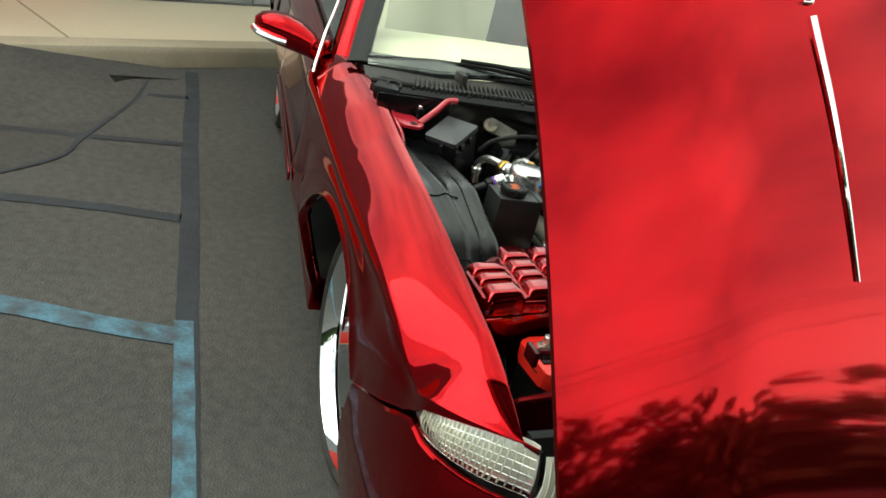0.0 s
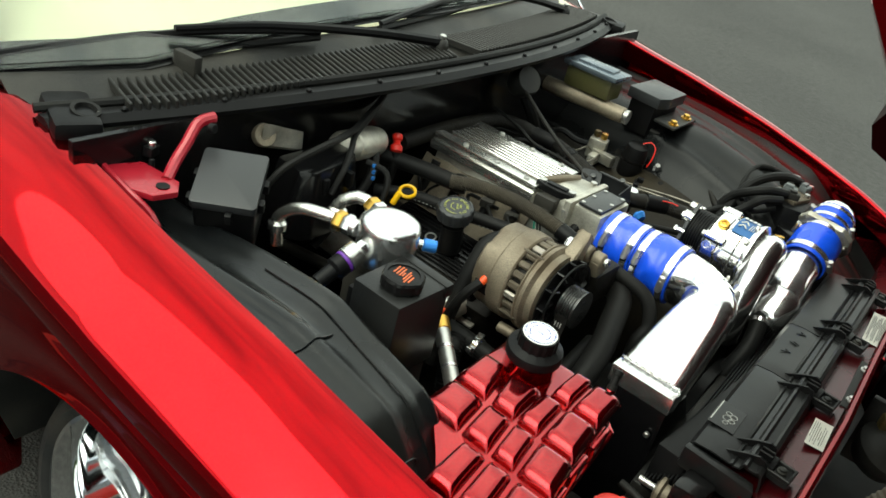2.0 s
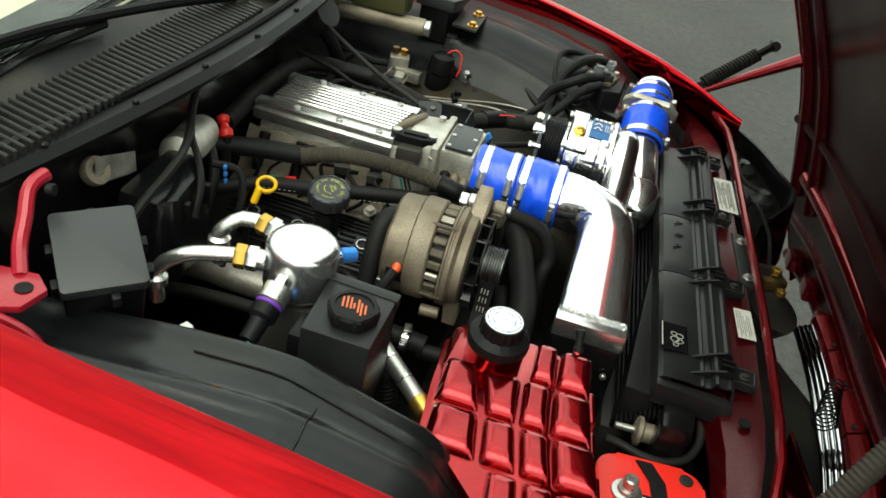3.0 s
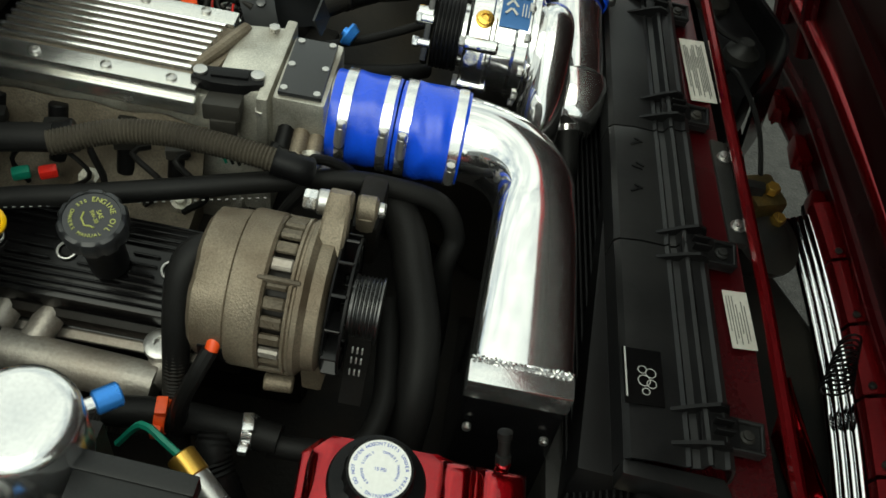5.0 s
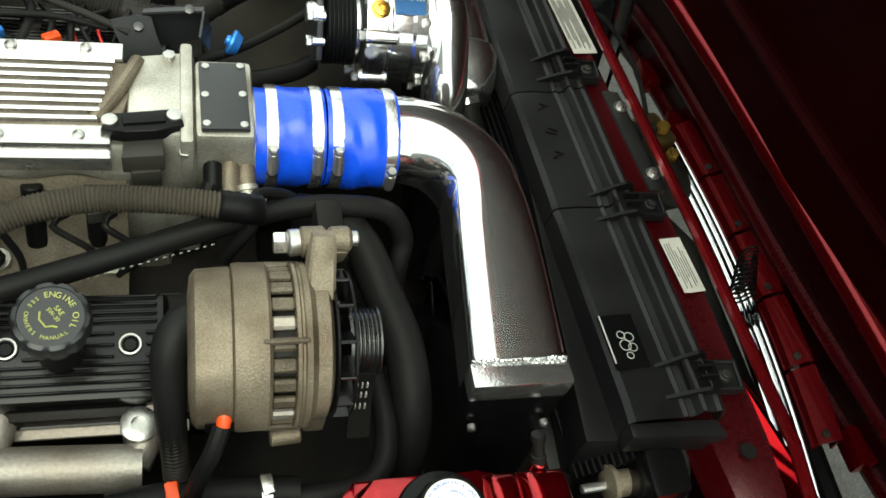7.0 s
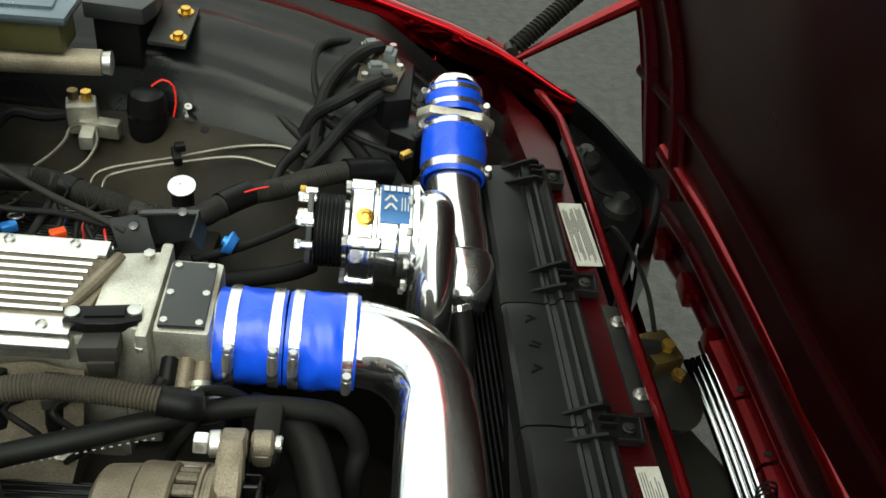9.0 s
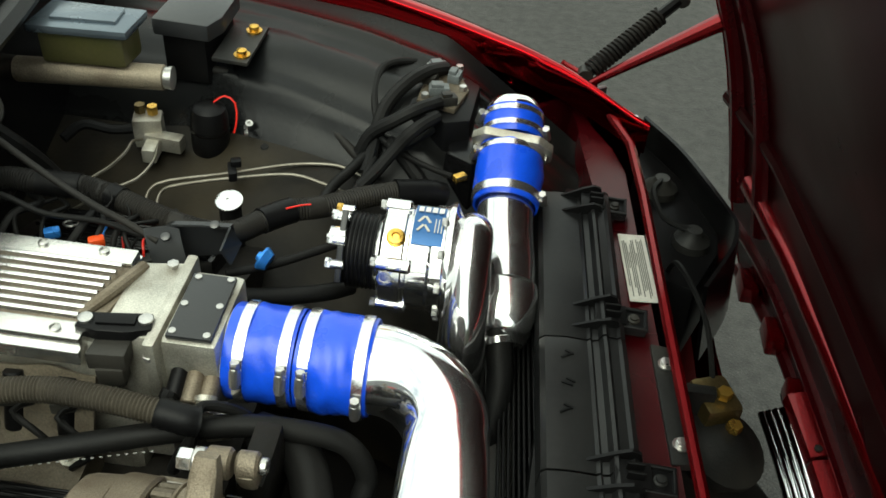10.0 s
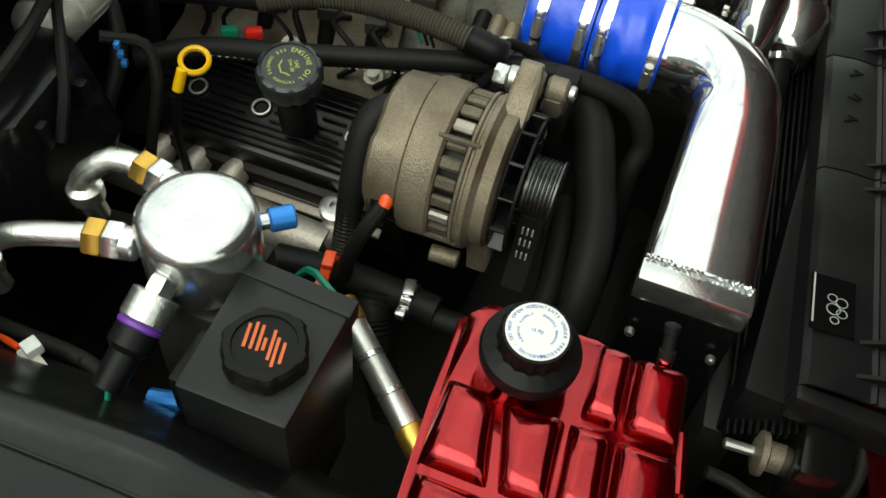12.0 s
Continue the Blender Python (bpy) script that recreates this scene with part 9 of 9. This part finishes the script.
def cable_bracket():
    """A pressed black plate with a gusset leg, a folded top flange and cable slots."""
    t = thing("cable_bracket", (0.02, 0.125, 0.80), "black folded cable bracket", "bracket")
    bm = B()
    sheet(bm, [[(-0.034, 0.122, 0.884), (-0.030, 0.116, 0.872), (-0.022, 0.106, 0.852), (-0.016, 0.100, 0.826)], [(-0.004, 0.126, 0.890), (-0.004, 0.120, 0.874), (-0.004, 0.108, 0.856), (-0.006, 0.104, 0.83)], [(0.010, 0.128, 0.886), (0.014, 0.121, 0.870), (0.022, 0.110, 0.850), (0.020, 0.106, 0.835)]], 0.003)
    part("gusset", bm, BLACK_SATIN, t)
    bm = B()
    sheet(bm, [[(0.000, 0.130, 0.890), (0.002, 0.140, 0.888), (0.004, 0.143, 0.862), (0.006, 0.144, 0.830)], [(0.034, 0.138, 0.888), (0.035, 0.148, 0.886), (0.036, 0.151, 0.862), (0.037, 0.152, 0.830)], [(0.068, 0.146, 0.884), (0.069, 0.156, 0.882), (0.070, 0.159, 0.862), (0.070, 0.160, 0.835)]], 0.003)
    part("plate", bm, BLACK_SATIN, t)
    bm = B()
    sheet(bm, [[(0.062, 0.118, 0.868), (0.067, 0.146, 0.884)], [(0.072, 0.120, 0.845), (0.075, 0.156, 0.850)]], 0.003)
    part("wing", bm, BLACK_SATIN, t)
    for x, y, z in ((-0.004, 0.118, 0.878), (0.052, 0.139, 0.889)):
        bm = B()
        lathe(bm, (x, y, z), (0, -0.4, 1), [(0.006, 0), (0.006, 0.004), (0.003, 0.005)], 8)
        part("rivet", bm, PULLEY_STEEL, t)


cable_bracket()
rng0 = random.Random(21)
for k in range(9):
    x = -0.26 + 0.03 * k
    hose("sensor_wire", [(x, 0.115, 0.835), (x + rng0.uniform(-0.02, 0.02), 0.145, 0.86), (x + rng0.uniform(-0.03, 0.03), 0.185, 0.85), (x + rng0.uniform(-0.03, 0.03), 0.21, 0.845)], rng0.choice((0.003, 0.004, 0.0055)), RUBBER, "short thin black injector wire beside the intake", "wire", group="injector wires", n=6)
for k in range(6):
    x = -0.25 + 0.045 * k
    hose("sensor_wire", [(x, -0.115, 0.83), (x + rng0.uniform(-0.02, 0.02), -0.135, 0.835), (x + rng0.uniform(-0.03, 0.03), -0.145, 0.80), (x, -0.15, 0.77)], rng0.choice((0.003, 0.004)), RUBBER, "short thin black injector wire beside the intake", "wire", group="injector wires", n=6)
for x, y, z, mt in ((-0.175, -0.155, 0.80, RED_PLASTIC), (-0.205, -0.16, 0.795, GREEN), (-0.10, 0.125, 0.85, ORANGE), (-0.16, 0.13, 0.85, BLUE_CAP)):
    bm = B()
    box(bm, (x, y, z), (0.020, 0.013, 0.012), 30, 0.003)
    solo("wire_plug", bm, mt, "small bright coloured plastic wiring plug on the engine", "connector", "wiring plugs")


def abs_unit():
    """Valve block with a grey plate of plugs on top, a stepped dark case in front and thick hoses."""
    t = thing("brake_pump", (0.285, 0.56, 0.74), "dark brake pump block with grey plugs and black hoses", "pump")
    bm = B()
    prism(bm, [(0.232, 0.500), (0.300, 0.462), (0.345, 0.480), (0.352, 0.600), (0.300, 0.648), (0.245, 0.636)], 0.74, 0.868, 0.006, None, [(0.238, 0.505), (0.300, 0.472), (0.338, 0.486), (0.344, 0.596), (0.298, 0.640), (0.250, 0.630)])
    part("block", bm, BLACK, t)
    bm = B()
    prism(bm, [(0.300, 0.430), (0.350, 0.405), (0.372, 0.425), (0.362, 0.500), (0.310, 0.505)], 0.735, 0.835, 0.007, None, [(0.306, 0.442), (0.350, 0.418), (0.366, 0.432), (0.358, 0.495), (0.314, 0.498)])
    part("motor_case", bm, BLACK_GLOSS, t, "glossy black motor case")
    bm = B()
    prism(bm, [(0.250, 0.512), (0.312, 0.496), (0.328, 0.560), (0.300, 0.632), (0.258, 0.622)], 0.868, 0.878, 0.003)
    plate = part("valve_plate", bm, CAST_GRIMY, t, "grey valve plate with plugs")
    for k, (x, y, sx, sy, rz) in enumerate(((0.272, 0.606, 0.030, 0.022, 20), (0.262, 0.570, 0.026, 0.020, -15), (0.282, 0.536, 0.032, 0.020, 10), (0.300, 0.510, 0.026, 0.018, 25), (0.302, 0.584, 0.020, 0.026, -10))):
        bm = B()
        box(bm, (x, y, 0.885), (sx, sy, 0.016), rz, 0.003)
        box(bm, (x - 0.003, y - 0.002, 0.895), (sx * 0.6, sy * 0.7, 0.008), rz, 0.002)
        part("plug", bm, PLUG_GREY if k % 2 == 0 else BLACK_DUSTY, plate)
    for x, y in ((0.258, 0.614), (0.318, 0.556), (0.262, 0.520), (0.306, 0.620)):
        bm = B()
        hexnut(bm, (x, y, 0.876), (x, y, 0.886), 0.0065)
        part("bolt", bm, STEEL, plate)
    for x, y, z, q in ((0.345, 0.500, 0.80, 0), (0.315, 0.462, 0.795, 1), (0.350, 0.555, 0.81, 2)):
        bm = B()
        box(bm, (x, y, z), (0.016, 0.060, 0.012), -20 + 15 * q, 0.003)
        part("case_rib", bm, BLACK_DUSTY, t)
    for pts, r in (([(0.284, 0.606, 0.886), (0.259, 0.567, 0.898), (0.233, 0.530, 0.895), (0.208, 0.492, 0.876), (0.198, 0.463, 0.850), (0.194, 0.440, 0.822), (0.19, 0.41, 0.80)], 0.0112),
                   ([(0.244, 0.630, 0.878), (0.203, 0.599, 0.890), (0.183, 0.573, 0.885), (0.182, 0.527, 0.865), (0.194, 0.486, 0.838), (0.20, 0.45, 0.815)], 0.0070),
                   ([(0.286, 0.500, 0.885), (0.257, 0.462, 0.890), (0.226, 0.448, 0.875), (0.192, 0.448, 0.848), (0.175, 0.440, 0.815)], 0.0108),
                   ([(0.288, 0.470, 0.878), (0.260, 0.428, 0.876), (0.237, 0.419, 0.850), (0.212, 0.395, 0.822), (0.188, 0.375, 0.800)], 0.0098),
                   ([(0.215, 0.452, 0.835), (0.234, 0.447, 0.822), (0.260, 0.429, 0.802), (0.278, 0.415, 0.785), (0.29, 0.40, 0.75)], 0.0120),
                   ([(0.205, 0.45, 0.840), (0.230, 0.439, 0.830), (0.263, 0.427, 0.822), (0.296, 0.411, 0.821), (0.324, 0.393, 0.826)], 0.0045),
                   ([(0.230, 0.425, 0.845), (0.248, 0.440, 0.838), (0.262, 0.456, 0.842), (0.285, 0.470, 0.855)], 0.0060)):
        bm = B()
        tube(bm, pts, r, 10, 0.008, 0.0006 if r > 0.01 else 0, 0.006)
        part("hose", bm, RUBBER, t)


abs_unit()
hose("loom_conduit", [(-0.12, 0.545, 0.868), (-0.04, 0.545, 0.862), (0.04, 0.530, 0.848), (0.105, 0.495, 0.830), (0.150, 0.462, 0.812), (0.185, 0.425, 0.800), (0.20, 0.39, 0.785)], 0.0078, CONDUIT, "black loom over the wheelhouse", "loom", 0.001)
hose("loom_conduit", [(-0.10, 0.575, 0.875), (-0.01, 0.585, 0.872), (0.07, 0.580, 0.858), (0.13, 0.535, 0.838), (0.165, 0.490, 0.820), (0.19, 0.44, 0.805)], 0.0055, RUBBER, "black loom over the wheelhouse", "loom", 0.0)
bm = B()
box(bm, (0.335, 0.385, 0.832), (0.02, 0.012, 0.010), 40, 0.002)
solo("brass_connector", bm, GOLD, "small brass cable lug", "connector")
bm = B()
lathe(bm, (0.02, 0.46, 0.785), (0, -0.3, 1), [(0.009, 0), (0.010, 0.004), (0.006, 0.008)], 14)
solo("rubber_plug", bm, RUBBER, "black rubber grommet in the apron", "grommet")

# gathered hoses that run down to the main loom
for pts, r in (([(0.192, 0.445, 0.820), (0.170, 0.405, 0.808), (0.150, 0.370, 0.800), (0.140, 0.320, 0.80)], 0.0085), ([(0.200, 0.430, 0.815), (0.190, 0.385, 0.802), (0.178, 0.345, 0.80), (0.165, 0.305, 0.805)], 0.0065)):
    hose("apron_hose", pts, r, RUBBER, "black rubber hose hanging over the apron", group="apron hoses", n=8)
